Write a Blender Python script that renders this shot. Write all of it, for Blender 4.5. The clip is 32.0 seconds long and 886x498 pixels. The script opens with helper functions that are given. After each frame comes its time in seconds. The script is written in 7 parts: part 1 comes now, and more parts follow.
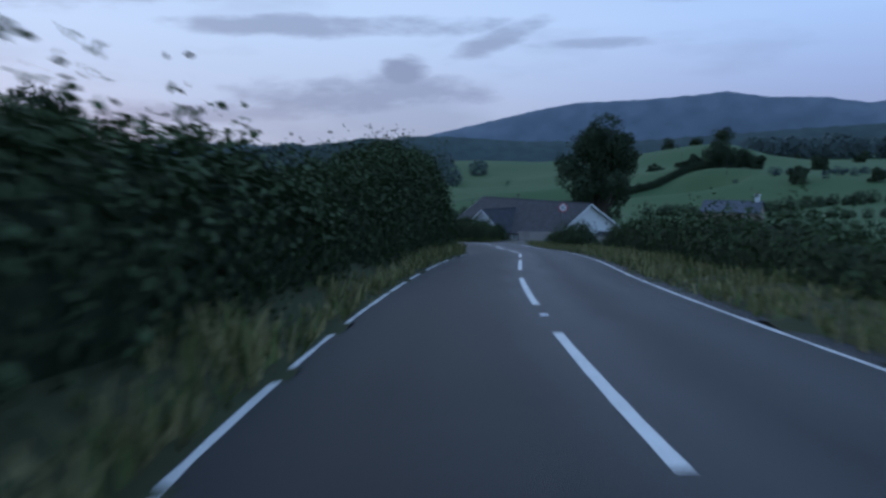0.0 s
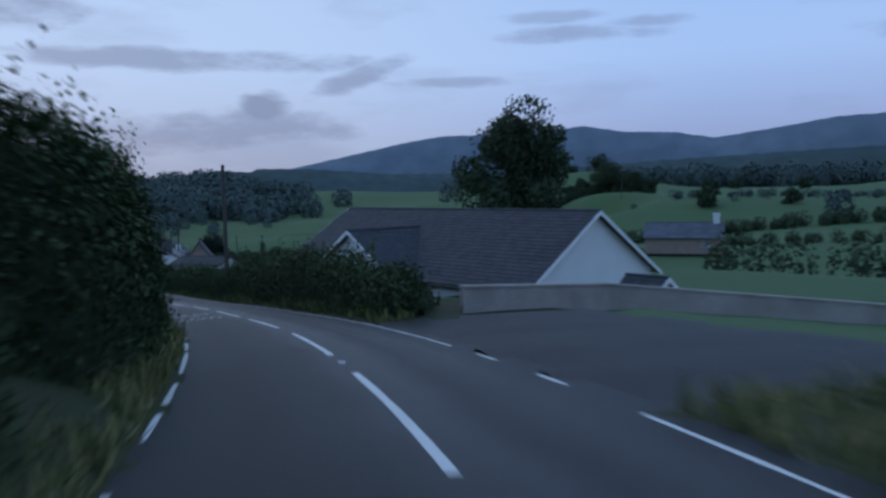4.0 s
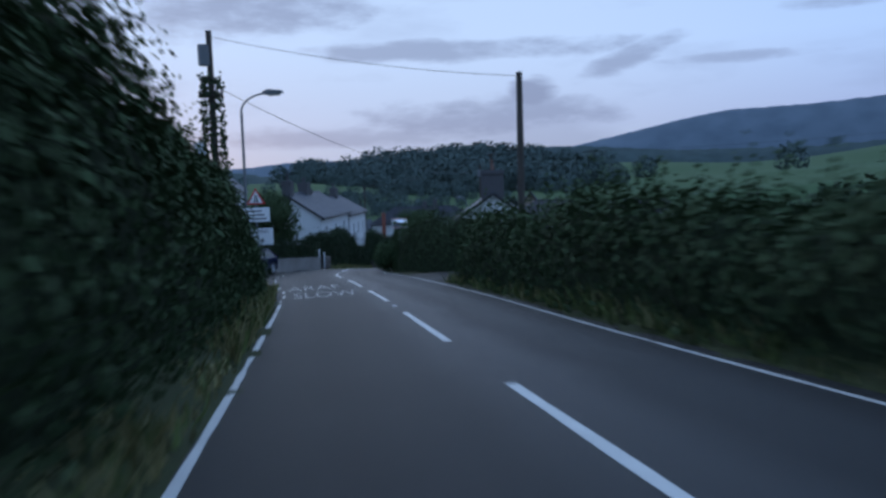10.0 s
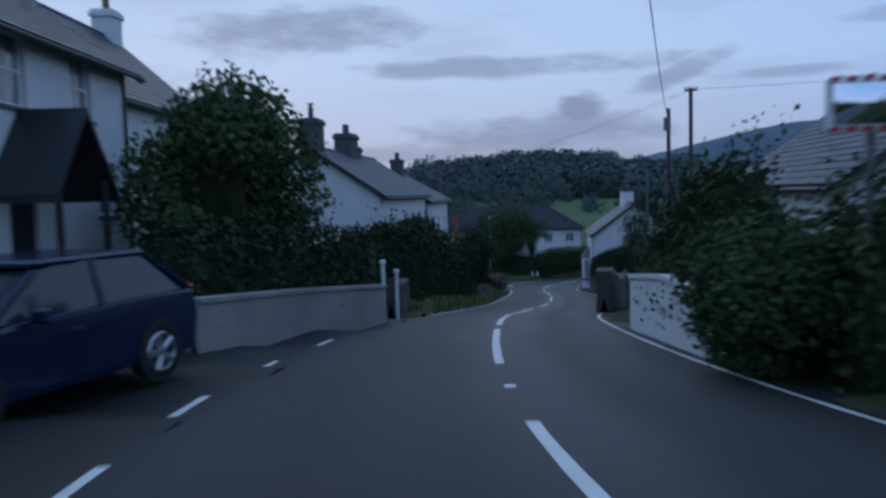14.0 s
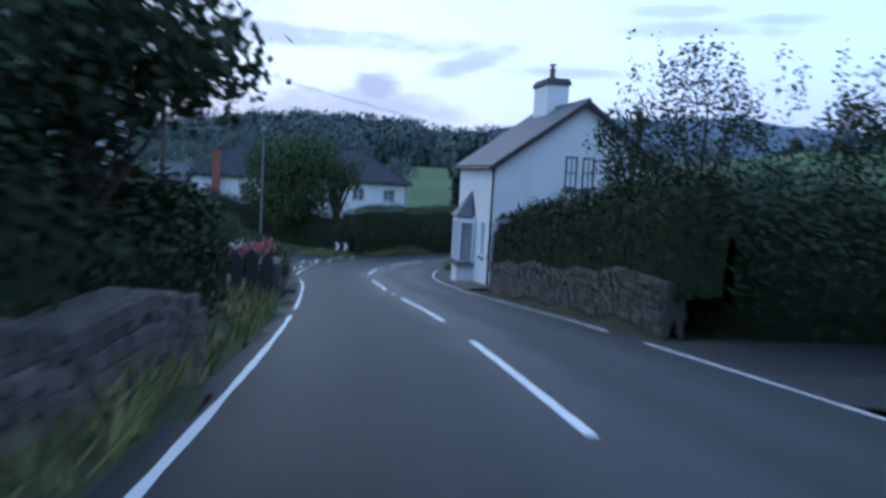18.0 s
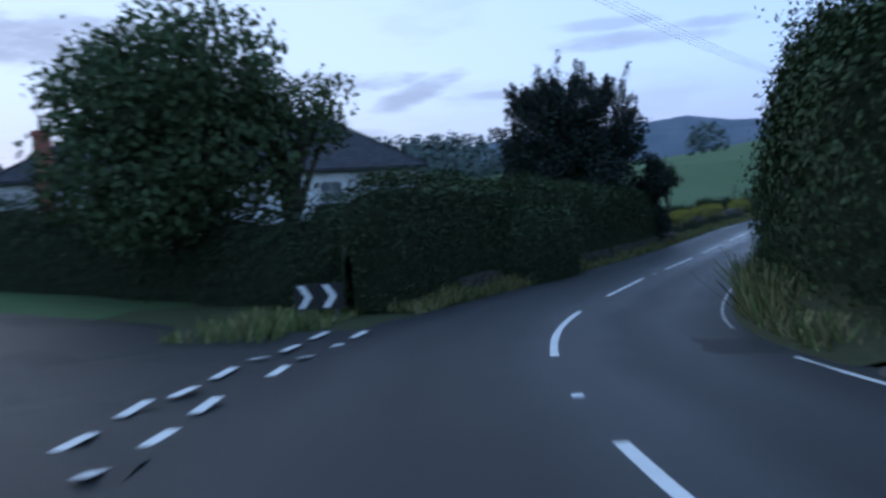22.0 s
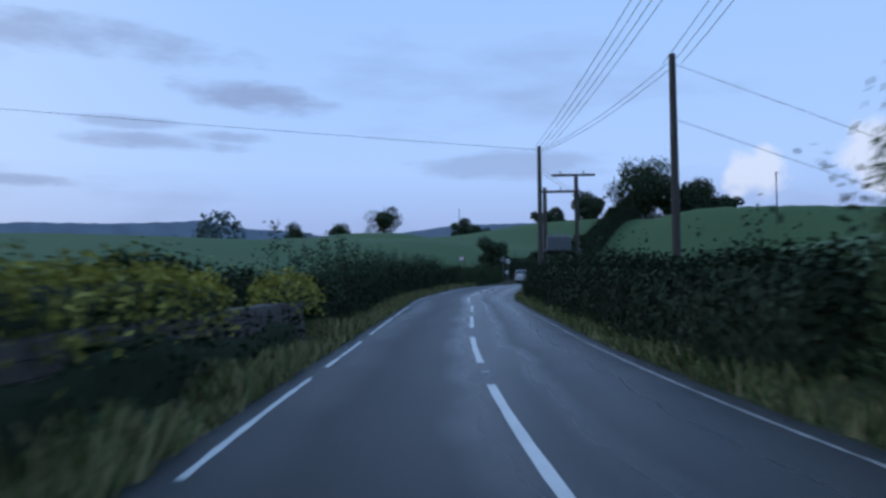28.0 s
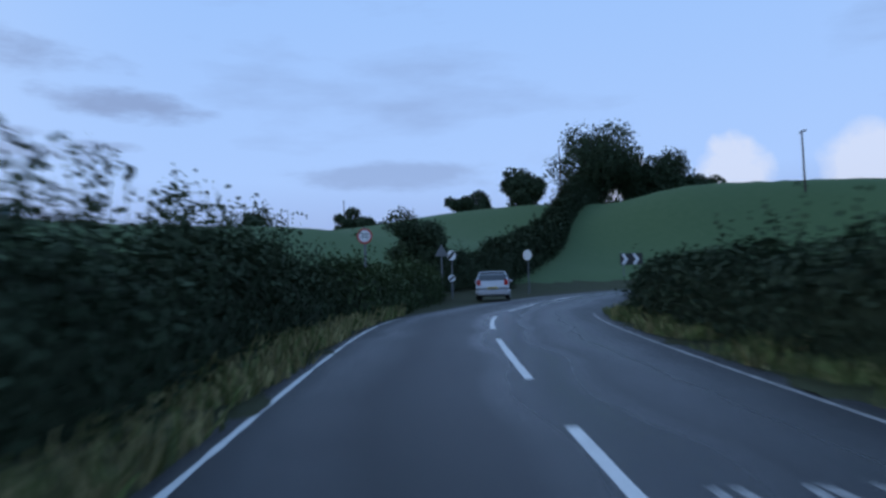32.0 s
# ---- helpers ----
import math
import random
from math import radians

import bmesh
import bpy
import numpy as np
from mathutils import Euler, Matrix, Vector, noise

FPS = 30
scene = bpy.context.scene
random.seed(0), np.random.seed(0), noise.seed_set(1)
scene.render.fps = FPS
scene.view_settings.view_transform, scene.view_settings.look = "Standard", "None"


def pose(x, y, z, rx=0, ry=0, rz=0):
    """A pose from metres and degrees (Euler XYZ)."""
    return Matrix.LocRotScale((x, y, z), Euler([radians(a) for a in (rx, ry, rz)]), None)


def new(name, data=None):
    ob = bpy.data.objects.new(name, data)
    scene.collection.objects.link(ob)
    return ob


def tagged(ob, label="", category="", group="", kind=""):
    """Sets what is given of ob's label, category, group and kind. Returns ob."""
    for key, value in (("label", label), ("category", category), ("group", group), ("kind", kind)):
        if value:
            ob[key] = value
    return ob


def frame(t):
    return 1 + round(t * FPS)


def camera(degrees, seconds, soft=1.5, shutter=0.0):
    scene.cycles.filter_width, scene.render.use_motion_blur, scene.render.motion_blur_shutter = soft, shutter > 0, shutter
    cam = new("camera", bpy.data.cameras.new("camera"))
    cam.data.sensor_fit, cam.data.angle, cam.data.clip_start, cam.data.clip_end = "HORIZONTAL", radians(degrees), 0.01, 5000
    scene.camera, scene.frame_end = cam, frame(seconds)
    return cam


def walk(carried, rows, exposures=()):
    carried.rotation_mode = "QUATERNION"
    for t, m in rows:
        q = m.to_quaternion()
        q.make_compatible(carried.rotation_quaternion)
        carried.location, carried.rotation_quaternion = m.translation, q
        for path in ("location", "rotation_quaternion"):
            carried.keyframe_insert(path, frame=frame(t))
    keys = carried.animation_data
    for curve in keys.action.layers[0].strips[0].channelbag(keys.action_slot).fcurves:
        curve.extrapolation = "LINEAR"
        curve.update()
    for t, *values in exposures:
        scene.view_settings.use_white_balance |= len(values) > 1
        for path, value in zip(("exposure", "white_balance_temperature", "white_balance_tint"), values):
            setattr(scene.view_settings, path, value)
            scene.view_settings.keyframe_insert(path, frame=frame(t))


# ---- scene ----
PATH = [
    (0.0, 4.022, -0.502, 1.166, 16.98, -7.05, 0.85),
    (0.5, 2.244, 4.913, 0.695, 14.45, -6.52, 0.37),
    (1.0, 0.752, 10.390, 0.203, 10.49, -4.50, 1.31),
    (1.5, -0.540, 15.788, -0.329, 5.49, -3.59, 0.86),
    (2.0, -1.585, 20.977, -0.875, 3.93, -3.89, 0.18),
    (2.5, -2.565, 26.200, -1.430, 4.33, -3.73, -0.52),
    (3.5, -6.153, 41.284, -2.818, 6.27, -4.26, 0.75),
    (4.5, -10.909, 56.046, -3.950, 8.22, -4.78, 1.30),
    (5.0, -13.002, 61.119, -4.565, 11.45, -5.02, 1.20),
    (5.5, -15.421, 66.252, -5.192, 14.31, -5.28, 1.00),
    (6.0, -17.832, 70.929, -5.753, 16.87, -4.52, 0.90),
    (6.5, -20.028, 74.906, -6.317, 19.91, -3.75, 0.10),
    (7.0, -22.064, 78.360, -6.834, 20.39, -2.40, 0.30),
    (7.5, -24.122, 81.728, -7.449, 23.18, -2.40, 0.40),
    (8.0, -26.489, 84.772, -7.877, 26.48, -3.11, 0.69),
    (8.5, -30.045, 90.309, -8.589, 28.49, -3.66, 3.00),
    (9.0, -33.996, 95.890, -9.250, 27.08, -4.87, 2.62),
    (9.5, -37.770, 100.856, -9.826, 26.11, -5.57, 2.26),
    (10.0, -41.261, 105.759, -10.359, 26.51, -5.30, 1.64),
    (10.5, -44.690, 110.445, -10.892, 25.77, -3.57, 1.43),
    (11.0, -47.970, 114.674, -11.352, 24.62, -2.74, 0.43),
    (11.5, -50.317, 117.883, -11.737, 25.31, -3.40, 0.51),
    (12.0, -53.522, 122.192, -12.234, 28.95, -3.15, 0.21),
    (12.5, -56.272, 125.854, -12.647, 31.83, -1.69, -0.16),
    (13.0, -58.706, 129.200, -12.991, 32.36, -1.08, 0.20),
    (13.5, -61.025, 132.452, -13.353, 31.65, -2.03, 0.94),
    (14.0, -63.296, 135.588, -13.696, 30.09, -4.02, 1.48),
    (14.5, -65.500, 138.866, -14.028, 27.30, -4.13, 2.18),
    (15.5, -69.810, 146.406, -14.743, 22.16, -3.59, -0.05),
    (16.5, -73.761, 154.844, -15.814, 17.41, -4.67, 0.62),
    (17.0, -75.593, 159.367, -16.441, 15.11, -6.81, -0.01),
    (17.5, -77.261, 163.714, -17.041, 14.62, -8.64, -3.47),
    (18.0, -78.625, 167.855, -17.607, 14.59, -5.66, -3.20),
    (18.5, -80.377, 172.666, -18.116, 12.67, -2.15, -3.69),
    (19.0, -81.868, 176.879, -18.590, 14.61, -1.95, -2.99),
    (19.5, -83.471, 180.538, -18.972, 18.33, -2.89, -1.30),
    (20.0, -85.189, 184.449, -19.403, 21.07, -3.82, 1.19),
    (20.5, -86.839, 188.233, -19.824, 23.40, -4.10, 3.87),
    (21.0, -88.628, 192.054, -20.223, 23.29, -4.03, 5.42),
    (21.5, -90.307, 195.705, -20.648, 17.69, -4.05, 3.56),
    (22.0, -91.595, 199.488, -20.970, 11.31, -3.40, 3.31),
    (22.5, -92.816, 203.369, -21.302, 4.62, -1.31, 4.12),
    (23.0, -93.592, 207.309, -21.581, -3.55, -1.73, 5.38),
    (23.5, -93.919, 211.259, -21.809, -11.30, -3.20, 5.74),
    (24.0, -93.737, 215.352, -21.990, -15.98, -2.94, 4.04),
    (24.5, -93.002, 219.203, -22.134, -15.13, -2.49, 2.09),
    (25.0, -91.932, 222.918, -22.287, -14.76, -2.33, 1.03),
    (25.5, -90.662, 227.494, -22.281, -18.66, 0.05, -0.43),
    (26.5, -88.197, 236.197, -22.593, -21.06, 2.58, -0.00),
    (27.5, -85.434, 245.001, -22.631, -21.97, 3.30, 0.09),
    (28.0, -83.790, 249.679, -22.574, -24.02, 3.42, 0.36),
    (28.5, -81.891, 254.519, -22.518, -25.72, 3.80, 0.68),
    (29.0, -79.802, 259.792, -22.442, -28.15, 3.73, -0.14),
    (29.5, -77.374, 265.392, -22.354, -29.68, 3.23, -1.21),
    (30.0, -74.754, 271.269, -22.196, -30.39, 2.63, -1.94),
    (30.5, -72.112, 277.322, -22.000, -31.49, 0.57, 0.28),
    (31.0, -69.261, 283.135, -21.816, -32.83, -0.09, 1.40),
    (31.5, -66.532, 288.438, -21.611, -32.91, 2.64, 1.64),
    (32.0, -63.586, 293.700, -21.370, -32.67, 4.08, 1.71),
]


def seat(row):
    t, x, y, z, yaw, pitch, roll = row
    return t, pose(x, y, z, 90 + pitch, roll, yaw)


cam = camera(60.27, 32.0, soft=2.8, shutter=0.6)
walk(cam, [seat(row) for row in PATH],
     exposures=[(0.0, 0.0), (5.0, -0.1), (9.0, 0.0), (12.0, 0.15), (13.0, 0.1), (14.0, -0.15), (16.5, 0.1), (17.0, 0.3), (18.0, 0.85), (19.0, 0.2),
                (20.0, 0.2), (22.0, 0.45), (22.5, 0.7), (23.0, 0.7), (23.5, 0.8), (24.0, 1.05), (24.5, 1.15), (25.0, 1.1), (25.5, 1.0), (27.5, 0.15), (28.0, 0.1), (32.0, 0.05)])

# ---- sky and light: dusk under thin cloud ----
world = bpy.data.worlds.new("dusk_sky")
scene.world = world
world.use_nodes = True
wn, wl = world.node_tree.nodes, world.node_tree.links
wn.clear()
w_out, w_bg = wn.new("ShaderNodeOutputWorld"), wn.new("ShaderNodeBackground")
w_sky = wn.new("ShaderNodeTexSky")
w_sky.sky_type, w_sky.sun_disc = "NISHITA", False
w_sky.sun_elevation, w_sky.sun_rotation = radians(4.0), radians(-50)
w_sky.air_density, w_sky.dust_density, w_sky.ozone_density = 1.6, 1.0, 4.0
w_co = wn.new("ShaderNodeTexCoord")
w_sep = wn.new("ShaderNodeSeparateXYZ")
wl.new(w_co.outputs["Generated"], w_sep.inputs[0])
# a pale veil of cloud: blue overhead, lavender low down
w_ramp = wn.new("ShaderNodeValToRGB")
w_ramp.color_ramp.elements[0].position, w_ramp.color_ramp.elements[0].color = 0.0, (0.27, 0.33, 0.52, 1)
w_ramp.color_ramp.elements[1].position, w_ramp.color_ramp.elements[1].color = 0.55, (0.30, 0.54, 1.0, 1)
w_mid = w_ramp.color_ramp.elements.new(0.16)
w_mid.color = (0.42, 0.62, 1.04, 1)
w_low = w_ramp.color_ramp.elements.new(0.07)
w_low.color = (0.34, 0.45, 0.78, 1)
wl.new(w_sep.outputs["Z"], w_ramp.inputs[0])
w_map = wn.new("ShaderNodeMapping")
w_map.inputs["Scale"].default_value = (2.2, 2.2, 8.5)
wl.new(w_co.outputs["Generated"], w_map.inputs["Vector"])
w_noise = wn.new("ShaderNodeTexNoise")
w_noise.inputs["Scale"].default_value, w_noise.inputs["Detail"].default_value = 1.3, 6
w_noise.inputs["Roughness"].default_value = 0.55
wl.new(w_map.outputs[0], w_noise.inputs["Vector"])
w_cloud = wn.new("ShaderNodeMapRange")
for key, v in (("From Min", 0.53), ("From Max", 0.70), ("To Min", 0.0), ("To Max", 0.32)):
    w_cloud.inputs[key].default_value = v
wl.new(w_noise.outputs["Fac"], w_cloud.inputs["Value"])


def w_toward(bearing, elev, inner, outer):
    """How near a direction of the sky lies to a bearing, 0 to 1."""
    d = wn.new("ShaderNodeVectorMath")
    d.operation = "DOT_PRODUCT"
    d.inputs[1].default_value = (-math.sin(radians(bearing)) * math.cos(radians(elev)), math.cos(radians(bearing)) * math.cos(radians(elev)), math.sin(radians(elev)))
    wl.new(w_co.outputs["Generated"], d.inputs[0])
    r = wn.new("ShaderNodeMapRange")
    r.interpolation_type = "SMOOTHSTEP"
    for key, v in (("From Min", math.cos(radians(outer))), ("From Max", math.cos(radians(inner))), ("To Min", 0.0), ("To Max", 1.0)):
        r.inputs[key].default_value = v
    wl.new(d.outputs["Value"], r.inputs["Value"])
    return r.outputs[0], d.outputs["Value"]


# paler sky where the sun has gone down
w_glow = wn.new("ShaderNodeMixRGB")
w_glow.inputs[2].default_value = (0.76, 0.88, 1.05, 1)
w_amt = wn.new("ShaderNodeMath")
w_amt.operation = "MULTIPLY"
w_amt.inputs[1].default_value = 0.38
wl.new(w_toward(48, 8, 4, 62)[0], w_amt.inputs[0])
wl.new(w_amt.outputs[0], w_glow.inputs[0])
wl.new(w_ramp.outputs[0], w_glow.inputs[1])
w_dark = wn.new("ShaderNodeMixRGB")
w_dark.inputs[2].default_value = (0.20, 0.25, 0.43, 1)


def w_math(op, a, b=None, c=None):
    """A sum in the sky's own nodes; inputs are sockets or numbers."""
    q = wn.new("ShaderNodeMath")
    q.operation = op
    for i, v in enumerate((a, b, c)):
        if v is None:
            continue
        if hasattr(v, "node"):
            wl.new(v, q.inputs[i])
        else:
            q.inputs[i].default_value = v
    return q.outputs[0]


# the evening's own clouds: streaks, a low bank and small puffs, by bearing and height in degrees
w_az = w_math("MULTIPLY", w_math("ARCTAN2", w_math("MULTIPLY", w_sep.outputs["X"], -1.0), w_sep.outputs["Y"]), 57.2958)
w_el = w_math("MULTIPLY", w_math("ARCSINE", w_sep.outputs["Z"]), 57.2958)
w_fine = wn.new("ShaderNodeTexNoise")
w_fine.inputs["Scale"].default_value, w_fine.inputs["Detail"].default_value, w_fine.inputs["Roughness"].default_value = 5.0, 7, 0.6
w_map2 = wn.new("ShaderNodeMapping")
w_map2.inputs["Scale"].default_value = (2.0, 2.0, 7.0)
wl.new(w_co.outputs["Generated"], w_map2.inputs["Vector"])
wl.new(w_map2.outputs[0], w_fine.inputs["Vector"])
w_ragged = w_math("MULTIPLY", w_math("SUBTRACT", w_fine.outputs["Fac"], 0.5), 4.5)
w_cover = w_cloud.outputs[0]
for az, el, half_w, half_h, lean, dense in ((24.5, 9.2, 10.5, 0.75, 0.0, 0.62), (41.0, 11.8, 9.0, 1.7, -0.06, 0.66), (12.6, 8.2, 3.6, 0.8, -0.34, 0.6), (19.7, 6.1, 1.7, 1.0, 0.0, 0.75),
                                            (23.5, 4.4, 8.5, 1.5, 0.0, 0.62), (37.0, 3.2, 11.0, 0.8, 0.0, 0.5), (6.0, 7.7, 5.0, 0.4, 0.0, 0.5), (-2.5, 10.8, 6.0, 0.55, 0.0, 0.5),
                                            (-9.5, 14.2, 5.5, 1.1, 0.05, 0.6), (-0.5, 12.1, 4.0, 0.45, 0.0, 0.4), (-8.0, 11.4, 2.6, 0.4, 0.0, 0.45), (-29.0, 9.6, 8.0, 1.0, 0.0, 0.4),
                                            (30.0, 17.0, 12.0, 1.6, 0.0, 0.5), (2.0, 17.5, 10.0, 1.3, 0.05, 0.45), (60.0, 9.0, 10.0, 1.2, 0.0, 0.5)):
    du = w_math("DIVIDE", w_math("SUBTRACT", w_az, az), half_w)
    dv = w_math("DIVIDE", w_math("SUBTRACT", w_math("SUBTRACT", w_el, el), w_math("MULTIPLY", w_math("SUBTRACT", w_az, az), lean)), half_h)
    reach = w_math("ADD", w_math("ADD", w_math("MULTIPLY", du, du), w_math("MULTIPLY", dv, dv)), w_ragged)
    edge = wn.new("ShaderNodeMapRange")
    edge.interpolation_type = "SMOOTHSTEP"
    for key, v in (("From Min", 1.6), ("From Max", -0.1), ("To Min", 0.0), ("To Max", dense)):
        edge.inputs[key].default_value = v
    wl.new(reach, edge.inputs["Value"])
    w_cover = w_math("MAXIMUM", w_cover, edge.outputs[0])
wl.new(w_cover, w_dark.inputs[0])
wl.new(w_glow.outputs[0], w_dark.inputs[1])
# three small bright heaps of cloud low on one side
w_last = w_dark.outputs[0]
w_puff = wn.new("ShaderNodeTexNoise")
w_puff.inputs["Scale"].default_value, w_puff.inputs["Detail"].default_value = 22.0, 5
wl.new(w_co.outputs["Generated"], w_puff.inputs["Vector"])
for bearing, elev, size in ((-46.5, 8.0, 2.2), (-54.0, 8.6, 2.6), (-62.5, 8.0, 3.4)):
    dot = w_toward(bearing, elev, 1, 2)[1]
    wob = wn.new("ShaderNodeMath")
    wob.operation = "MULTIPLY_ADD"
    wob.inputs[1].default_value = 0.0032
    wl.new(w_puff.outputs["Fac"], wob.inputs[0])
    wl.new(dot, wob.inputs[2])
    edge = wn.new("ShaderNodeMapRange")
    for key, v in (("From Min", math.cos(radians(size)) + 0.0016), ("From Max", math.cos(radians(size * 0.55)) + 0.0016), ("To Min", 0.0), ("To Max", 0.75)):
        edge.inputs[key].default_value = v
    wl.new(wob.outputs[0], edge.inputs["Value"])
    heap = wn.new("ShaderNodeMixRGB")
    heap.inputs[2].default_value = (0.74, 0.80, 0.98, 1)
    wl.new(edge.outputs[0], heap.inputs[0])
    wl.new(w_last, heap.inputs[1])
    w_last = heap.outputs[0]
w_mix = wn.new("ShaderNodeMixRGB")
w_mix.blend_type = "ADD"
w_mix.inputs[0].default_value = 0.012
wl.new(w_last, w_mix.inputs[1])
wl.new(w_sky.outputs[0], w_mix.inputs[2])
wl.new(w_mix.outputs[0], w_bg.inputs[0])
w_bg.inputs[1].default_value = 0.92
wl.new(w_bg.outputs[0], w_out.inputs[0])

sun = new("dusk_sun", bpy.data.lights.new("dusk_sun", "SUN"))
sun.data.energy, sun.data.angle, sun.data.color = 0.3, radians(40), (0.85, 0.92, 1.0)
sun.rotation_euler = (radians(58), 0, radians(-130))


# ---- materials ----
def material(name, colour, rough=0.8, metal=0.0, grain=0.0, scale=20.0, other=None, bump=0.0, bump_scale=60.0,
             stain=0.0, stain_scale=1.2, spec=0.5, island=0.0, transmission=0.0, object_random=0.0):
    """A surface with grain and stains at two scales, fine relief, and variation from piece to piece."""
    m = bpy.data.materials.new(name)
    m.use_nodes = True
    n, l = m.node_tree.nodes, m.node_tree.links
    p = n["Principled BSDF"]
    p.inputs["Roughness"].default_value, p.inputs["Metallic"].default_value = rough, metal
    p.inputs["Specular IOR Level"].default_value = spec
    p.inputs["Transmission Weight"].default_value = transmission
    p.inputs["Base Color"].default_value = (*colour, 1)
    co = n.new("ShaderNodeTexCoord")
    last = None

    def noise_fac(sc, detail):
        t = n.new("ShaderNodeTexNoise")
        t.inputs["Scale"].default_value, t.inputs["Detail"].default_value = sc, detail
        l.new(co.outputs["Object"], t.inputs["Vector"])
        return t.outputs["Fac"]

    def mixed(fac, a, b):
        mx = n.new("ShaderNodeMixRGB")
        if hasattr(fac, "node"):
            l.new(fac, mx.inputs[0])
        else:
            mx.inputs[0].default_value = fac
        for i, c in ((1, a), (2, b)):
            if hasattr(c, "node"):
                l.new(c, mx.inputs[i])
            else:
                mx.inputs[i].default_value = (*c, 1)
        return mx.outputs[0]

    def ranged(sock, a, b, lo=0.35, hi=0.65):
        r = n.new("ShaderNodeMapRange")
        for key, v in (("From Min", lo), ("From Max", hi), ("To Min", a), ("To Max", b)):
            r.inputs[key].default_value = v
        l.new(sock, r.inputs["Value"])
        return r.outputs[0]

    dark = other or tuple(c * 0.55 for c in colour)
    if grain:
        last = mixed(ranged(noise_fac(scale, 5), 0.0, grain), colour, dark)
    if stain:
        last = mixed(ranged(noise_fac(stain_scale, 3), 0.0, stain), last or colour, dark)
    if island or object_random:
        g = n.new("ShaderNodeNewGeometry" if island else "ShaderNodeObjectInfo")
        hsv = n.new("ShaderNodeHueSaturation")
        amount = island or object_random
        r = n.new("ShaderNodeMapRange")
        for key, v in (("From Min", 0), ("From Max", 1), ("To Min", 1 - amount), ("To Max", 1 + amount)):
            r.inputs[key].default_value = v
        l.new(g.outputs["Random Per Island" if island else "Random"], r.inputs["Value"])
        l.new(r.outputs[0], hsv.inputs["Value"])
        if last:
            l.new(last, hsv.inputs["Color"])
        else:
            hsv.inputs["Color"].default_value = (*colour, 1)
        last = hsv.outputs[0]
    if last:
        l.new(last, p.inputs["Base Color"])
    if bump:
        b = n.new("ShaderNodeBump")
        b.inputs["Strength"].default_value, b.inputs["Distance"].default_value = bump, 0.02
        l.new(noise_fac(bump_scale, 4), b.inputs["Height"])
        l.new(b.outputs[0], p.inputs["Normal"])
    return m


def asphalt(name, lanes):
    """Worn dark asphalt; the wheel tracks are smoother and paler, with a sheen painted into their colour."""
    m = material(name, (0.024, 0.0245, 0.026), 0.58, grain=0.6, scale=70, other=(0.011, 0.0115, 0.0125), bump=0.7, bump_scale=160, stain=0.7, stain_scale=0.4, spec=0.36)
    if not lanes:
        return m
    n, l = m.node_tree.nodes, m.node_tree.links
    p = n["Principled BSDF"]
    uv = n.new("ShaderNodeUVMap")
    uv.uv_map = "lanes"
    sep = n.new("ShaderNodeSeparateXYZ")
    l.new(uv.outputs[0], sep.inputs[0])
    wob = n.new("ShaderNodeTexNoise")
    wob.inputs["Scale"].default_value, wob.inputs["Detail"].default_value = 0.30, 1.5
    l.new(uv.outputs[0], wob.inputs["Vector"])
    add = n.new("ShaderNodeMath")
    add.operation = "MULTIPLY_ADD"
    add.inputs[1].default_value = 0.9
    l.new(wob.outputs["Fac"], add.inputs[0])
    l.new(sep.outputs["X"], add.inputs[2])
    ramp = n.new("ShaderNodeValToRGB")
    shift = n.new("ShaderNodeMapRange")
    for key, v in (("From Min", -3.0), ("From Max", 4.0), ("To Min", 0.0), ("To Max", 1.0)):
        shift.inputs[key].default_value = v
    l.new(add.outputs[0], shift.inputs["Value"])
    e = ramp.color_ramp.elements
    e[0].position, e[0].color = 0.0, (0.1, 0.1, 0.1, 1)
    e[1].position, e[1].color = 1.0, (0.1, 0.1, 0.1, 1)
    for at, v in ((0.12, 0.5), (0.25, 0.15), (0.40, 0.3), (0.47, 0.8), (0.56, 1.0), (0.64, 0.35), (0.75, 0.75), (0.86, 0.3)):
        q = e.new(at)
        q.color = (v, v, v, 1)
    l.new(shift.outputs[0], ramp.inputs[0])
    rough = n.new("ShaderNodeMapRange")
    for key, v in (("From Min", 0.0), ("From Max", 1.0), ("To Min", 0.62), ("To Max", 0.15)):
        rough.inputs[key].default_value = v
    l.new(ramp.outputs[0], rough.inputs["Value"])
    l.new(rough.outputs[0], p.inputs["Roughness"])
    # sky sheen on the tracks, painted in as a pale blue-grey
    base = p.inputs["Base Color"].links[0].from_socket
    mx = n.new("ShaderNodeMixRGB")
    half = n.new("ShaderNodeMath")
    half.operation = "MULTIPLY"
    half.inputs[1].default_value = 0.75
    # the painted sheen and the smoothness both grow towards the damp last stretch
    damp = n.new("ShaderNodeMapRange")
    for key, v in (("From Min", 250.0), ("From Max", 278.0), ("To Min", 0.30), ("To Max", 1.0)):
        damp.inputs[key].default_value = v
    l.new(sep.outputs["Y"], damp.inputs["Value"])
    sheen = n.new("ShaderNodeMath")
    sheen.operation = "MULTIPLY"
    l.new(ramp.outputs[0], sheen.inputs[0])
    l.new(damp.outputs[0], sheen.inputs[1])
    l.new(sheen.outputs[0], rough.inputs["Value"])
    l.new(sheen.outputs[0], half.inputs[0])
    l.new(half.outputs[0], mx.inputs[0])
    l.new(base, mx.inputs[1])
    mx.inputs[2].default_value = (0.130, 0.138, 0.152, 1)
    l.new(mx.outputs[0], p.inputs["Base Color"])
    return m


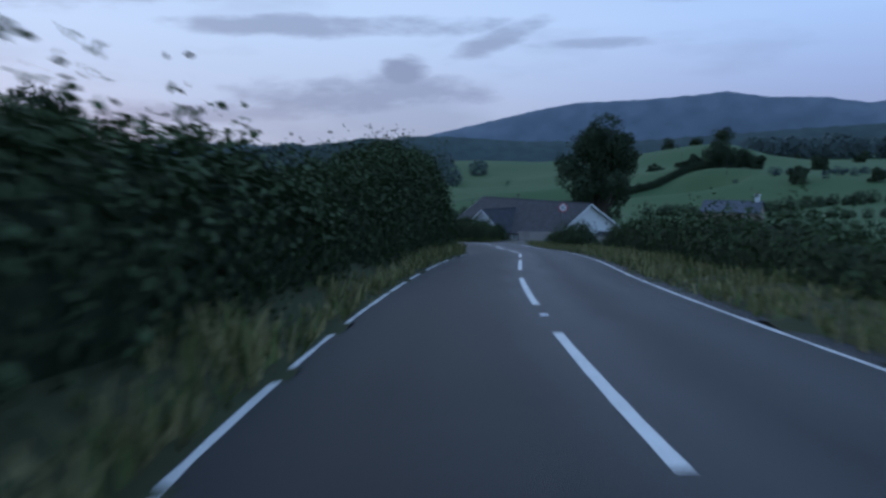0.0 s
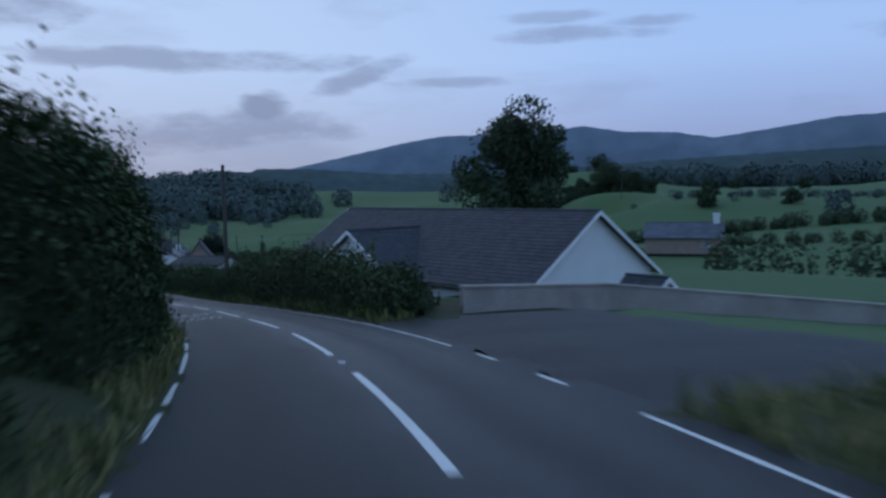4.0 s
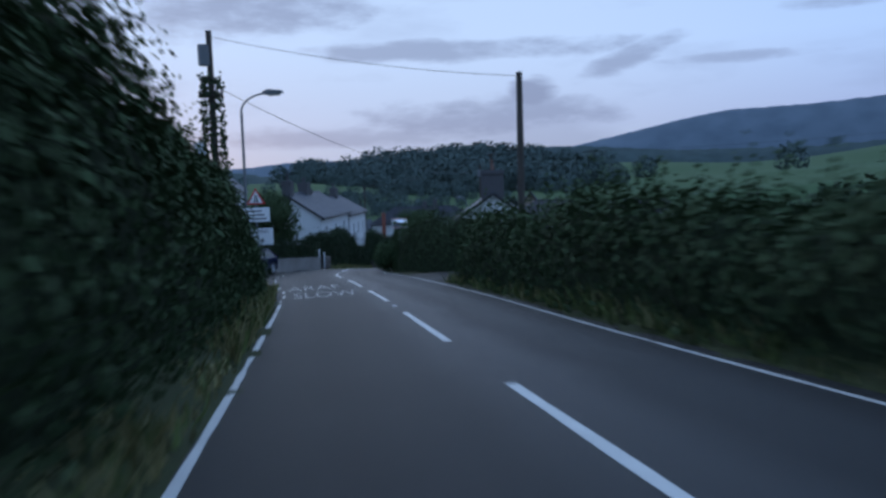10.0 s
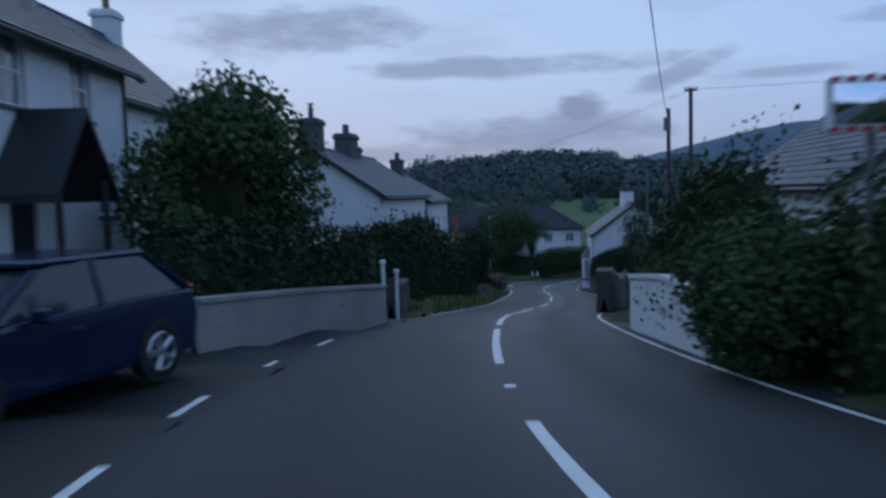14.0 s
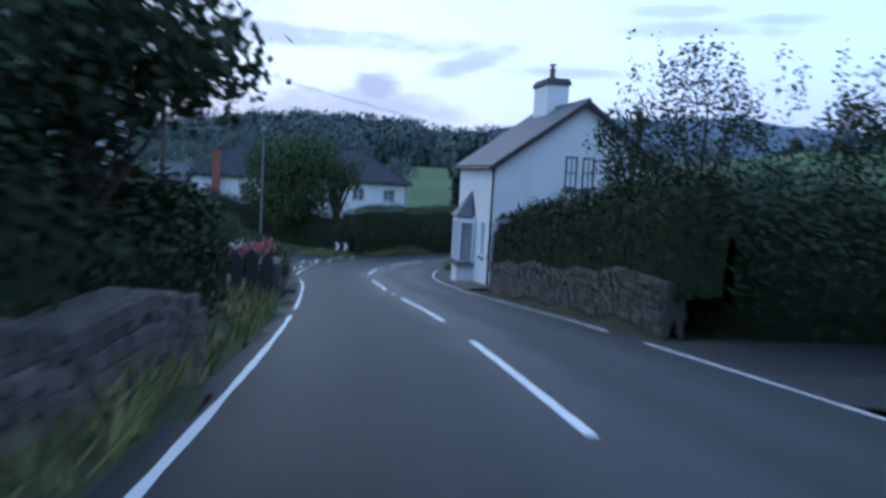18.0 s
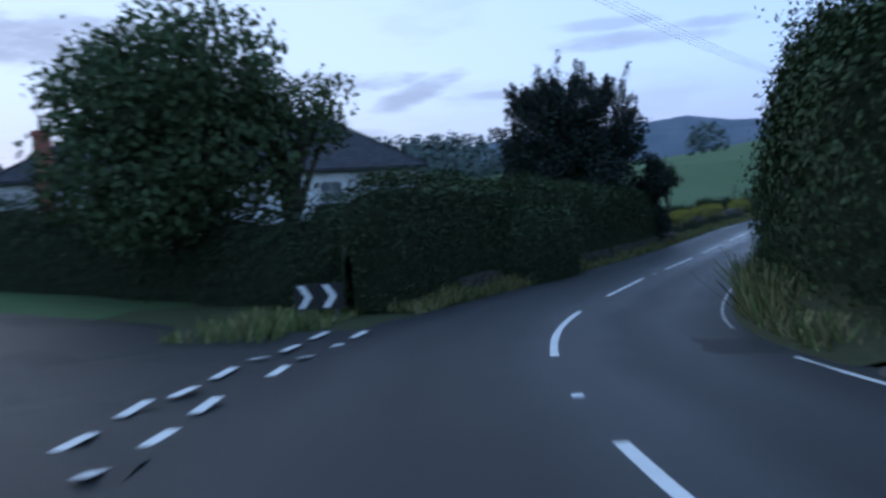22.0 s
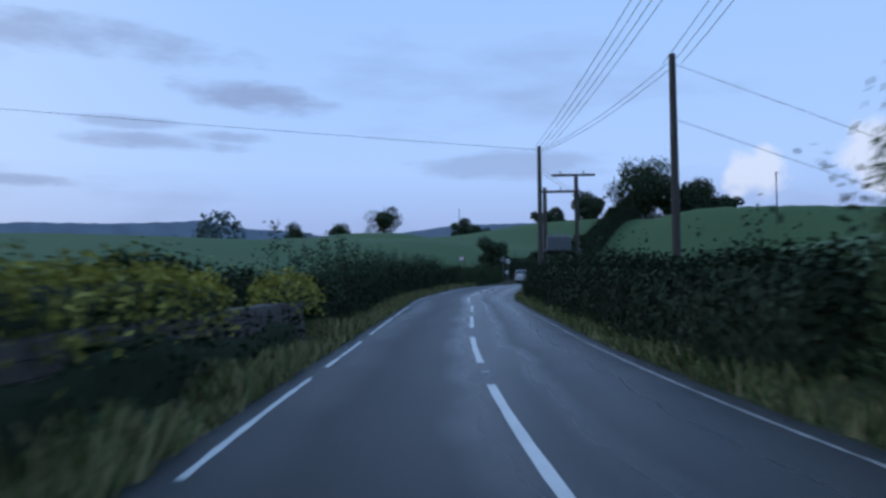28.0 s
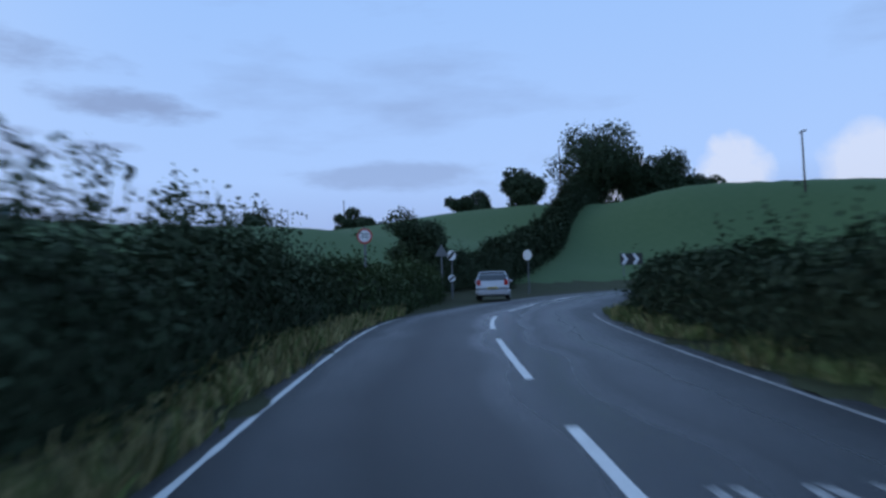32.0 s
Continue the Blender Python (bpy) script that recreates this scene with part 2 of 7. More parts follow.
ASPHALT, ASPHALT_PLAIN = asphalt("asphalt", True), asphalt("side_asphalt", False)
PATCH = material("asphalt_patch", (0.014, 0.0145, 0.016), 0.6, grain=0.5, scale=60, bump=0.6, bump_scale=150, spec=0.3)
PAINT = material("road_paint", (0.78, 0.77, 0.74), 0.6, grain=0.35, scale=30, other=(0.42, 0.41, 0.40), bump=0.3,
                 stain=0.3, stain_scale=3)
WORN = material("worn_road_paint", (0.55, 0.54, 0.52), 0.7, grain=0.9, scale=14, other=(0.12, 0.12, 0.12), stain=0.5,
                stain_scale=4)
GRASS = material("grass", (0.055, 0.068, 0.028), 0.9, grain=0.6, scale=9, other=(0.035, 0.034, 0.018), bump=0.8, bump_scale=25,
                 stain=0.7, stain_scale=0.05, spec=0.2)
FIELD = material("pasture", (0.080, 0.126, 0.056), 0.9, grain=0.5, scale=1.5, other=(0.06, 0.11, 0.045), bump=0.5,
                 bump_scale=8, stain=0.6, stain_scale=0.015, spec=0.15)
STUBBLE = material("stubble_field", (0.27, 0.235, 0.125), 0.9, grain=0.5, scale=0.8, other=(0.20, 0.19, 0.09), bump=0.5, bump_scale=6, stain=0.5, stain_scale=0.03, spec=0.15)
BLADES = material("grass_blades", (0.12, 0.15, 0.05), 0.8, island=0.5, spec=0.2)
SEED = material("dry_grass", (0.28, 0.24, 0.11), 0.85, island=0.4, spec=0.2)
LEAF = material("hedge_leaves", (0.066, 0.096, 0.044), 0.85, island=0.17, spec=0.10)
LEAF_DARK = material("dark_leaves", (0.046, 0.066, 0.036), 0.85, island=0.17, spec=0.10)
LEAF_YEW = material("yew_needles", (0.024, 0.036, 0.028), 0.80, island=0.40, spec=0.12)
LEAF_YELLOW = material("golden_privet_leaves", (0.36, 0.33, 0.075), 0.80, island=0.35, spec=0.15)
LEAF_MID = material("garden_leaves", (0.060, 0.092, 0.040), 0.85, island=0.17, spec=0.10)
# leaf colour darkened to give the shade deep inside foliage
CORE = material("shaded_leaf_core", (0.032, 0.043, 0.022), 0.95, grain=0.6, scale=6, bump=0.8, bump_scale=10, spec=0.1)
BARK = material("bark", (0.07, 0.055, 0.042), 0.9, grain=0.7, scale=14, bump=0.9, bump_scale=25)
WOOD = material("weathered_pole_wood", (0.075, 0.062, 0.052), 0.85, grain=0.7, scale=18, bump=0.5, bump_scale=40)
# the blue haze of distance is mixed into the next three base colours
WOOD_LEAF = material("hazed_woodland_leaves", (0.085, 0.115, 0.105), 0.85, island=0.16, spec=0.1)
WOODS = material("hazed_woodland", (0.070, 0.098, 0.095), 0.95, grain=0.7, scale=0.05, other=(0.045, 0.065, 0.064),
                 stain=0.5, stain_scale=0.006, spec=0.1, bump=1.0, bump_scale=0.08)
MOOR = material("hazed_moor", (0.165, 0.20, 0.235), 0.95, grain=0.8, scale=0.02, other=(0.115, 0.145, 0.175), stain=0.5,
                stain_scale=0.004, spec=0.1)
RENDER_WHITE = material("white_render", (0.74, 0.75, 0.76), 0.85, grain=0.3, scale=35, other=(0.6, 0.6, 0.58), bump=0.5,
                        bump_scale=70, stain=0.35, stain_scale=0.7)
RENDER_TAN = material("tan_roughcast", (0.36, 0.27, 0.22), 0.9, grain=0.5, scale=45, bump=0.7, bump_scale=60, stain=0.4)
SLATE = material("slate", (0.085, 0.092, 0.112), 0.55, spec=0.4, island=0.22, grain=0.4, scale=12, bump=0.3, bump_scale=30)
TILE = material("concrete_roof_tiles", (0.05, 0.051, 0.06), 0.75, spec=0.3, island=0.25, grain=0.5, scale=14, bump=0.4, bump_scale=40)
STONE = material("field_stone", (0.118, 0.095, 0.078), 0.9, grain=0.6, scale=9, other=(0.09, 0.08, 0.075), bump=0.9,
                 bump_scale=18, stain=0.5, object_random=0.35)
MORTAR = material("mortar", (0.10, 0.09, 0.08), 0.95, grain=0.6, scale=20, bump=0.7)
BLOCK = material("rendered_garden_wall", (0.40, 0.36, 0.33), 0.9, grain=0.5, scale=20, other=(0.22, 0.19, 0.17), bump=0.5,
                 stain=0.6, stain_scale=0.8)
BRICK = material("chimney_stone", (0.10, 0.095, 0.10), 0.9, grain=0.6, scale=16, bump=0.8, bump_scale=22)
CLAY = material("clay_pot", (0.20, 0.11, 0.085), 0.8, grain=0.5, scale=18)
BLACK_PAINT = material("black_paint", (0.022, 0.023, 0.026), 0.5, grain=0.3, scale=15)
WHITE_PAINT = material("white_paint", (0.78, 0.78, 0.78), 0.5, grain=0.15, scale=20)
GLASS = material("window_glass", (0.75, 0.8, 0.85), 0.03, transmission=0.92)
# darkness of unlit rooms, put into the colour
DARK_ROOM = material("unlit_interior", (0.03, 0.03, 0.033), 0.9, grain=0.4)
CURTAIN = material("pale_curtain", (0.55, 0.55, 0.57), 0.9, grain=0.3, scale=8)
STEEL = material("galvanised_steel", (0.32, 0.33, 0.35), 0.5, metal=0.7, grain=0.3, scale=18)
GREY_STEEL = material("grey_painted_steel", (0.16, 0.17, 0.18), 0.55, metal=0.2, grain=0.3, scale=18)
WIRE = material("overhead_wire", (0.05, 0.05, 0.055), 0.6)
SIGN_WHITE = material("sign_white", (0.80, 0.80, 0.80), 0.45)
SIGN_RED = material("sign_red", (0.55, 0.03, 0.03), 0.45)
SIGN_BLACK = material("sign_black", (0.02, 0.02, 0.02), 0.5)
SIGN_GREY = material("sign_back_grey", (0.16, 0.165, 0.17), 0.6, metal=0.3)
MIRROR = material("mirror_glass", (0.9, 0.92, 0.95), 0.05, metal=1.0)
LENS = material("lamp_lens", (0.5, 0.52, 0.55), 0.25, transmission=0.3)
CAR_WHITE = material("white_car_paint", (0.72, 0.73, 0.75), 0.22, spec=0.6, grain=0.12, scale=3)
CAR_BLACK = material("black_car_paint", (0.012, 0.013, 0.016), 0.16, spec=0.6, grain=0.2, scale=3)
CAR_BLUE = material("dark_blue_car_paint", (0.008, 0.015, 0.05), 0.16, spec=0.6, grain=0.2, scale=3)
CAR_SILVER = material("silver_car_paint", (0.46, 0.47, 0.49), 0.28, metal=0.55, grain=0.12, scale=3)
CAR_GLASS = material("tinted_car_glass", (0.03, 0.035, 0.04), 0.06, spec=0.7)
TYRE = material("tyre_rubber", (0.018, 0.018, 0.019), 0.85, grain=0.4, scale=30)
ALLOY = material("alloy_wheel", (0.5, 0.5, 0.52), 0.3, metal=0.9)
PLASTIC = material("black_plastic", (0.02, 0.02, 0.022), 0.6, grain=0.3, scale=25)
TAIL = material("red_lamp_lens", (0.45, 0.015, 0.015), 0.2)
HEAD = material("clear_lamp_lens", (0.7, 0.72, 0.75), 0.12, spec=0.7)
PLATE_Y = material("plate_yellow", (0.60, 0.42, 0.05), 0.5)
PINK = material("pink_flowers", (0.62, 0.10, 0.18), 0.7, island=0.4)
PALE = material("pale_flowers", (0.75, 0.70, 0.70), 0.7, island=0.2)
TERRACOTTA = material("terracotta_brick", (0.30, 0.10, 0.07), 0.85, grain=0.5, scale=14)


# ---- mesh helpers ----
def part(name, bm, mat, parent=None, label="", smooth=False):
    """Links a bmesh as one mesh object, under a thing or a part."""
    me = bpy.data.meshes.new(name)
    bm.to_mesh(me)
    bm.free()
    me.materials.append(mat)
    if smooth:
        for f in me.polygons:
            f.use_smooth = True
    ob = new(name, me)
    ob.parent = parent
    if label:
        tagged(ob, label)
    return ob


def empty(name, m, label, category, group="", kind=""):
    ob = new(name)
    ob.matrix_basis = m
    return tagged(ob, label, category, group, kind)


def box(bm, lo, hi, m=None, bevel=0.0):
    """A box between two corners, with softened edges where asked."""
    lo, hi = Vector(lo), Vector(hi)
    made = bmesh.ops.create_cube(bm, size=1.0)["verts"]
    size, mid = hi - lo, (hi + lo) / 2
    for v in made:
        v.co = Vector((v.co.x * size.x, v.co.y * size.y, v.co.z * size.z)) + mid
        if m:
            v.co = m @ v.co
    if bevel:
        edges = {e for v in made for e in v.link_edges}
        bmesh.ops.bevel(bm, geom=list(edges), offset=bevel, segments=1, affect="EDGES", profile=0.5)
    return bm


def tube(bm, a, b, ra, rb=None, seg=10):
    """A tapered round bar from a to b."""
    a, b = Vector(a), Vector(b)
    rb = ra if rb is None else rb
    q = (b - a).to_track_quat("Z", "Y").to_matrix().to_4x4()
    bmesh.ops.create_cone(bm, cap_ends=True, segments=seg, radius1=ra, radius2=rb, depth=(b - a).length,
                          matrix=Matrix.Translation((a + b) / 2) @ q)
    return bm


def prism(bm, outline, depth, m=None):
    """An outline in the xz plane, given depth along y."""
    front = [bm.verts.new((x, 0, z)) for x, z in outline]
    back = [bm.verts.new((x, depth, z)) for x, z in outline]
    k = len(outline)
    bm.faces.new(front)
    bm.faces.new(back[::-1])
    for i in range(k):
        bm.faces.new((front[i], back[i], back[(i + 1) % k], front[(i + 1) % k]))
    if m:
        for v in front + back:
            v.co = m @ v.co
    return bm


def quads(name, v, mat, parent=None, label="", smooth=False):
    """A mesh of loose four-cornered pieces from an array (n, 4, 3)."""
    v = np.asarray(v, dtype=np.float32)
    k = len(v)
    me = bpy.data.meshes.new(name)
    me.vertices.add(4 * k)
    me.vertices.foreach_set("co", v.reshape(-1))
    me.loops.add(4 * k)
    me.loops.foreach_set("vertex_index", np.arange(4 * k, dtype=np.int32))
    me.polygons.add(k)
    me.polygons.foreach_set("loop_start", np.arange(k, dtype=np.int32) * 4)
    me.update(calc_edges=True)
    me.materials.append(mat)
    ob = new(name, me)
    ob.parent = parent
    if label:
        tagged(ob, label)
    return ob


def sheet(name, grid, mat, parent=None):
    """A smooth mesh from a grid of points (rows, columns, 3)."""
    r, c = grid.shape[:2]
    i = np.arange(r * c).reshape(r, c)
    f = np.stack([i[:-1, :-1], i[:-1, 1:], i[1:, 1:], i[1:, :-1]], -1).reshape(-1, 4)
    me = bpy.data.meshes.new(name)
    me.from_pydata(grid.reshape(-1, 3).tolist(), [], f.tolist())
    me.materials.append(mat)
    for p in me.polygons:
        p.use_smooth = True
    ob = new(name, me)
    ob.parent = parent
    return ob


rng = np.random.default_rng(7)


def leaves(points, size, spread=0.35, normals=None, long=1.5):
    """Small pointed leaves at the points, turned at random; array (n, 4, 3)."""
    k = len(points)
    d = rng.normal(size=(k, 3))
    if normals is not None:
        d = d * 0.8 + normals
    d /= np.linalg.norm(d, axis=1)[:, None]
    a = np.cross(d, rng.normal(size=(k, 3)))
    a /= np.linalg.norm(a, axis=1)[:, None] + 1e-9
    b = np.cross(d, a)
    s = (size * (0.6 + 0.8 * rng.random(k)))[:, None]
    p = points + rng.normal(size=(k, 3)) * spread * 0.3
    return np.stack([p - a * s * 0.5 * long, p - b * s * 0.5, p + a * s * 0.5 * long, p + b * s * 0.5], 1)


def noise2(x, y, scale, seed=0.0):
    """A cheap smooth wave noise for arrays, about -1 to 1."""
    x, y = np.asarray(x) / scale + seed * 3.1, np.asarray(y) / scale - seed * 1.7
    return (np.sin(x * 1.3 + 2.1 * np.sin(y * 0.7)) + np.sin(y * 1.7 + 1.6 * np.sin(x * 0.9 + 1)) + np.sin((x + y) * 2.3 + 0.5)) / 3


# ---- the road's line ----
CENTRE_XY = [
    (10.37, -15.55), (6.91, -5.10), (3.54, 5.36), (0.79, 16.01), (-1.42, 26.79), (-3.66, 37.56),
    (-6.85, 48.08), (-10.46, 58.47), (-14.90, 68.52), (-20.25, 78.13), (-26.09, 87.45), (-32.23, 96.57),
    (-39.10, 105.85), (-45.58, 114.65), (-51.95, 123.37), (-58.71, 132.16), (-65.51, 140.80), (-70.43, 150.20),
    (-74.30, 160.39), (-77.82, 170.87), (-81.90, 181.23), (-86.51, 191.20), (-90.63, 201.52), (-92.32, 211.67),
    (-90.73, 222.13), (-87.79, 232.82), (-84.79, 243.28), (-81.16, 253.65), (-76.78, 263.77), (-72.03, 273.63),
    (-67.17, 283.48), (-62.48, 293.14), (-51.40, 310.30), (-44.50, 317.40), (-35.60, 324.00), (-25.00, 328.60),
    (-12.00, 331.50), (6.00, 332.50),
]
CENTRE_Z = [1.19, 0.26, -0.67, -1.67, -2.68, -3.87, -5.01, -6.00, -7.15, -8.34, -9.48, -10.64, -11.60, -12.57, -13.58, -14.56, -15.51, -16.44, -17.85, -19.22, -20.32, -21.41, -22.45, -23.18, -23.63, -23.86, -23.99, -23.87, -23.73, -23.45, -23.13, -22.72, -21.95, -21.60, -21.20, -20.80, -20.30, -19.60]
LANE_LEFT = [2.62, 2.62, 2.62, 2.58, 2.58, 2.58, 2.58, 2.58, 2.58, 2.58, 2.65, 2.71, 2.59, 2.54, 2.72, 2.95, 3.08, 2.26, 2.63, 3.05, 2.94, 2.66, 3.32, 3.66, 3.03, 2.73, 2.64, 2.68, 2.77, 2.96, 3.15, 2.93, 3.20, 3.20, 3.20, 3.20, 3.20, 3.20]
LANE_RIGHT = [2.50, 2.55, 2.70, 2.85, 2.85, 2.75, 2.60, 2.55, 2.55, 2.50, 2.45, 2.54, 2.59, 2.62, 2.93, 3.03, 2.81, 2.35, 2.76, 3.27, 3.01, 2.81, 3.06, 2.91, 2.91, 3.12, 3.03, 2.71, 2.76, 2.66, 2.48, 2.67, 3.10, 3.10, 3.10, 3.10, 3.10, 3.10]

def smooth_line(values, step=12):
    """Values at stations, drawn smoothly through all of them."""
    p = np.asarray(values, dtype=float)
    p = p[:, None] if p.ndim == 1 else p
    e = np.vstack([2 * p[0] - p[1], p, 2 * p[-1] - p[-2]])
    u = np.linspace(0, 1, step, endpoint=False)[:, None]
    out = [0.5 * (2 * b + (c - a) * u + (2 * a - 5 * b + 4 * c - d) * u ** 2 + (3 * b - a - 3 * c + d) * u ** 3)
           for a, b, c, d in zip(e[:-3], e[1:-2], e[2:-1], e[3:])]
    return np.vstack(out + [p[-1:]])


ROAD_XY = smooth_line(CENTRE_XY)
ROAD_Z = smooth_line(CENTRE_Z)[:, 0]
ROAD_L, ROAD_R = smooth_line(LANE_LEFT)[:, 0], smooth_line(LANE_RIGHT)[:, 0]
STATION_S = [-18.0 + 11.0 * i for i in range(32)]
for (xa, ya), (xb, yb) in zip(CENTRE_XY[31:], CENTRE_XY[32:]):
    STATION_S.append(STATION_S[-1] + math.hypot(xb - xa, yb - ya))
ROAD_S = smooth_line(STATION_S)[:, 0]
ROAD_T = np.gradient(ROAD_XY, axis=0)
ROAD_T /= np.linalg.norm(ROAD_T, axis=1)[:, None]
ROAD_N = np.stack([ROAD_T[:, 1], -ROAD_T[:, 0]], 1)


def on_road(s, o=0.0, up=0.0):
    """Places s metres along the road and o metres to the right of its centre line."""
    s, o = np.broadcast_arrays(np.asarray(s, float), np.asarray(o, float))
    f = lambda a: np.interp(s, ROAD_S, a)
    return np.stack([f(ROAD_XY[:, 0]) + f(ROAD_N[:, 0]) * o, f(ROAD_XY[:, 1]) + f(ROAD_N[:, 1]) * o, f(ROAD_Z) + up], -1)


def heading(s):
    return math.atan2(-np.interp(s, ROAD_S, ROAD_T[:, 0]), np.interp(s, ROAD_S, ROAD_T[:, 1]))


LAND = [(100, 100, -13), (20, 175, -15), (64, 600, -13), (-170, 590, -4), (-215, 545, -6), (-105, 385, -17), (-5, 92, -9.6), (60, 0, -5), (-50, 10, 2.5), (-70, 70, -6),
        (-95, 120, -13), (-120, 150, -16), (-112, 205, -22.5), (-125, 235, -22.5), (-105, 262, -22.5), (-110, 300, -19.5),
        (-90, 350, -16), (-40, 420, -10.5), (34, 579, 6), (20, 352, -6), (17, 390, -6.3), (-8, 352, -16), (-40, 270, -22), (-30, 220, -21),
        (-40, 170, -18), (-250, 350, -11), (-250, 200, -22), (200, 400, -2), (250, 200, -8), (-300, 900, -16), (100, 1000, -6),
        (0, 260, -20), (60, 330, -8)]


def ground_z(x, y):
    """Height of the ground: the road's own level close by, easing into the fields."""
    x, y = np.asarray(x, float), np.asarray(y, float)
    shape = x.shape
    x, y = x.ravel(), y.ravel()
    k = np.asarray(LAND, float)
    w = 1.0 / ((x[:, None] - k[:, 0]) ** 2 + (y[:, None] - k[:, 1]) ** 2 + 60.0) ** 1.4
    reg = (w * k[:, 2]).sum(1) / w.sum(1)
    best, near = np.full(len(x), 1e9), np.zeros(len(x))
    for i in range(0, len(ROAD_XY), 3):
        d = (x - ROAD_XY[i, 0]) ** 2 + (y - ROAD_XY[i, 1]) ** 2
        m = d < best
        best[m], near[m] = d[m], ROAD_Z[i]
    d = np.sqrt(best)
    u = np.clip((d - 5.0) / 26.0, 0, 1)
    u = u * u * (3 - 2 * u)
    z = near * (1 - u) + reg * u
    z += noise2(x, y, 6.0) * 0.10 * np.clip((d - 5) / 6, 0, 1) + noise2(x, y, 60.0, 1) * 1.2 * np.clip((d - 40) / 80, 0, 1)
    return z.reshape(shape)


def road_gap(x, y):
    """Distance to the road's centre line."""
    x, y = np.asarray(x, float), np.asarray(y, float)
    best = np.full(x.shape, 1e9)
    for i in range(0, len(ROAD_XY), 3):
        best = np.minimum(best, (x - ROAD_XY[i, 0]) ** 2 + (y - ROAD_XY[i, 1]) ** 2)
    return np.sqrt(best)


def gz(x, y):
    return float(ground_z(np.array([x]), np.array([y]))[0])


# ---- ground, far hills ----
def spaced(lo, hi, step, far):
    inner = np.arange(lo, hi + step, step)
    grow = np.cumsum(step * 1.22 ** np.arange(1, 60))
    grow = grow[grow < far]
    return np.concatenate([lo - grow[::-1], inner, hi + grow])


gx, gy = np.meshgrid(spaced(-190, 130, 2.5, 3600), spaced(-60, 470, 2.5, 3600))
gh = ground_z(gx, gy) - 0.4 * np.clip((11.0 - road_gap(gx, gy)) / 2.0, 0, 1)
ground = tagged(sheet("ground", np.stack([gx, gy, gh], -1), FIELD), "rolling green pasture with short grass", "ground", kind="structure")


def ridge(name, mat, dist, crest, label, rough, seed, depth=500.0):
    """A range of hills round the valley: crest gives degrees above level by bearing."""
    b = np.linspace(-85, 110, 520)
    e = np.interp(b, [q[0] for q in crest], [q[1] for q in crest])
    e = e + rough * (0.35 * noise2(b, b * 0, 0.35, seed) + 0.4 * noise2(b, b * 0, 0.11, seed + 2) + 0.5 * np.abs(noise2(b, b * 0, 0.05, seed + 4)))
    rows = []
    for u, k in ((-0.35, -0.6), (-0.2, 0.25), (-0.1, 0.62), (0.0, 1.0), (0.25, 0.8), (1.0, -0.6)):
        r = dist + u * depth
        z = -18 + np.tan(np.radians(e)) * dist * k + (noise2(b, b * 0 + u, 2.0, seed) * 6 if k not in (1.0, -0.6) else 0)
        rows.append(np.stack([-45 - np.sin(np.radians(b)) * r, 150 + np.cos(np.radians(b)) * r, z], -1))
    return tagged(sheet(name, np.stack(rows), mat), label, "hills", kind="structure")


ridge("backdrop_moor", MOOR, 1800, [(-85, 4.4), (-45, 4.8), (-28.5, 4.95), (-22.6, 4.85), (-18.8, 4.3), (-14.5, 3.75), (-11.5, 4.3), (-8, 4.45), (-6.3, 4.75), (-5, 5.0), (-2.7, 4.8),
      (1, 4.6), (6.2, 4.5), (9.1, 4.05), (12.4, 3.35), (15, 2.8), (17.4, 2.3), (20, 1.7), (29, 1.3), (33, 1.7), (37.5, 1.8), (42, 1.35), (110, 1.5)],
      "moorland hills along the skyline, hazed blue-grey", 0.06, 1)
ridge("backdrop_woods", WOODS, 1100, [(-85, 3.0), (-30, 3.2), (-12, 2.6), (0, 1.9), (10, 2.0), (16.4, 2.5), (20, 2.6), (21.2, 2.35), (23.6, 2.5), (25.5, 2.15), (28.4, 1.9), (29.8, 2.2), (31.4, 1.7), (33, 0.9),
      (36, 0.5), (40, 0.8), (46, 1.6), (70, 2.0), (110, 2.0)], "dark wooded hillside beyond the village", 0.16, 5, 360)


def slope_field(name, corners, mat, label):
    """A cultivated field lying on a far slope, with a little swell in its surface."""
    a, b, c, d = (np.array(q) for q in corners)
    g = []
    for v in np.linspace(-0.3, 1, 14):
        row = []
        for u in np.linspace(0, 1, 14):
            p = (a * (1 - u) + b * u) * (1 - v) + (d * (1 - u) + c * u) * v
            row.append(p + np.array([0, 0, 0.5 * noise2(p[0], p[1], 14.0)]))
        g.append(row)
    return tagged(sheet(name, np.array(g), mat), label, "field", "fields on the far slope", "structure")


slope_field("field_stubble", ((-222.8, 518.3, -8.8), (-208.6, 524.6, -8.2), (-234.3, 578.8, 1.4), (-254.9, 569.5, 1.0)), STUBBLE, "pale stubble field on the slope beyond the village")
slope_field("field_stubble", ((-186.4, 533.3, -11.0), (-165.9, 540.2, -6.1), (-195.5, 593.6, -1.0), (-210.7, 588.3, -0.7)), STUBBLE, "pale stubble field on the slope beyond the village")
slope_field("field_pasture", ((-117.7, 345.4, -18.7), (-75.0, 356.2, -17.9), (-90.0, 434.1, -10.8), (-145.2, 420.5, -19.0)), FIELD, "green pasture on the slope beyond the village")

# ---- road, its edges and its paint ----
s_all = np.arange(-14.0, ROAD_S[-1] - 0.5, 1.0)
wl_, wr_ = np.interp(s_all, ROAD_S, ROAD_L), np.interp(s_all, ROAD_S, ROAD_R)
cols = []
for k in np.linspace(0, 1, 13):
    o = -wl_ - 0.35 + (wl_ + wr_ + 0.7) * k
    camber = -0.05 * ((k - 0.5) * 2) ** 2
    cols.append(on_road(s_all, o, camber))
road_grid = np.stack(cols, 1)
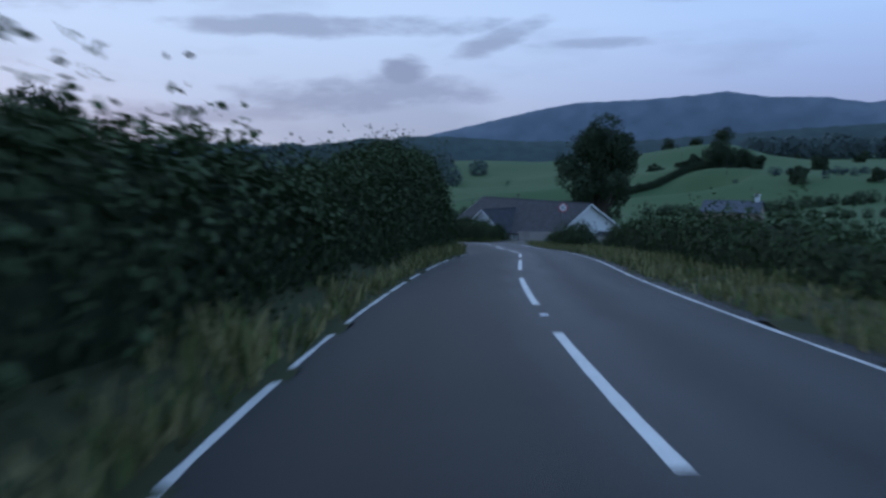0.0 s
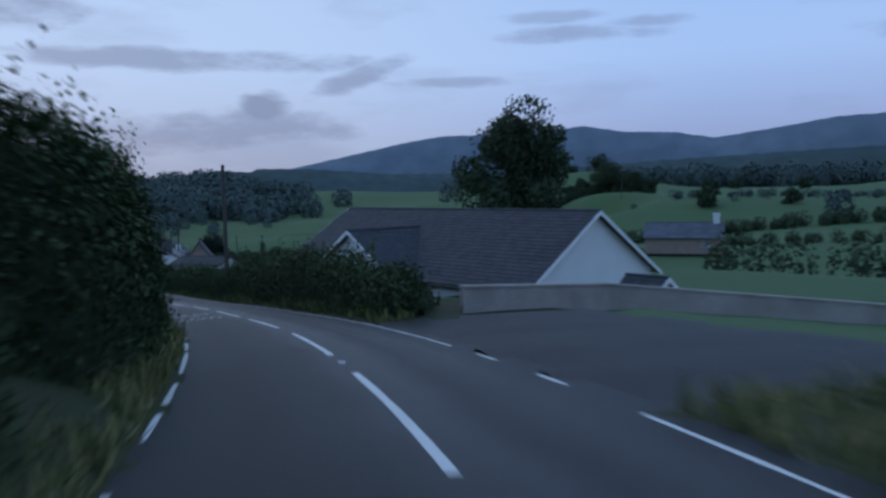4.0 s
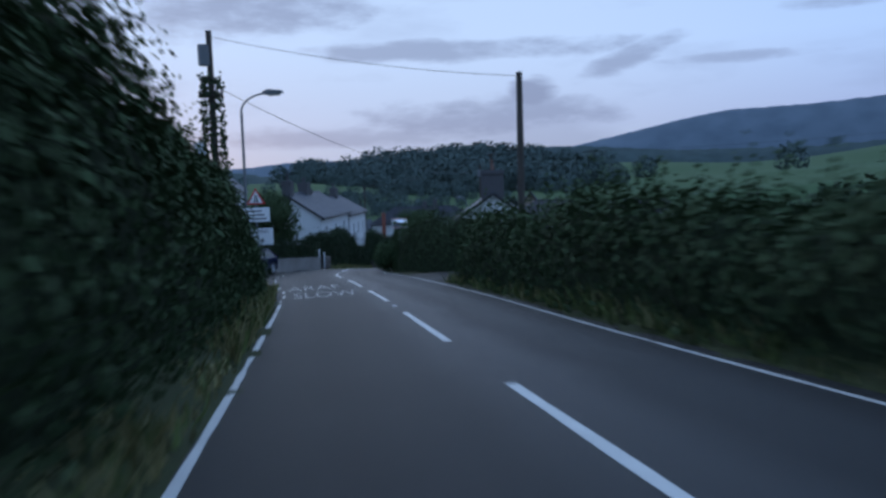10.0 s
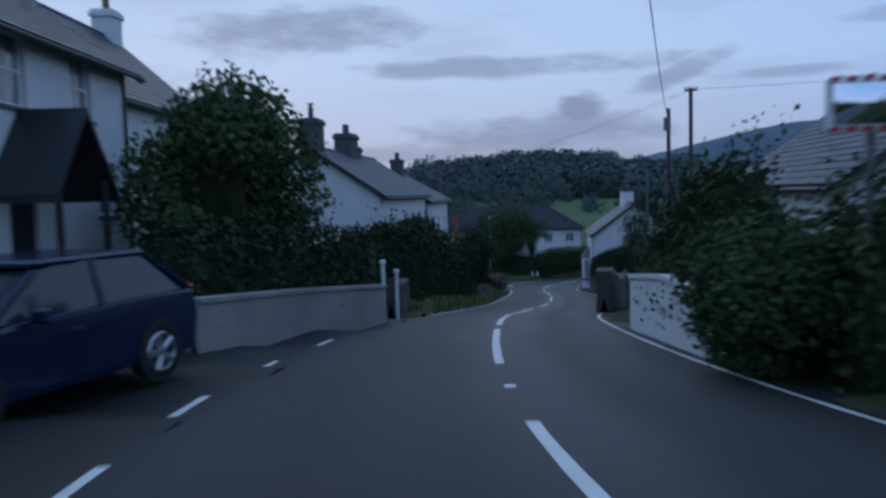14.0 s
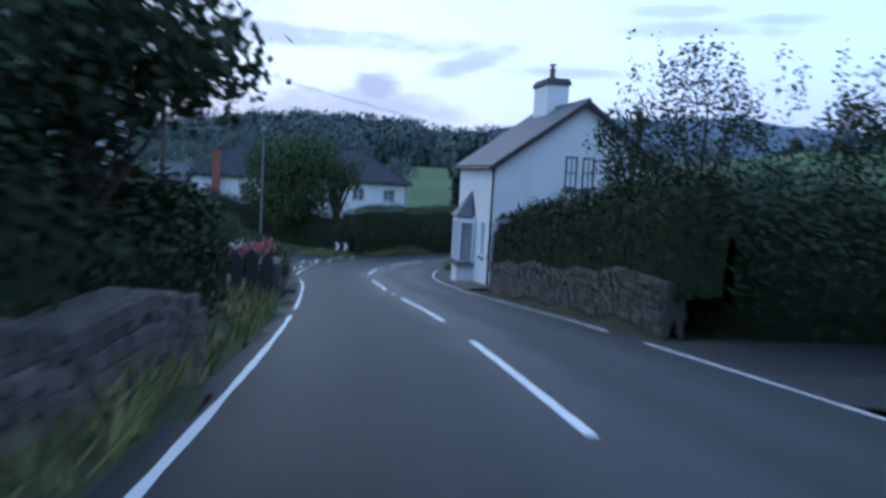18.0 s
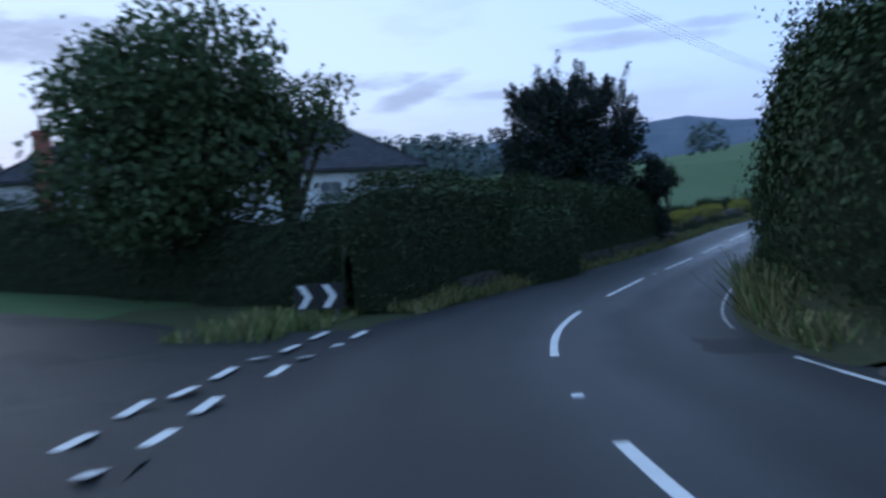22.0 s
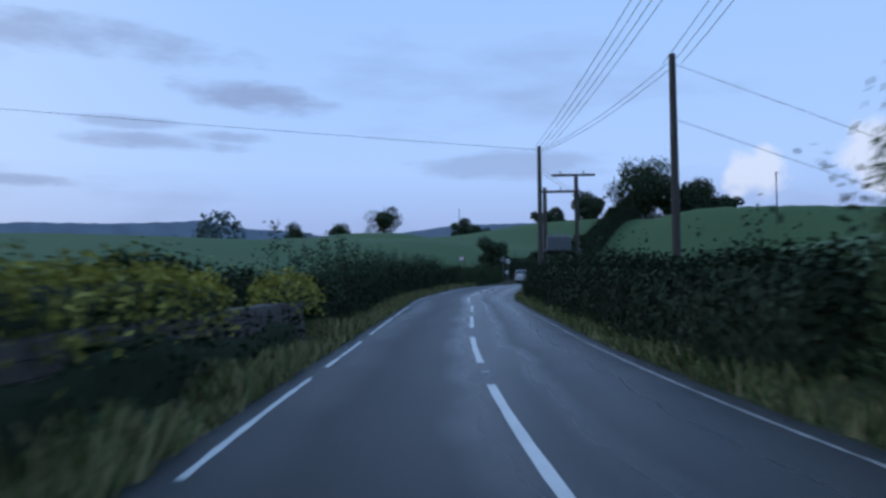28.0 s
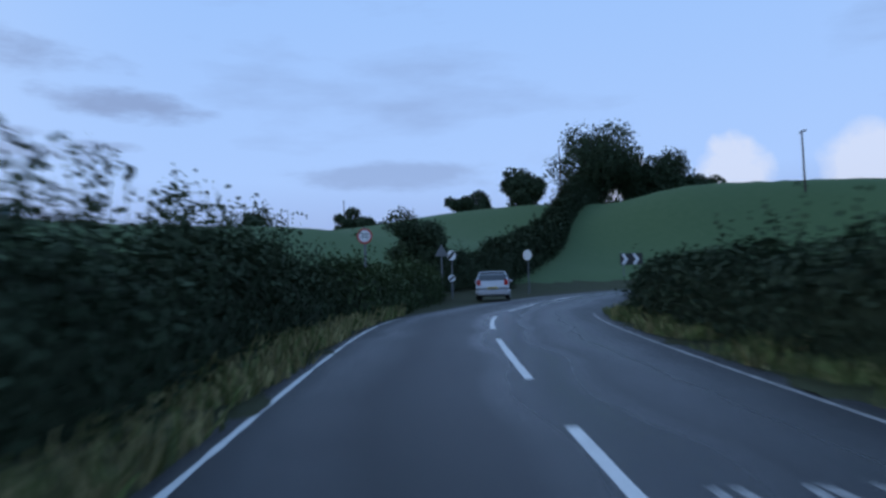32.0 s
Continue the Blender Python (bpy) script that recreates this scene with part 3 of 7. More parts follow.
road = tagged(sheet("road", road_grid, ASPHALT), "worn dark asphalt two-lane country road, damp", "road", kind="structure")
# lengthwise and crosswise metres, for the wheel tracks
lay = road.data.uv_layers.new(name="lanes")
across = np.stack([-wl_ - 0.35 + (wl_ + wr_ + 0.7) * k for k in np.linspace(0, 1, 13)], 1).reshape(-1)
down = np.repeat(s_all, 13)
idx = np.empty(len(road.data.loops), dtype=np.int32)
road.data.loops.foreach_get("vertex_index", idx)
lay.data.foreach_set("uv", np.stack([across[idx], down[idx]], 1).astype(np.float32).reshape(-1))


def strip(name, s0, s1, o0, width, mat, up, parent=None, label="", wear=0.0, step=0.5):
    """A painted or laid strip along the road; o0 is a number or a function of s."""
    s = np.arange(s0, s1 + 1e-6, min(step, s1 - s0))
    o = np.array([o0(q) if callable(o0) else o0 for q in s])
    w = np.full(len(s), width)
    if wear:
        w = w * (1 - wear * np.abs(noise2(s, s * 0, 0.7, s0)))
    half = (np.interp(s, ROAD_S, ROAD_L) + np.interp(s, ROAD_S, ROAD_R)) / 2 + 0.35
    mid = (np.interp(s, ROAD_S, ROAD_R) - np.interp(s, ROAD_S, ROAD_L)) / 2
    out = []
    for q in (o - w / 2, o + w / 2):
        k = (q - mid) / half
        out.append(on_road(s, q, up - 0.05 * k ** 2))
    ob = sheet(name, np.stack(out, 1), mat, parent)
    if label:
        tagged(ob, label)
    return ob


edge_l = lambda s: -np.interp(s, ROAD_S, ROAD_L)
edge_r = lambda s: np.interp(s, ROAD_S, ROAD_R)
centre_line = empty("centre_line", Matrix(), "broken white centre line painted on the road", "road marking", kind="structure")
for a, b in ((-7.6, -1.6), (2.1, 7.4), (10.2, 16.3), (19.3, 25.5), (28.4, 34.7), (37.3, 43.6), (46.2, 52.2), (55.5, 61.6), (64.2, 70.3), (72.8, 78.8),
             (81.2, 87.6), (90, 95.8), (98.7, 104.9), (107.5, 113.6), (116.6, 122.3), (125.6, 131.5), (135.0, 140.5), (143.4, 149.4), (152.5, 158.5),
             (162, 167), (168, 173.5), (174.5, 182.5), (185.3, 190.9), (193.9, 199.5), (202.2, 208.4), (211.6, 217.8), (222.2, 227.8), (232.6, 239.1),
             (242.6, 248.3), (251.7, 257.6), (260.3, 266.7), (269.6, 275.6), (278.8, 284.8), (287.7, 294), (297, 303.2), (306.4, 312.2), (315.6, 321.6),
             (323.6, 329.6), (332.6, 338.7), (341.4, 347), (350, 356), (359, 365)):
    strip("dash", a, b, 0.0, 0.125, PAINT, 0.004, centre_line, wear=0.2)
edge_lines = empty("edge_lines", Matrix(), "thin white lines along both edges of the road", "road marking", kind="structure")
for a, b in ((-13, 40), (41, 56), (58, 76), (76.6, 118), (119, 138), (173.5, 203), (204.5, 216.5), (217.6, 218.4), (221, 226), (277, 278.4), (280, 286), (287.5, 293), (295, 303), (304, 312), (313.4, 348)):
    strip("edge_line", a, b, lambda s: edge_l(s) + np.interp(s, [0, 130, 142, 172, 225, 262, 282, 292, 300, 350], [-0.12, -0.12, 0.0, 0.1, 0.1, -0.1, 0.05, 0.1, 0.05, -0.05]), 0.10, PAINT, 0.004, edge_lines, wear=0.6)
for a, b in ((-13, 57), (59, 60.4), (61.8, 63.2), (64.4, 96), (97, 118), (119, 155.5), (155.8, 182), (184.5, 200), (201.5, 232), (236, 348)):
    strip("edge_line", a, b, lambda s: edge_r(s) - 0.10, 0.09, WORN if a > 230 else PAINT, 0.004, edge_lines, wear=0.6)
# short bay marks in front of the parked cars
for a, o in ((139.6, -2.75), (142.2, -2.8), (145.4, -3.0), (148.8, -3.1), (152.0, -3.15), (154.0, -3.15), (156.8, -3.15), (159.4, -3.2), (162.0, -3.1), (164.8, -2.9)):
    strip("bay_mark", a, a + 1.3, o, 0.11, PAINT, 0.004, edge_lines, wear=0.3)


# repairs and damp places in the surface
for a, b, o, w, mat, label in ((232.4, 234.3, 2.45, 1.1, PATCH, "dark square repair in the asphalt"),
                               (88.0, 88.5, -1.3, 2.2, PATCH, "dark seam across the asphalt"),
                               (262.0, 262.5, -0.9, 2.6, PATCH, "dark seam across the asphalt")):
    tagged(strip("road_patch", a, b, o, w, mat, 0.003, wear=0.3, step=0.1), label, "road", kind="structure")


def stud(s):
    bm = box(bmesh.new(), (-0.06, -0.05, 0), (0.06, 0.05, 0.02), bevel=0.006)
    ob = part("road_stud", bm, HEAD)
    p = on_road(s, 0.0, 0.0)
    ob.matrix_basis = Matrix.Translation(p) @ Matrix.Rotation(heading(s), 4, "Z")
    return tagged(ob, "small reflecting cat's eye stud set in the road", "road stud", "studs along the centre line")


for s in (8.8, 35.9, 62.9, 97.2, 133.2, 160.2, 209.8, 229.6, 249.9, 286.2, 322.6):
    stud(s)


def lettering(word, s, o, width, length, mat=WORN, turn=0.0):
    """Tall road letters, as painted for drivers."""
    cu = bpy.data.curves.new("letters", "FONT")
    cu.body, cu.align_x, cu.extrude = word, "CENTER", 0.0
    probe = new("letters", cu)
    dg = bpy.context.evaluated_depsgraph_get()
    me = bpy.data.meshes.new_from_object(probe.evaluated_get(dg))
    bpy.data.objects.remove(probe)
    bm = bmesh.new()
    bm.from_mesh(me)
    bmesh.ops.triangulate(bm, faces=bm.faces[:])
    bmesh.ops.subdivide_edges(bm, edges=bm.edges[:], cuts=2)
    xs = [v.co.x for v in bm.verts]
    ys = [v.co.y for v in bm.verts]
    sx, sy = width / (max(xs) - min(xs)), length / (max(ys) - min(ys))
    for v in bm.verts:
        a, b = (v.co.x - (max(xs) + min(xs)) / 2) * sx, (v.co.y - min(ys)) * sy
        if turn:
            a, b = -a, length - b
        p = on_road(s + b, o + a, 0.005 - 0.05 * ((o + a) / 3.1) ** 2)
        v.co = p
    return tagged(part("road_word", bm, mat), "faded white road word " + word, "road marking", "words painted on the road", "structure")


lettering("SLOW", 81.2, -1.45, 1.95, 2.2)
lettering("ARAF", 84.6, -1.45, 1.85, 2.2)
lettering("SLOW", 138.6, -1.45, 2.0, 2.9)
lettering("ARAF", 143.1, -1.7, 1.95, 3.0)
lettering("SLOW", 321.2, 1.45, 2.1, 2.4, turn=1)
lettering("ARAF", 325.0, 1.2, 1.9, 2.6, turn=1)

# lower side roads, forecourts
def pad(name, pts, mat, label, up=0.03, rise=0.0):
    """A flat laid area whose outline is given in plan, following the ground."""
    bm = bmesh.new()
    f = bm.faces.new([bm.verts.new((x, y, 0)) for x, y in pts])
    bmesh.ops.triangulate(bm, faces=[f])
    for _ in range(3):
        bmesh.ops.subdivide_edges(bm, edges=[e for e in bm.edges if e.calc_length() > 2.5], cuts=1)
        bmesh.ops.triangulate(bm, faces=bm.faces[:])
    for v in bm.verts:
        gap = float(road_gap(v.co.x, v.co.y))
        v.co.z = gz(v.co.x, v.co.y) - 0.14 + 0.17 * min(1.0, max(0.0, (gap - 4.0) / 5.0)) + up + rise * max(0.0, gap - 4.2)
    rim = bmesh.ops.extrude_edge_only(bm, edges=[e for e in bm.edges if e.is_boundary])
    for q in rim["geom"]:
        if isinstance(q, bmesh.types.BMVert):
            q.co.z -= 0.5
    return tagged(part(name, bm, mat), label, "paving", kind="structure")


pad("road_side_lane", [(-95.3, 201.2), (-99, 204), (-110, 209), (-125, 211), (-125, 217), (-110, 216.5), (-100, 214), (-95.5, 213), (-94, 207)], ASPHALT_PLAIN,
    "asphalt side road joining at the bend", 0.0)
pad("pavement_forecourt", [(-59.2, 129.0), (-61.8, 131.6), (-66.0, 137.6), (-70.2, 144.0), (-72.4, 148.6), (-79.0, 146.0), (-75.0, 134.0), (-66.0, 125.0)], ASPHALT_PLAIN, "asphalt parking bay before the cottages", 0.0, 0.13)
pad("road_garage_drive", [(-52.5, 128.8), (-57.3, 135.4), (-53, 141), (-46, 137), (-47, 131)], ASPHALT_PLAIN, "asphalt drive before the white garage", 0.0)
give_way = empty("give_way_line", Matrix(), "double broken white give-way line at the side road", "road marking", kind="structure")
for row, off in enumerate((0.0, 0.75)):
    for i in range(11):
        s0 = 224.2 + i * 1.12
        off_at = lambda q: np.interp(q, [221, 226, 229, 234, 237], [-3.35, -3.75, -3.75, -3.6, -3.5]) - off
        ring = [on_road(s0 + ds, off_at(s0 + ds) + do) for ds, do in ((0, -0.07), (0, 0.07), (0.62, 0.07), (0.62, -0.07))]
        quads("dash", [[(c[0], c[1], max(c[2] - 0.045, gz(c[0], c[1]) - 0.03)) for c in ring]], PAINT, give_way)

# ---- shoulders: the ground's own surface beside the road ----
for side, far_s, nm in ((-1, 378.0, "left"), (1, 378.0, "right")):
    s = np.arange(-14.0, ROAD_S[-1] - 0.6, 1.0)
    e = np.interp(s, ROAD_S, ROAD_L if side < 0 else ROAD_R)
    rows = []
    for d, dz in ((0.0, -0.10), (0.3, -0.08), (1.0, -0.05), (2.0, -0.05), (3.5, -0.05), (5.0, -0.05), (7.0, -0.05), (9.0, -0.2)):
        p = on_road(s, side * (e + d))
        p[:, 2] = ground_z(p[:, 0], p[:, 1]) + dz
        rows.append(p)
    verge_sheet = sheet("ground_verge_" + nm, np.stack(rows if side > 0 else rows[::-1], 1), GRASS)
    verge_sheet.data.materials.append(ASPHALT_PLAIN)
    # paved where a drive, a forecourt or a side road meets the carriageway
    for k in range(len(s) - 1):
        if any(f_side == side and f0 <= s[k] < f1 for f0, f1, f_side in ((138.5, 172.0, -1), (144.5, 151.0, 1), (224.0, 237.0, -1), (56.5, 70.5, 1), (187.0, 201.0, 1))):
            for c in range(7):
                verge_sheet.data.polygons[k * 7 + c].material_index = 1
    tagged(verge_sheet, "rough grassy ground along the roadside", "ground", kind="structure")

# ---- grass verges ----
def verge(name, s0, s1, side, w0, w1, n, label, high=0.35, dry=0.0):
    """A belt of real grass blades beside the road between two distances from its edge."""
    k = int(n * (s1 - s0))
    s = rng.uniform(s0, s1, k)
    e = np.interp(s, ROAD_S, ROAD_L if side < 0 else ROAD_R)
    o = side * (e + rng.uniform(w0, w1, k))
    p = on_road(s, o)
    p[:, 2] = ground_z(p[:, 0], p[:, 1]) - 0.02
    h = high * (0.4 + rng.random(k)) * (0.7 + 0.5 * np.clip(noise2(p[:, 0], p[:, 1], 1.5), -0.6, 1))
    lean = rng.normal(size=(k, 2)) * 0.35 * h[:, None]
    a = rng.uniform(0, 6.3, k)
    w = np.stack([np.cos(a), np.sin(a), a * 0], -1) * (0.012 + 0.018 * rng.random(k))[:, None]
    top = p + np.concatenate([lean, h[:, None]], 1)
    v = np.stack([p - w, p + w, top + w * 0.3, top - w * 0.3], 1)
    ob = empty(name, Matrix(), label, "grass", "grass verges", "stuff")
    cut = int(len(v) * dry)
    if cut:
        quads("dry_stalks", v[:cut], SEED, ob)
    quads("blades", v[cut:], BLADES, ob)
    return ob


def bank(name, s0, s1, side, rows, mat, label):
    """A shaped earth bank along the road: rows of (distance from the edge, height)."""
    s = np.arange(s0, s1 + 0.1, 1.0)
    e = np.interp(s, ROAD_S, ROAD_L if side < 0 else ROAD_R)
    ramp = np.clip(np.minimum(s - s0, s1 - s) / 3.0, 0, 1)
    g = []
    for d, h in rows:
        p = on_road(s, side * (e + d))
        p[:, 2] = np.where(h <= 0, p[:, 2] + h, p[:, 2] + (h + 0.08 * noise2(s, s * 0 + d * 5, 1.3, d)) * ramp)
        g.append(p)
    return tagged(sheet(name, np.stack(g if side > 0 else g[::-1], 1), mat), label, "bank", kind="structure")


# ---- hedges ----
def hedge(name, line, width, height, density, size, mat, label, rough=0.35, category="hedge", sprigs=0, base=0.0, group="roadside hedges", face=0, shape=0.55):
    """A hedge along a line of (x, y): a core coloured dark for its inner shade, wrapped in leaves, with loose sprigs on
    top.
    """
    p = np.asarray(line, float)
    d = np.concatenate([[0], np.cumsum(np.linalg.norm(np.diff(p, axis=0), axis=1))])
    m = max(4, int(d[-1] / 0.8))
    u = np.linspace(0, d[-1], m)
    c = np.stack([np.interp(u, d, p[:, 0]), np.interp(u, d, p[:, 1])], 1)
    t = np.gradient(c, axis=0)
    t /= np.linalg.norm(t, axis=1)[:, None]
    nrm = np.stack([t[:, 1], -t[:, 0]], 1)
    hh = np.interp(u, np.linspace(0, d[-1], len(height)), height) if np.ndim(height) else np.full(m, float(height))
    hh = hh * (1 + rough * 0.35 * noise2(u, u * 0, 2.2, p[0, 0]) + rough * 0.2 * noise2(u, u * 0, 0.7, p[0, 1]))
    end = np.clip(np.minimum(u, d[-1] - u) / (0.7 * width), 0, 1)
    end = np.sqrt(np.clip(1 - (1 - end) ** 2, 0.02, 1))
    hh = hh * (0.35 + 0.65 * end)
    g0 = ground_z(c[:, 0], c[:, 1]) + base
    ang = np.linspace(-0.12, math.pi + 0.12, 9)
    rows = []
    for a in ang:
        wob = 1 + rough * 0.3 * noise2(u, u * 0 + a * 3, 1.4, p[0, 0] + a)
        lateral = np.sign(np.cos(a)) * abs(np.cos(a)) ** shape * width / 2 * wob * end
        up = np.clip(np.sin(a), -0.2, 1) ** 0.8 if np.sin(a) > 0 else 0.0
        q = c + nrm * lateral[:, None]
        rows.append(np.stack([q[:, 0], q[:, 1], g0 - 0.15 + (hh + 0.15) * up], -1))
    grid = np.stack(rows, 1)
    ob = empty(name, Matrix(), label, category, group, "stuff" if d[-1] > 60 else "")
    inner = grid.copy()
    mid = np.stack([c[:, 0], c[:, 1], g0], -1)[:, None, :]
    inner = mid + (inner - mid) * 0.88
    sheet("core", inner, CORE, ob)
    area = d[-1] * (2 * float(hh.mean()) + width)
    k = int(area * density * 0.72)
    i = rng.uniform(0, m - 1.001, k)
    j = rng.uniform(0, 7.999, k)
    if face:
        q = np.where(rng.random(k) < 0.85, rng.uniform(0, 4.9, k), j)
        j = q if face > 0 else 7.999 - q
    i0, j0 = i.astype(int), j.astype(int)
    fi, fj = (i - i0)[:, None], (j - j0)[:, None]
    pts = (grid[i0, j0] * (1 - fi) * (1 - fj) + grid[i0 + 1, j0] * fi * (1 - fj) + grid[i0, j0 + 1] * (1 - fi) * fj + grid[i0 + 1, j0 + 1] * fi * fj)
    out = pts - (mid[i0, 0] + np.array([0, 0, 0.4]) * hh[i0][:, None])
    out /= np.linalg.norm(out, axis=1)[:, None]
    pts = pts + out * (rng.normal(size=k) * 0.10 * (0.5 + rough * 2) - 0.02)[:, None]
    tagged(quads("foliage", leaves(pts, size, 0.3, out * 2.2), mat, ob), kind="stuff")
    if sprigs:
        sp, n_s = [], int(d[-1] * sprigs)
        for q in range(n_s):
            a = rng.integers(0, m)
            base_p = np.array([*(c[a] + nrm[a] * rng.uniform(-0.4, 0.4) * width), g0[a] + hh[a] * 0.93])
            ln = rng.uniform(0.25, 1.1)
            way = np.array([*rng.normal(size=2) * 0.35, 1.0])
            for f in np.linspace(0, 1, int(5 + ln * 14)):
                sp.append(base_p + way * ln * f + rng.normal(size=3) * 0.05)
        tagged(quads("loose_foliage", leaves(np.array(sp), size * 0.9, 0.2), mat, ob), kind="stuff")
    return ob


def along(s0, s1, side, off, step=4.0):
    """Plan points beside the road, off metres out from its edge."""
    s = np.arange(s0, s1 + 0.1, step)
    e = np.interp(s, ROAD_S, ROAD_L if side < 0 else ROAD_R)
    return on_road(s, side * (e + off))[:, :2]


# ---- trees and shrubs ----
def tree(name, x, y, height, radius, mat, label, leaf=0.16, count=7000, low=0.25, lobes=14, squash=1.0, group="", seed=1, trunk=0.045, gap=0.0, z=None, lobe=(0.30, 0.46), core=0.42):
    """A tapered trunk with limbs, and a crown of leafy lobes with gaps between them."""
    r = np.random.default_rng(seed)
    z = gz(x, y) if z is None else z
    ob = empty(name, Matrix.Translation((x, y, z - 0.1)), label, "tree", group)
    base_r = trunk * height
    bm = bmesh.new()
    bend = r.normal(size=2) * 0.03 * height
    pts = [Vector((bend[0] * u * u, bend[1] * u * u, height * 0.82 * u)) for u in np.linspace(0, 1, 6)]
    for i in range(5):
        tube(bm, pts[i], pts[i + 1], base_r * (1 - 0.17 * i), base_r * (1 - 0.17 * (i + 1)), 9)
    part("trunk", bm, BARK, ob, smooth=True)
    cz = height * (low + 1) / 2
    hz = height * (1 - low) / 2
    cen, rad = [], []
    for i in range(lobes):
        d = r.normal(size=3)
        d /= np.linalg.norm(d)
        f = r.uniform(0.35, 1.08 - 0.65 * lobe[1])
        cen.append(np.array([d[0] * radius * f, d[1] * radius * f, cz + d[2] * hz * f * squash]))
        rad.append(r.uniform(*lobe) * min(radius, hz))
    i_limb = 0
    for c in cen:
        a = Vector((0, 0, max(0.12 * height, c[2] - 0.35 * height)))
        if i_limb >= 18:
            break
        i_limb += 1
        part("limb", tube(bmesh.new(), a, Vector(c), base_r * 0.42, base_r * 0.1, 6), BARK, ob)
    per = count // lobes
    p, nn = [], []
    for c, q in zip(cen, rad):
        d = r.normal(size=(per, 3))
        d /= np.linalg.norm(d, axis=1)[:, None]
        lump = 1 + 0.28 * noise2(d[:, 0] * 3 + c[0], d[:, 1] * 3 + d[:, 2] * 2, 1.0, c[2])
        k = q * lump * (0.55 + 0.5 * r.random(per) ** 0.5)
        p.append(c + d * k[:, None] * np.array([1.15, 1.15, 0.95]))
        nn.append(d)
    p, nn = np.concatenate(p), np.concatenate(nn)
    if gap:
        keep = noise2(p[:, 0] * 2, p[:, 1] * 2 + p[:, 2] * 2, radius * 0.22, seed) > -1 + gap
        p, nn = p[keep], nn[keep]
    # a filler ball, coloured dark as the crown's shaded inside
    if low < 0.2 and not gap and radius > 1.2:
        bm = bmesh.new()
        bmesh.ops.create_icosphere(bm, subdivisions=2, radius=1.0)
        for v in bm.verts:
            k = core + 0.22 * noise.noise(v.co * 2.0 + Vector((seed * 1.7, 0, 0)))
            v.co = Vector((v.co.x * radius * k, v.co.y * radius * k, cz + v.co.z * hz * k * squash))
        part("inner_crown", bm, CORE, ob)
    quads("crown", leaves(p, leaf, 0.3, nn * 0.9), mat, ob)
    return ob


def shrub(name, x, y, height, radius, mat, label, leaf=0.09, count=2500, seed=1, z=None, category="shrub", group="", squash=0.8):
    """A rounded bush of leaves over a filler ball coloured dark for its inner shade."""
    r = np.random.default_rng(seed)
    z = gz(x, y) if z is None else z
    ob = empty(name, Matrix.Translation((x, y, z)), label, category, group)
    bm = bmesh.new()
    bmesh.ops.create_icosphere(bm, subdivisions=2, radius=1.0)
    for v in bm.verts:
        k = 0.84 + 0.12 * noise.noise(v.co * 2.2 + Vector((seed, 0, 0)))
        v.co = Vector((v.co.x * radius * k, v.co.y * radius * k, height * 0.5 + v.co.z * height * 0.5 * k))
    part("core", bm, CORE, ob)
    d = r.normal(size=(count, 3))
    d /= np.linalg.norm(d, axis=1)[:, None]
    lump = 1 + 0.16 * noise2(d[:, 0] * 4, d[:, 1] * 4 + d[:, 2] * 3, 1.0, seed)
    k = lump * (0.86 + 0.16 * r.random(count))
    p = np.stack([d[:, 0] * radius * k, d[:, 1] * radius * k, height * 0.5 + d[:, 2] * height * 0.5 * k], 1)
    quads("foliage", leaves(p, leaf, 0.25, d * 1.2), mat, ob)
    return ob


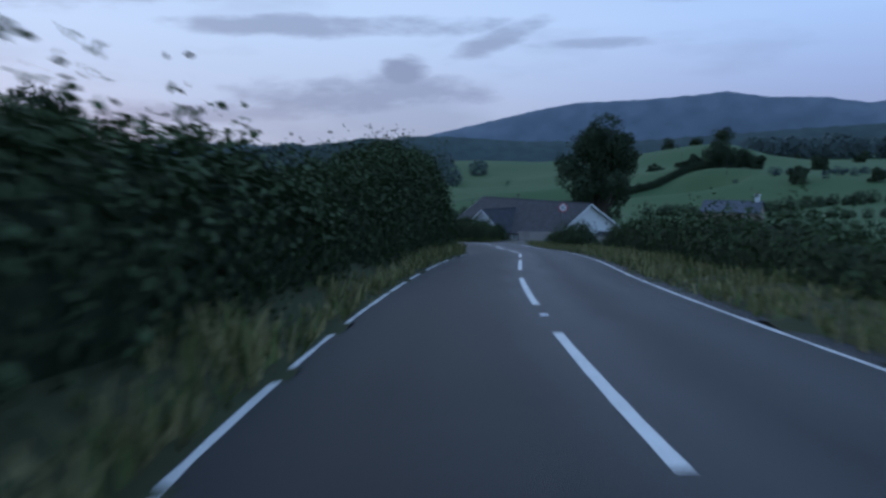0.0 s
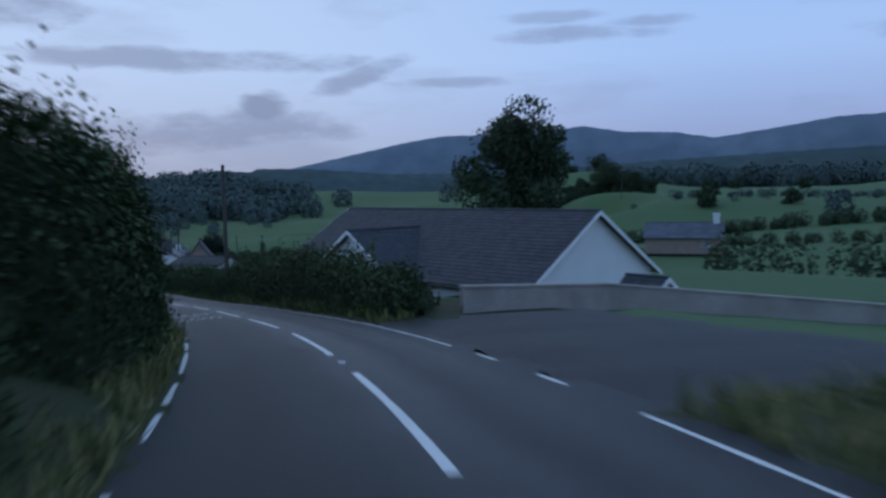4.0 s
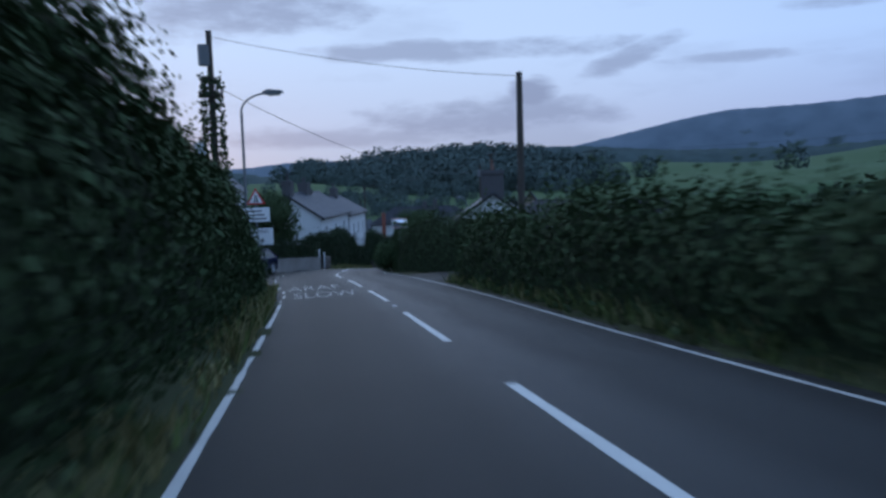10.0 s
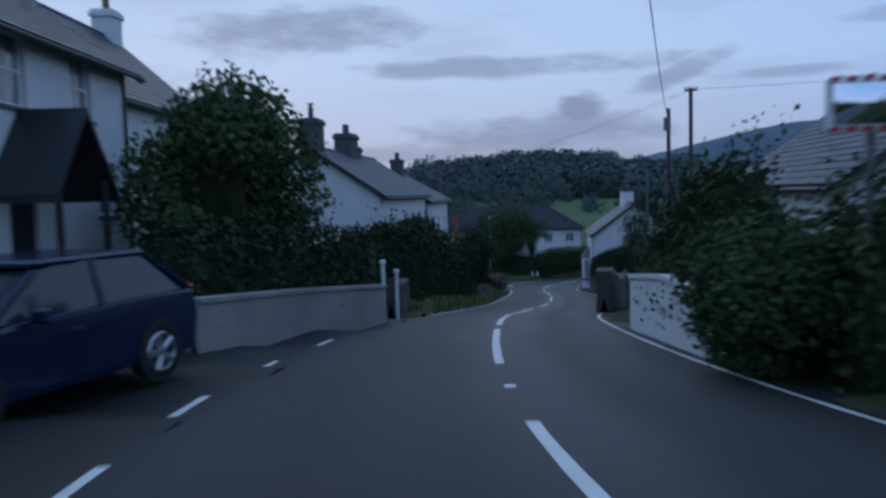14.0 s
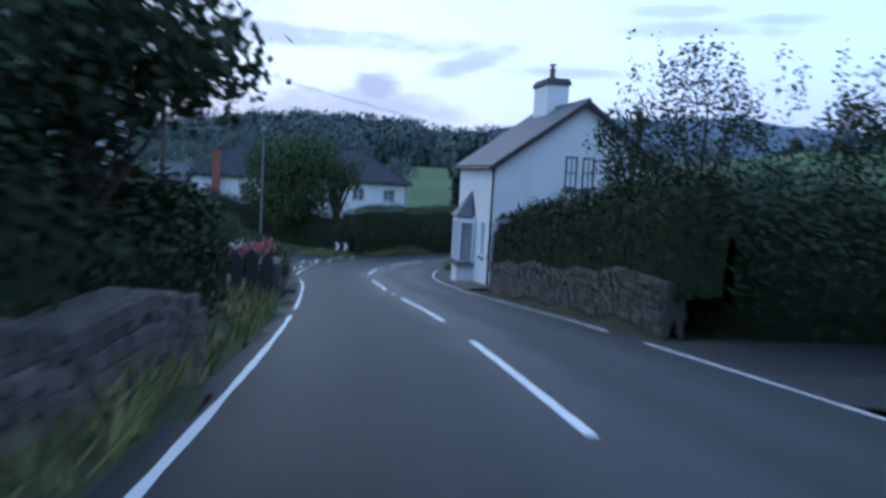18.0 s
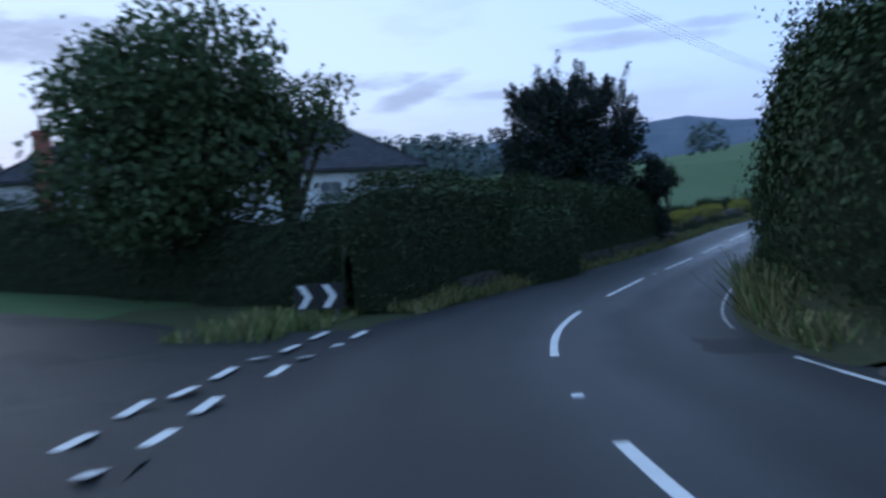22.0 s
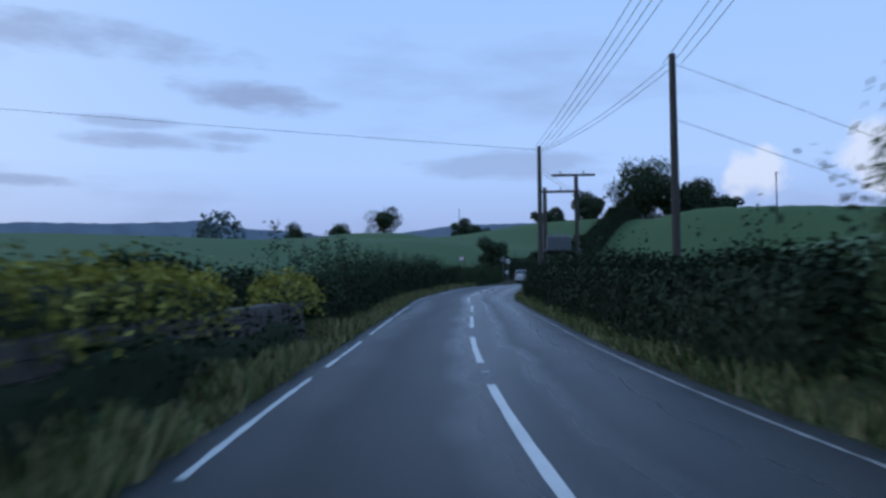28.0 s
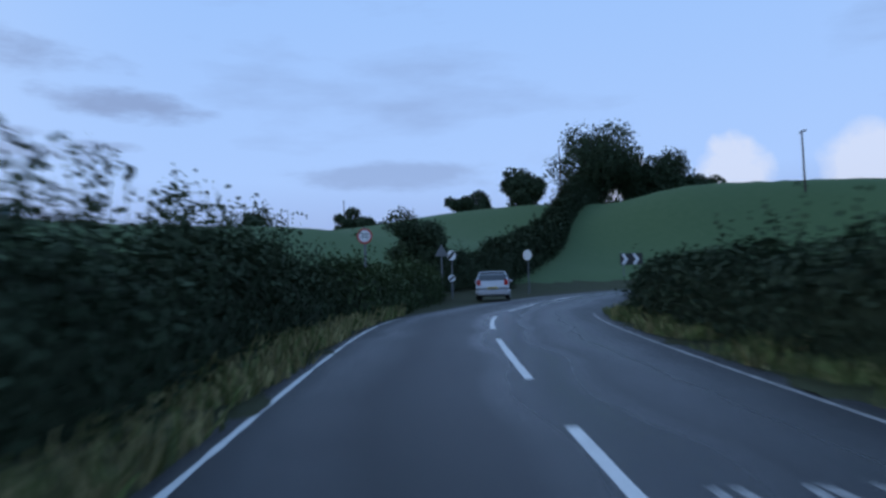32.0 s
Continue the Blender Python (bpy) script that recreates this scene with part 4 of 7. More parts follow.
# ---- hedges and verges along the road ----
for s0, s1, side, off, step, width, heights, density, leaf, mat, label, rough, sprigs, base, shape in (
        (-14, 16, -1, 1.9, 4, 1.9, [2.1, 2.3, 2.2, 2.3], 170, 0.085, LEAF, "overgrown dark green hedge with tall weeds on the verge", 0.4, 3.0, 0.0, 0.6),
        (14, 60, -1, 2.3, 4, 2.9, [2.4, 3.9, 4.6, 4.3, 4.2], 230, 0.072, LEAF, "tall unclipped hedge of mixed leaves on a bank", 0.55, 4, 0.0, 0.85),
        (59, 143, -1, 2.0, 4, 2.7, [4.2, 4.4, 4.0, 4.4, 4.2, 3.6, 2.6], 230, 0.072, LEAF, "tall unclipped hedge leaning over the edge", 0.55, 4, 0.0, 0.8),
        (-14, 44, 1, 3.2, 4, 2.0, [0.9, 0.9, 0.9, 1.2, 1.4, 1.2], 130, 0.085, LEAF, "low rough hedge beyond a wide grass verge", 0.7, 2.5, 0.0, 0.6),
        (44, 56, 1, 2.3, 3, 1.8, [1.3, 1.1, 0.7], 150, 0.085, LEAF, "low rough hedge ending at a drive", 0.6, 2.5, 0.0, 0.6),
        (71.5, 146.5, 1, 1.5, 4, 2.2, [1.2, 2.3, 2.3, 2.1, 1.9, 1.8, 2.0, 2.5], 165, 0.085, LEAF, "rough hedge of bramble and hawthorn", 0.6, 3.0, 0.0, 0.75),
        (163, 170.5, 1, 1.3, 2, 1.5, [2.2, 1.9, 1.6], 210, 0.075, LEAF, "garden shrubs hanging over a white wall", 0.5, 2.0, 0.5, 0.6),
        (168.5, 182.7, 1, 2.0, 2, 1.6, [2.0, 1.7, 1.5, 1.7], 190, 0.075, LEAF_MID, "garden shrubs spilling over a low wall", 0.6, 1.5, 0.3, 0.6),
        (176.5, 187, -1, 1.9, 2, 2.0, [2.2, 2.8, 2.6], 180, 0.08, LEAF_DARK, "dark garden shrubs above a mossy wall", 0.5, 2.0, 0.3, 0.6),
        (185.5, 203, -1, 1.8, 2, 1.9, [2.4, 2.1, 2.1, 2.0, 1.7], 200, 0.075, LEAF_DARK, "clipped dark hedge above a weedy bank", 0.25, 0.5, 0.2, 0.5),
        (200.5, 215.0, 1, 1.55, 2, 1.5, [2.3, 2.2, 2.0, 1.75], 240, 0.06, LEAF_DARK, "clipped privet hedge standing on a stone wall", 0.07, 0, 0.75, 0.45),
        (222.5, 229, 1, 1.9, 2, 2.0, [1.6, 2.6, 3.2], 180, 0.08, LEAF, "dark shrubs beyond the white house", 0.5, 2.0, 0.0, 0.6),
        (231, 285, 1, 2.4, 4, 3.2, [4.6, 4.9, 5.0, 4.8, 4.6, 4.5, 4.2], 230, 0.075, LEAF, "tall wild hedge above a grassy bank", 0.55, 4, 0.5, 0.75),
        (238.6, 270.6, -1, 1.5, 3, 1.8, [3.1, 3.2, 3.2, 3.1, 2.6], 360, 0.055, LEAF, "clipped green hedge above a low stone wall", 0.15, 0, 0.2, 0.5),
        # these last two: the stretch's dimmer look is put into a darker leaf colour
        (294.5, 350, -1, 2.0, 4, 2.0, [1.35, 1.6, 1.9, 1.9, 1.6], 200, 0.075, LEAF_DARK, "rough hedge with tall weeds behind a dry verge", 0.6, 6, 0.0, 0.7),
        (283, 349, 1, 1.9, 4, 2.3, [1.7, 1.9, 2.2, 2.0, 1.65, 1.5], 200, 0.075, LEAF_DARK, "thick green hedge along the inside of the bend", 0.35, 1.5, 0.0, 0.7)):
    hedge("hedge", along(s0, s1, side, off, step), width, heights, density, leaf, mat, label, rough, sprigs=sprigs, base=base, face=-side, shape=shape)
# garden hedges that leave the road's line
hedge("hedge", [(-55.0, 313.5), (-48.5, 321.5), (-43.0, 328.0), (-40.2, 332.0)], 2.0, [1.6, 1.7, 1.7, 1.6], 150, 0.09, LEAF, "rough hedge running behind the road signs", 0.5, sprigs=2.0, face=1, shape=0.7)
hedge("hedge", [(-40.0, 333.0), (-36.0, 335.6), (-32.5, 337.0), (-29.5, 338.0)], 2.2, [1.7, 2.0, 2.4, 2.2], 130, 0.10, LEAF_DARK, "dark hedge round the outside of the far bend", 0.5, sprigs=2.0, face=1, shape=0.7)
hedge("hedge", [(-31.0, 338.5), (-20.0, 348.0), (0.0, 366.0), (20.0, 381.0)], 3.2, [2.4, 2.8, 3.0, 3.4], 70, 0.16, LEAF_DARK, "dark field hedge climbing the slope to the skyline", 0.6, sprigs=1.0, face=1, shape=0.7)
hedge("hedge", [(-78.6, 184.6), (-75.5, 183.4), (-71.0, 182.4), (-66.5, 182.0)], 1.8, [2.6, 2.9, 2.8, 2.6], 190, 0.08, LEAF_DARK, "dark overgrown hedge closing the end of a drive", 0.4, sprigs=3.0, face=1, shape=0.6)
hedge("hedge", [(-54.6, 139.6), (-58.5, 141.0), (-62.2, 143.6), (-64.4, 147.2)], 1.9, [2.2, 3.0, 3.1, 2.3, 1.4], 230, 0.07, LEAF, "tall garden hedge growing round the corner of a drive", 0.5, sprigs=2.0, face=-1, shape=0.7)
hedge("hedge", [(-73.5, 143.2), (-73.8, 147.0), (-74.0, 150.4)], 1.3, [2.0, 2.0, 1.95], 300, 0.07, LEAF_DARK, "clipped dark hedge behind a low wall", 0.15, face=1, shape=0.45)
for s0, s1, side, w0, w1, n, hi, dry in ((-14, 143, -1, 0.2, 1.4, 230, 0.4, 0.55), (-14, 57, 1, 0.2, 3.0, 260, 0.3, 0.55), (71, 144, 1, 0.2, 1.2, 150, 0.4, 0.25),
                                        (174, 204, -1, 0.2, 1.1, 150, 0.4, 0.5), (232, 262, 1, 0.2, 1.9, 300, 0.75, 0.45), (262, 272, 1, 0.2, 1.7, 230, 0.42, 0.4), (239, 279, -1, 0.1, 0.9, 220, 0.35, 0.5),
                                        (271, 348, 1, 0.2, 1.7, 220, 0.38, 0.3), (279, 349, -1, 0.2, 1.5, 260, 0.42, 0.6)):
    verge("grass_verge", s0, s1, side, w0, w1, n, "rough verge of long grass, partly dry", hi, dry)
for s0, s1, side, rows, mat in ((-14, 143, -1, ((0.1, -0.08), (0.5, 0.12), (0.9, 0.3), (1.5, 0.6), (2.4, 0.9), (3.4, -0.3)), GRASS),
                                (231, 272, 1, ((0.05, -0.08), (0.5, 0.25), (1.2, 0.8), (2.2, 1.2), (4.0, 1.2), (5.5, -0.3)), GRASS),
                                (-14, 57, 1, ((0.1, -0.08), (1.0, 0.06), (2.4, 0.1), (3.8, -0.05)), GRASS),
                                (70.5, 144, 1, ((0.1, -0.08), (0.7, 0.12), (1.4, 0.3), (2.4, 0.5), (3.6, -0.2)), GRASS),
                                (174, 204, -1, ((0.1, -0.08), (0.7, 0.2), (1.3, 0.5), (2.0, -0.2)), GRASS),
                                (271, 348, 1, ((0.1, -0.08), (1.0, 0.12), (2.0, 0.35), (3.6, -0.2)), GRASS),
                                (239, 279, -1, ((0.05, -0.08), (0.5, 0.12), (1.0, 0.3), (1.6, -0.2)), GRASS),
                                (279, 348, -1, ((0.1, -0.08), (1.0, 0.1), (1.8, 0.3), (3.0, -0.2)), GRASS)):
    bank("grass_bank", s0, s1, side, rows, mat, "rough grassy bank at the foot of the hedge")

# ---- walls ----
def stone_wall(name, line, height, thick, label, loose=260, base=0.0, face=1, course=0.145, seed=3):
    """A rubble wall: mortar core with proud stones on both faces, and a rough coping."""
    r = np.random.default_rng(seed)
    p = np.asarray(line, float)
    d = np.concatenate([[0], np.cumsum(np.linalg.norm(np.diff(p, axis=0), axis=1))])
    ob = empty(name, Matrix(), label, "wall", kind="structure")
    at = lambda u: (np.interp(u, d, p[:, 0]), np.interp(u, d, p[:, 1]))
    u = np.linspace(0, d[-1], max(3, int(d[-1] / 1.0)))
    c = np.stack(at(u), 1)
    t = np.gradient(c, axis=0)
    t /= np.linalg.norm(t, axis=1)[:, None]
    n = np.stack([t[:, 1], -t[:, 0]], 1)
    g = ground_z(c[:, 0], c[:, 1]) + base
    rows = []
    for k, z in ((-1, -0.3), (-1, height), (1, height), (1, -0.3)):
        q = c + n * (k * (thick / 2 - 0.035))
        rows.append(np.stack([q[:, 0], q[:, 1], g + z], -1))
    core = np.stack(rows, 1)
    core = np.concatenate([core[:1].mean(1, keepdims=True).repeat(4, 1), core, core[-1:].mean(1, keepdims=True).repeat(4, 1)], 0)
    for f in sheet("mortar_core", core, MORTAR, ob).data.polygons:
        f.use_smooth = False
    shapes = []
    for i in range(6):
        bm = bmesh.new()
        box(bm, (-0.5, -0.5, -0.5), (0.5, 0.5, 0.5), bevel=0.12)
        for v in bm.verts:
            v.co += Vector(r.normal(size=3) * 0.04)
        me = bpy.data.meshes.new("stone")
        bm.to_mesh(me)
        bm.free()
        me.materials.append(STONE)
        shapes.append(me)
    made = 0
    rest = []
    for side in (face, -face):
        z = 0.02
        while z < height - 0.05:
            h = course * r.uniform(0.75, 1.25)
            x = r.uniform(0, 0.2)
            while x < d[-1] - 0.1:
                w = course * r.uniform(1.0, 2.7)
                a = at(min(x + w / 2, d[-1]))
                i = min(len(n) - 1, int((x + w / 2) / d[-1] * (len(n) - 1)))
                yaw = math.atan2(t[i, 1], t[i, 0])
                q = np.array(a) + n[i] * side * (thick / 2 - 0.05)
                place = (Matrix.Translation((q[0], q[1], np.interp(x + w / 2, u, g) + min(z + h / 2, height - h / 2))) @ Matrix.Rotation(yaw, 4, "Z")
                         @ Matrix.Diagonal((w * 0.96, 0.14 * r.uniform(0.8, 1.3), h * 0.93, 1)))
                kind_i = int(r.integers(0, 6))
                if made < loose:
                    st = new("stone", shapes[kind_i])
                    st.parent = ob
                    st.matrix_basis = place
                else:
                    rest.append(place)
                made += 1
                x += w
            z += h
    if rest:
        bm = bmesh.new()
        for place in rest:
            box(bm, (-0.5, -0.5, -0.5), (0.5, 0.5, 0.5), place)
        tagged(part("stones", bm, STONE, ob), kind="stuff")
    return ob


def plain_wall(name, line, height, thick, mat, label, cap=None, base=0.0):
    """A solid garden wall with a slightly wider coping."""
    p = np.asarray(line, float)
    ob = empty(name, Matrix(), label, "wall", kind="structure")
    t = np.gradient(p, axis=0)
    t /= np.linalg.norm(t, axis=1)[:, None]
    n = np.stack([t[:, 1], -t[:, 0]], 1)
    g = ground_z(p[:, 0], p[:, 1]) + base

    def band(nm, half, z0, z1, m):
        rows = []
        for k, z in ((-1, z0), (-1, z1), (1, z1), (1, z0)):
            q = p + n * (k * half)
            rows.append(np.stack([q[:, 0], q[:, 1], g + z], -1))
        grid = np.stack(rows, 1)
        grid = np.concatenate([grid[:1].mean(1, keepdims=True).repeat(4, 1), grid, grid[-1:].mean(1, keepdims=True).repeat(4, 1)], 0)
        o = sheet(nm, grid, m, ob)
        for f in o.data.polygons:
            f.use_smooth = False
    band("wall_body", thick / 2, -0.3, height, mat)
    band("coping", thick / 2 + 0.04, height - 0.002, height + 0.07, cap or mat)
    return ob


# ---- houses ----
def wall_panel(bm, width, height, holes, thick, gable=0.0, m=None):
    """A wall in the xz plane with openings cut through it, and a gable on top."""
    xs = sorted({0.0, width, *[q for h in holes for q in (h[0], h[2])]})
    zs = sorted({0.0, height, *[q for h in holes for q in (h[1], h[3])]})
    for xa, xb in zip(xs[:-1], xs[1:]):
        for za, zb in zip(zs[:-1], zs[1:]):
            cx, cz = (xa + xb) / 2, (za + zb) / 2
            if not any(h[0] < cx < h[2] and h[1] < cz < h[3] for h in holes):
                box(bm, (xa, 0, za), (xb, thick, zb), m)
    if gable:
        prism(bm, [(0, height), (width, height), (width / 2, height + gable)], thick, m)
    return bm


def window(parent, m, w, h, label="white sash window with dark panes", bars=1, rails=1, sill=True, frame_mat=None, curtain=False):
    """A window in its opening: frame, glazing bars, panes and sill; m places its lower left outer corner."""
    frame_mat = frame_mat or WHITE_PAINT
    win = new("window")
    win.parent, win.matrix_basis = parent, m
    tagged(win, label)
    bm = bmesh.new()
    f = 0.06
    for lo, hi in (((0, 0.10, 0), (f, 0.16, h)), ((w - f, 0.10, 0), (w, 0.16, h)), ((f, 0.10, 0), (w - f, 0.16, f)), ((f, 0.10, h - f), (w - f, 0.16, h))):
        box(bm, lo, hi)
    for i in range(1, bars + 1):
        x = w * i / (bars + 1)
        box(bm, (x - 0.018, 0.105, f), (x + 0.018, 0.15, h - f))
    for i in range(1, rails + 1):
        z = h * i / (rails + 1)
        box(bm, (f, 0.103, z - 0.02), (w - f, 0.152, z + 0.02))
    part("window_frame", bm, frame_mat, win)
    part("pane", box(bmesh.new(), (f * 0.8, 0.124, f * 0.8), (w - f * 0.8, 0.132, h - f * 0.8)), GLASS, win).visible_shadow = False
    if curtain:
        bm = bmesh.new()
        for k, x0 in ((0, f), (1, w * 0.66)):
            for i in range(5):
                xx = x0 + i * w * 0.055
                tube(bm, (xx, 0.24, 0.03), (xx, 0.24, h - 0.03), w * 0.035, w * 0.03, 6)
        part("curtain", bm, CURTAIN, win)
    if sill:
        part("sill", box(bmesh.new(), (-0.08, -0.07, -0.08), (w + 0.08, 0.12, -0.005), bevel=0.01), SLATE, win)
    return win


def roof_slope(parent, m, length, slope, mat, tile=0.28, course=0.26, seed=1, name="roof", thick=0.10, trim=0.0):
    """One pitch of a roof: a deck, and overlapping courses of single tiles; x along the eave, y up the slope; trim narrows it upwards at both ends."""
    r = np.random.default_rng(seed)
    bm = box(bmesh.new(), (0, 0, -thick), (length, slope, -0.012))
    for q in bm.verts:
        if q.co.y > slope / 2:
            q.co.x = min(max(q.co.x, trim * slope), length - trim * slope)
    deck = part(name, bm, BLACK_PAINT, parent)
    deck.matrix_basis = m
    v = []
    rows = int(slope / course)
    for j in range(rows + 1):
        y0 = j * course
        y1 = min(slope, y0 + course * 1.12)
        x = -tile * (0.5 if j % 2 else 0.0)
        while x < length:
            a, b = max(trim * y0, x + 0.004), min(length - trim * y0, x + tile - 0.004)
            if b - a > 0.02:
                k = r.normal() * 0.003
                v.append([(a, y0, 0.026 + k), (b, y0, 0.026 - k), (b, y1, 0.004), (a, y1, 0.004)])
                v.append([(a, y0, -0.004), (b, y0, -0.004), (b, y0, 0.026 - k), (a, y0, 0.026 + k)])
            x += tile
    t = quads("roof_tiles", v, mat, deck)
    tagged(t, kind="stuff")
    return deck


def chimney(parent, x, y, z0, z1, w, d, pots, mat, pot_mat=None, cowl=False, skirt=None):
    ch = new("chimney")
    ch.parent, ch.matrix_basis = parent, Matrix.Translation((x, y, 0))
    tagged(ch, "square chimney stack with a projecting cap and pots")
    part("chimney_shaft", box(bmesh.new(), (-w / 2, -d / 2, z0), (w / 2, d / 2, z1 - 0.28), bevel=0.02), mat, ch)
    bm = bmesh.new()
    box(bm, (-w / 2 - 0.07, -d / 2 - 0.07, z1 - 0.28), (w / 2 + 0.07, d / 2 + 0.07, z1 - 0.1), bevel=0.02)
    box(bm, (-w / 2 - 0.01, -d / 2 - 0.01, z1 - 0.1), (w / 2 + 0.01, d / 2 + 0.01, z1), bevel=0.02)
    part("chimney_cap", bm, skirt or mat, ch)
    for i in range(pots):
        px = (i - (pots - 1) / 2) * min(0.45, w / max(1, pots))
        bm = bmesh.new()
        tube(bm, (px, 0, z1 - 0.01), (px, 0, z1 + 0.42), 0.13, 0.105, 12)
        tube(bm, (px, 0, z1 + 0.40), (px, 0, z1 + 0.47), 0.135, 0.135, 12)
        if cowl:
            tube(bm, (px, 0, z1 + 0.47), (px, 0, z1 + 0.62), 0.06, 0.06, 8)
            tube(bm, (px, 0, z1 + 0.62), (px, 0, z1 + 0.68), 0.17, 0.12, 12)
        part("chimney_pot", bm, pot_mat or CLAY, ch, smooth=False)
    return ch


def house(name, near, u, length, depth, base, eave, ridge_z, label, walls, roof, openings=(), stacks=(), fascia=None, overhang=0.3, gable_over=0.25,
          tile=0.28, course=0.26, seed=1, group="", hip=0.0):
    """A pitched-roof house. near: its corner in plan; u: the way its front runs; it lies to the right of that way (depth). openings: (wall, x, z, w, h, kind)."""
    u = Vector((*u, 0)).normalized()
    v = Vector((u.y, -u.x, 0))
    m = Matrix.Translation((*near, base)) @ Matrix(((u.x, v.x, 0, 0), (u.y, v.y, 0, 0), (0, 0, 1, 0), (0, 0, 0, 1)))
    ob = empty(name, m, label, "house", group)
    he, hr = eave - base, ridge_z - base
    rise = hr - he
    gable_rise = 0.0 if hip else rise
    walls_at = {"front": (Matrix(), length, 0), "back": (Matrix.Translation((length, depth, 0)) @ Matrix.Rotation(math.pi, 4, "Z"), length, 0),
                "near": (Matrix.Translation((0, depth, 0)) @ Matrix.Rotation(-math.pi / 2, 4, "Z"), depth, gable_rise),
                "far": (Matrix.Translation((length, 0, 0)) @ Matrix.Rotation(math.pi / 2, 4, "Z"), depth, gable_rise)}
    for key, (wm, width, gable) in walls_at.items():
        holes = [(o[1], o[2], o[1] + o[3], o[2] + o[4]) for o in openings if o[0] == key]
        w0 = 0.0 if key in ("near", "far") else 0.302
        bm = wall_panel(bmesh.new(), width, he, [q for q in holes if q[3] <= he + 0.01], 0.3, gable)
        if w0:
            for q in bm.verts:
                q.co.x = min(max(q.co.x, w0), width - w0)
        bmesh.ops.remove_doubles(bm, verts=bm.verts[:], dist=0.0005)
        wall = part("wall", bm, walls, ob)
        wall.matrix_basis = wm
        for o in openings:
            if o[0] != key:
                continue
            kind = o[5]
            om = Matrix.Translation((o[1], 0, o[2]))
            if o[2] + o[4] > he + 0.01:
                om = Matrix.Translation((o[1], -0.115, o[2]))
            if kind.startswith("window"):
                window(wall, om, o[3], o[4], bars=1 if o[3] < 1.3 else 2, rails=1, curtain="curtain" in kind, frame_mat=BLACK_PAINT if "dark" in kind else None)
            elif kind == "door":
                d = part("door", box(bmesh.new(), (0, 0.08, 0), (o[3], 0.13, o[4]), bevel=0.008), BLACK_PAINT, wall, "dark painted plank door")
                d.matrix_basis = om
                part("door_handle", tube(bmesh.new(), (o[3] * 0.86, 0.03, 1.0), (o[3] * 0.86, 0.08, 1.0), 0.025, 0.025, 8), STEEL, d)
            elif kind == "garage":
                line = [(0.13, 0.0)]
                for i in range(int(o[4] / 0.25)):
                    line += [(0.105, i * 0.25 + 0.005), (0.08, i * 0.25 + 0.02), (0.08, i * 0.25 + 0.23), (0.105, i * 0.25 + 0.245)]
                line.append((0.13, o[4]))
                swap = Matrix(((0, 1, 0, 0), (1, 0, 0, 0), (0, 0, 1, 0), (0, 0, 0, 1)))
                d = part("door", prism(bmesh.new(), line, o[3], swap), BLACK_PAINT, wall, "dark slatted garage door")
                d.matrix_basis = om
            elif kind == "board":
                d = part("sign_board", box(bmesh.new(), (0, -0.04, 0), (o[3], -0.004, o[4])), BLACK_PAINT, wall, "dark name board")
                d.matrix_basis = Matrix.Translation((o[1], 0, o[2]))
    half = depth / 2
    slope_len = math.hypot(half + overhang, rise * (half + overhang) / half)
    ang = math.atan2(rise, half)
    drop = rise * overhang / half
    if hip:
        gable_over = overhang
    ln = length + 2 * gable_over
    m1 = Matrix.Translation((-gable_over, -overhang, he - drop + 0.14)) @ Matrix.Rotation(ang, 4, "X")
    m2 = Matrix.Translation((length + gable_over, depth + overhang, he - drop + 0.14)) @ Matrix.Rotation(math.pi, 4, "Z") @ Matrix.Rotation(ang, 4, "X")
    trim = (hip + overhang) / slope_len if hip else 0.0
    roof_slope(ob, m1, ln, slope_len, roof, tile, course, seed, trim=trim)
    roof_slope(ob, m2, ln, slope_len, roof, tile, course, seed + 1, trim=trim)
    if hip:
        run = math.hypot(hip + overhang, rise * (half + overhang) / half)
        tilt = math.atan2(rise * (half + overhang) / half, hip + overhang)
        for k, (x, y, turn) in enumerate(((-overhang, depth + overhang, -math.pi / 2), (length + overhang, -overhang, math.pi / 2))):
            end = Matrix.Translation((x, y, he - drop + 0.14)) @ Matrix.Rotation(turn, 4, "Z") @ Matrix.Rotation(tilt, 4, "X")
            roof_slope(ob, end, depth + 2 * overhang, run, roof, tile, course, seed + 2 + k, trim=(half + overhang) / run)
    bm = bmesh.new()
    for i in range(int((ln - 2 * hip - (2 * overhang if hip else 0)) / 0.45)):
        x = (hip if hip else -gable_over) + i * 0.45
        tube(bm, (x + 0.01, half, hr + 0.13), (x + 0.44, half, hr + 0.13), 0.10, 0.095, 8)
    part("ridge_tiles", bm, roof, ob)
    for x in () if hip else (-gable_over - 0.03, length + gable_over - 0.02):
        for sgn, y0 in ((1, -overhang), (-1, depth + overhang)):
            bm = bmesh.new()
            a, b = Vector((x, y0, he - drop + 0.05)), Vector((x, half, hr + 0.05))
            k = Vector((0, 0, 0.11))
            q = [bm.verts.new(c) for c in (a - k, b - k, b + k * 0.9, a + k * 0.9)]
            q2 = [bm.verts.new(c.co + Vector((0.05, 0, 0))) for c in q]
            bm.faces.new(q)
            bm.faces.new(q2[::-1])
            for i in range(4):
                bm.faces.new((q[i], q2[i], q2[(i + 1) % 4], q[(i + 1) % 4]))
            part("bargeboard", bm, fascia or BLACK_PAINT, ob)
    bm = bmesh.new()
    tube(bm, (-gable_over, -overhang - 0.05, he - drop + 0.04), (length + gable_over, -overhang - 0.05, he - drop + 0.04), 0.055, 0.055, 8)
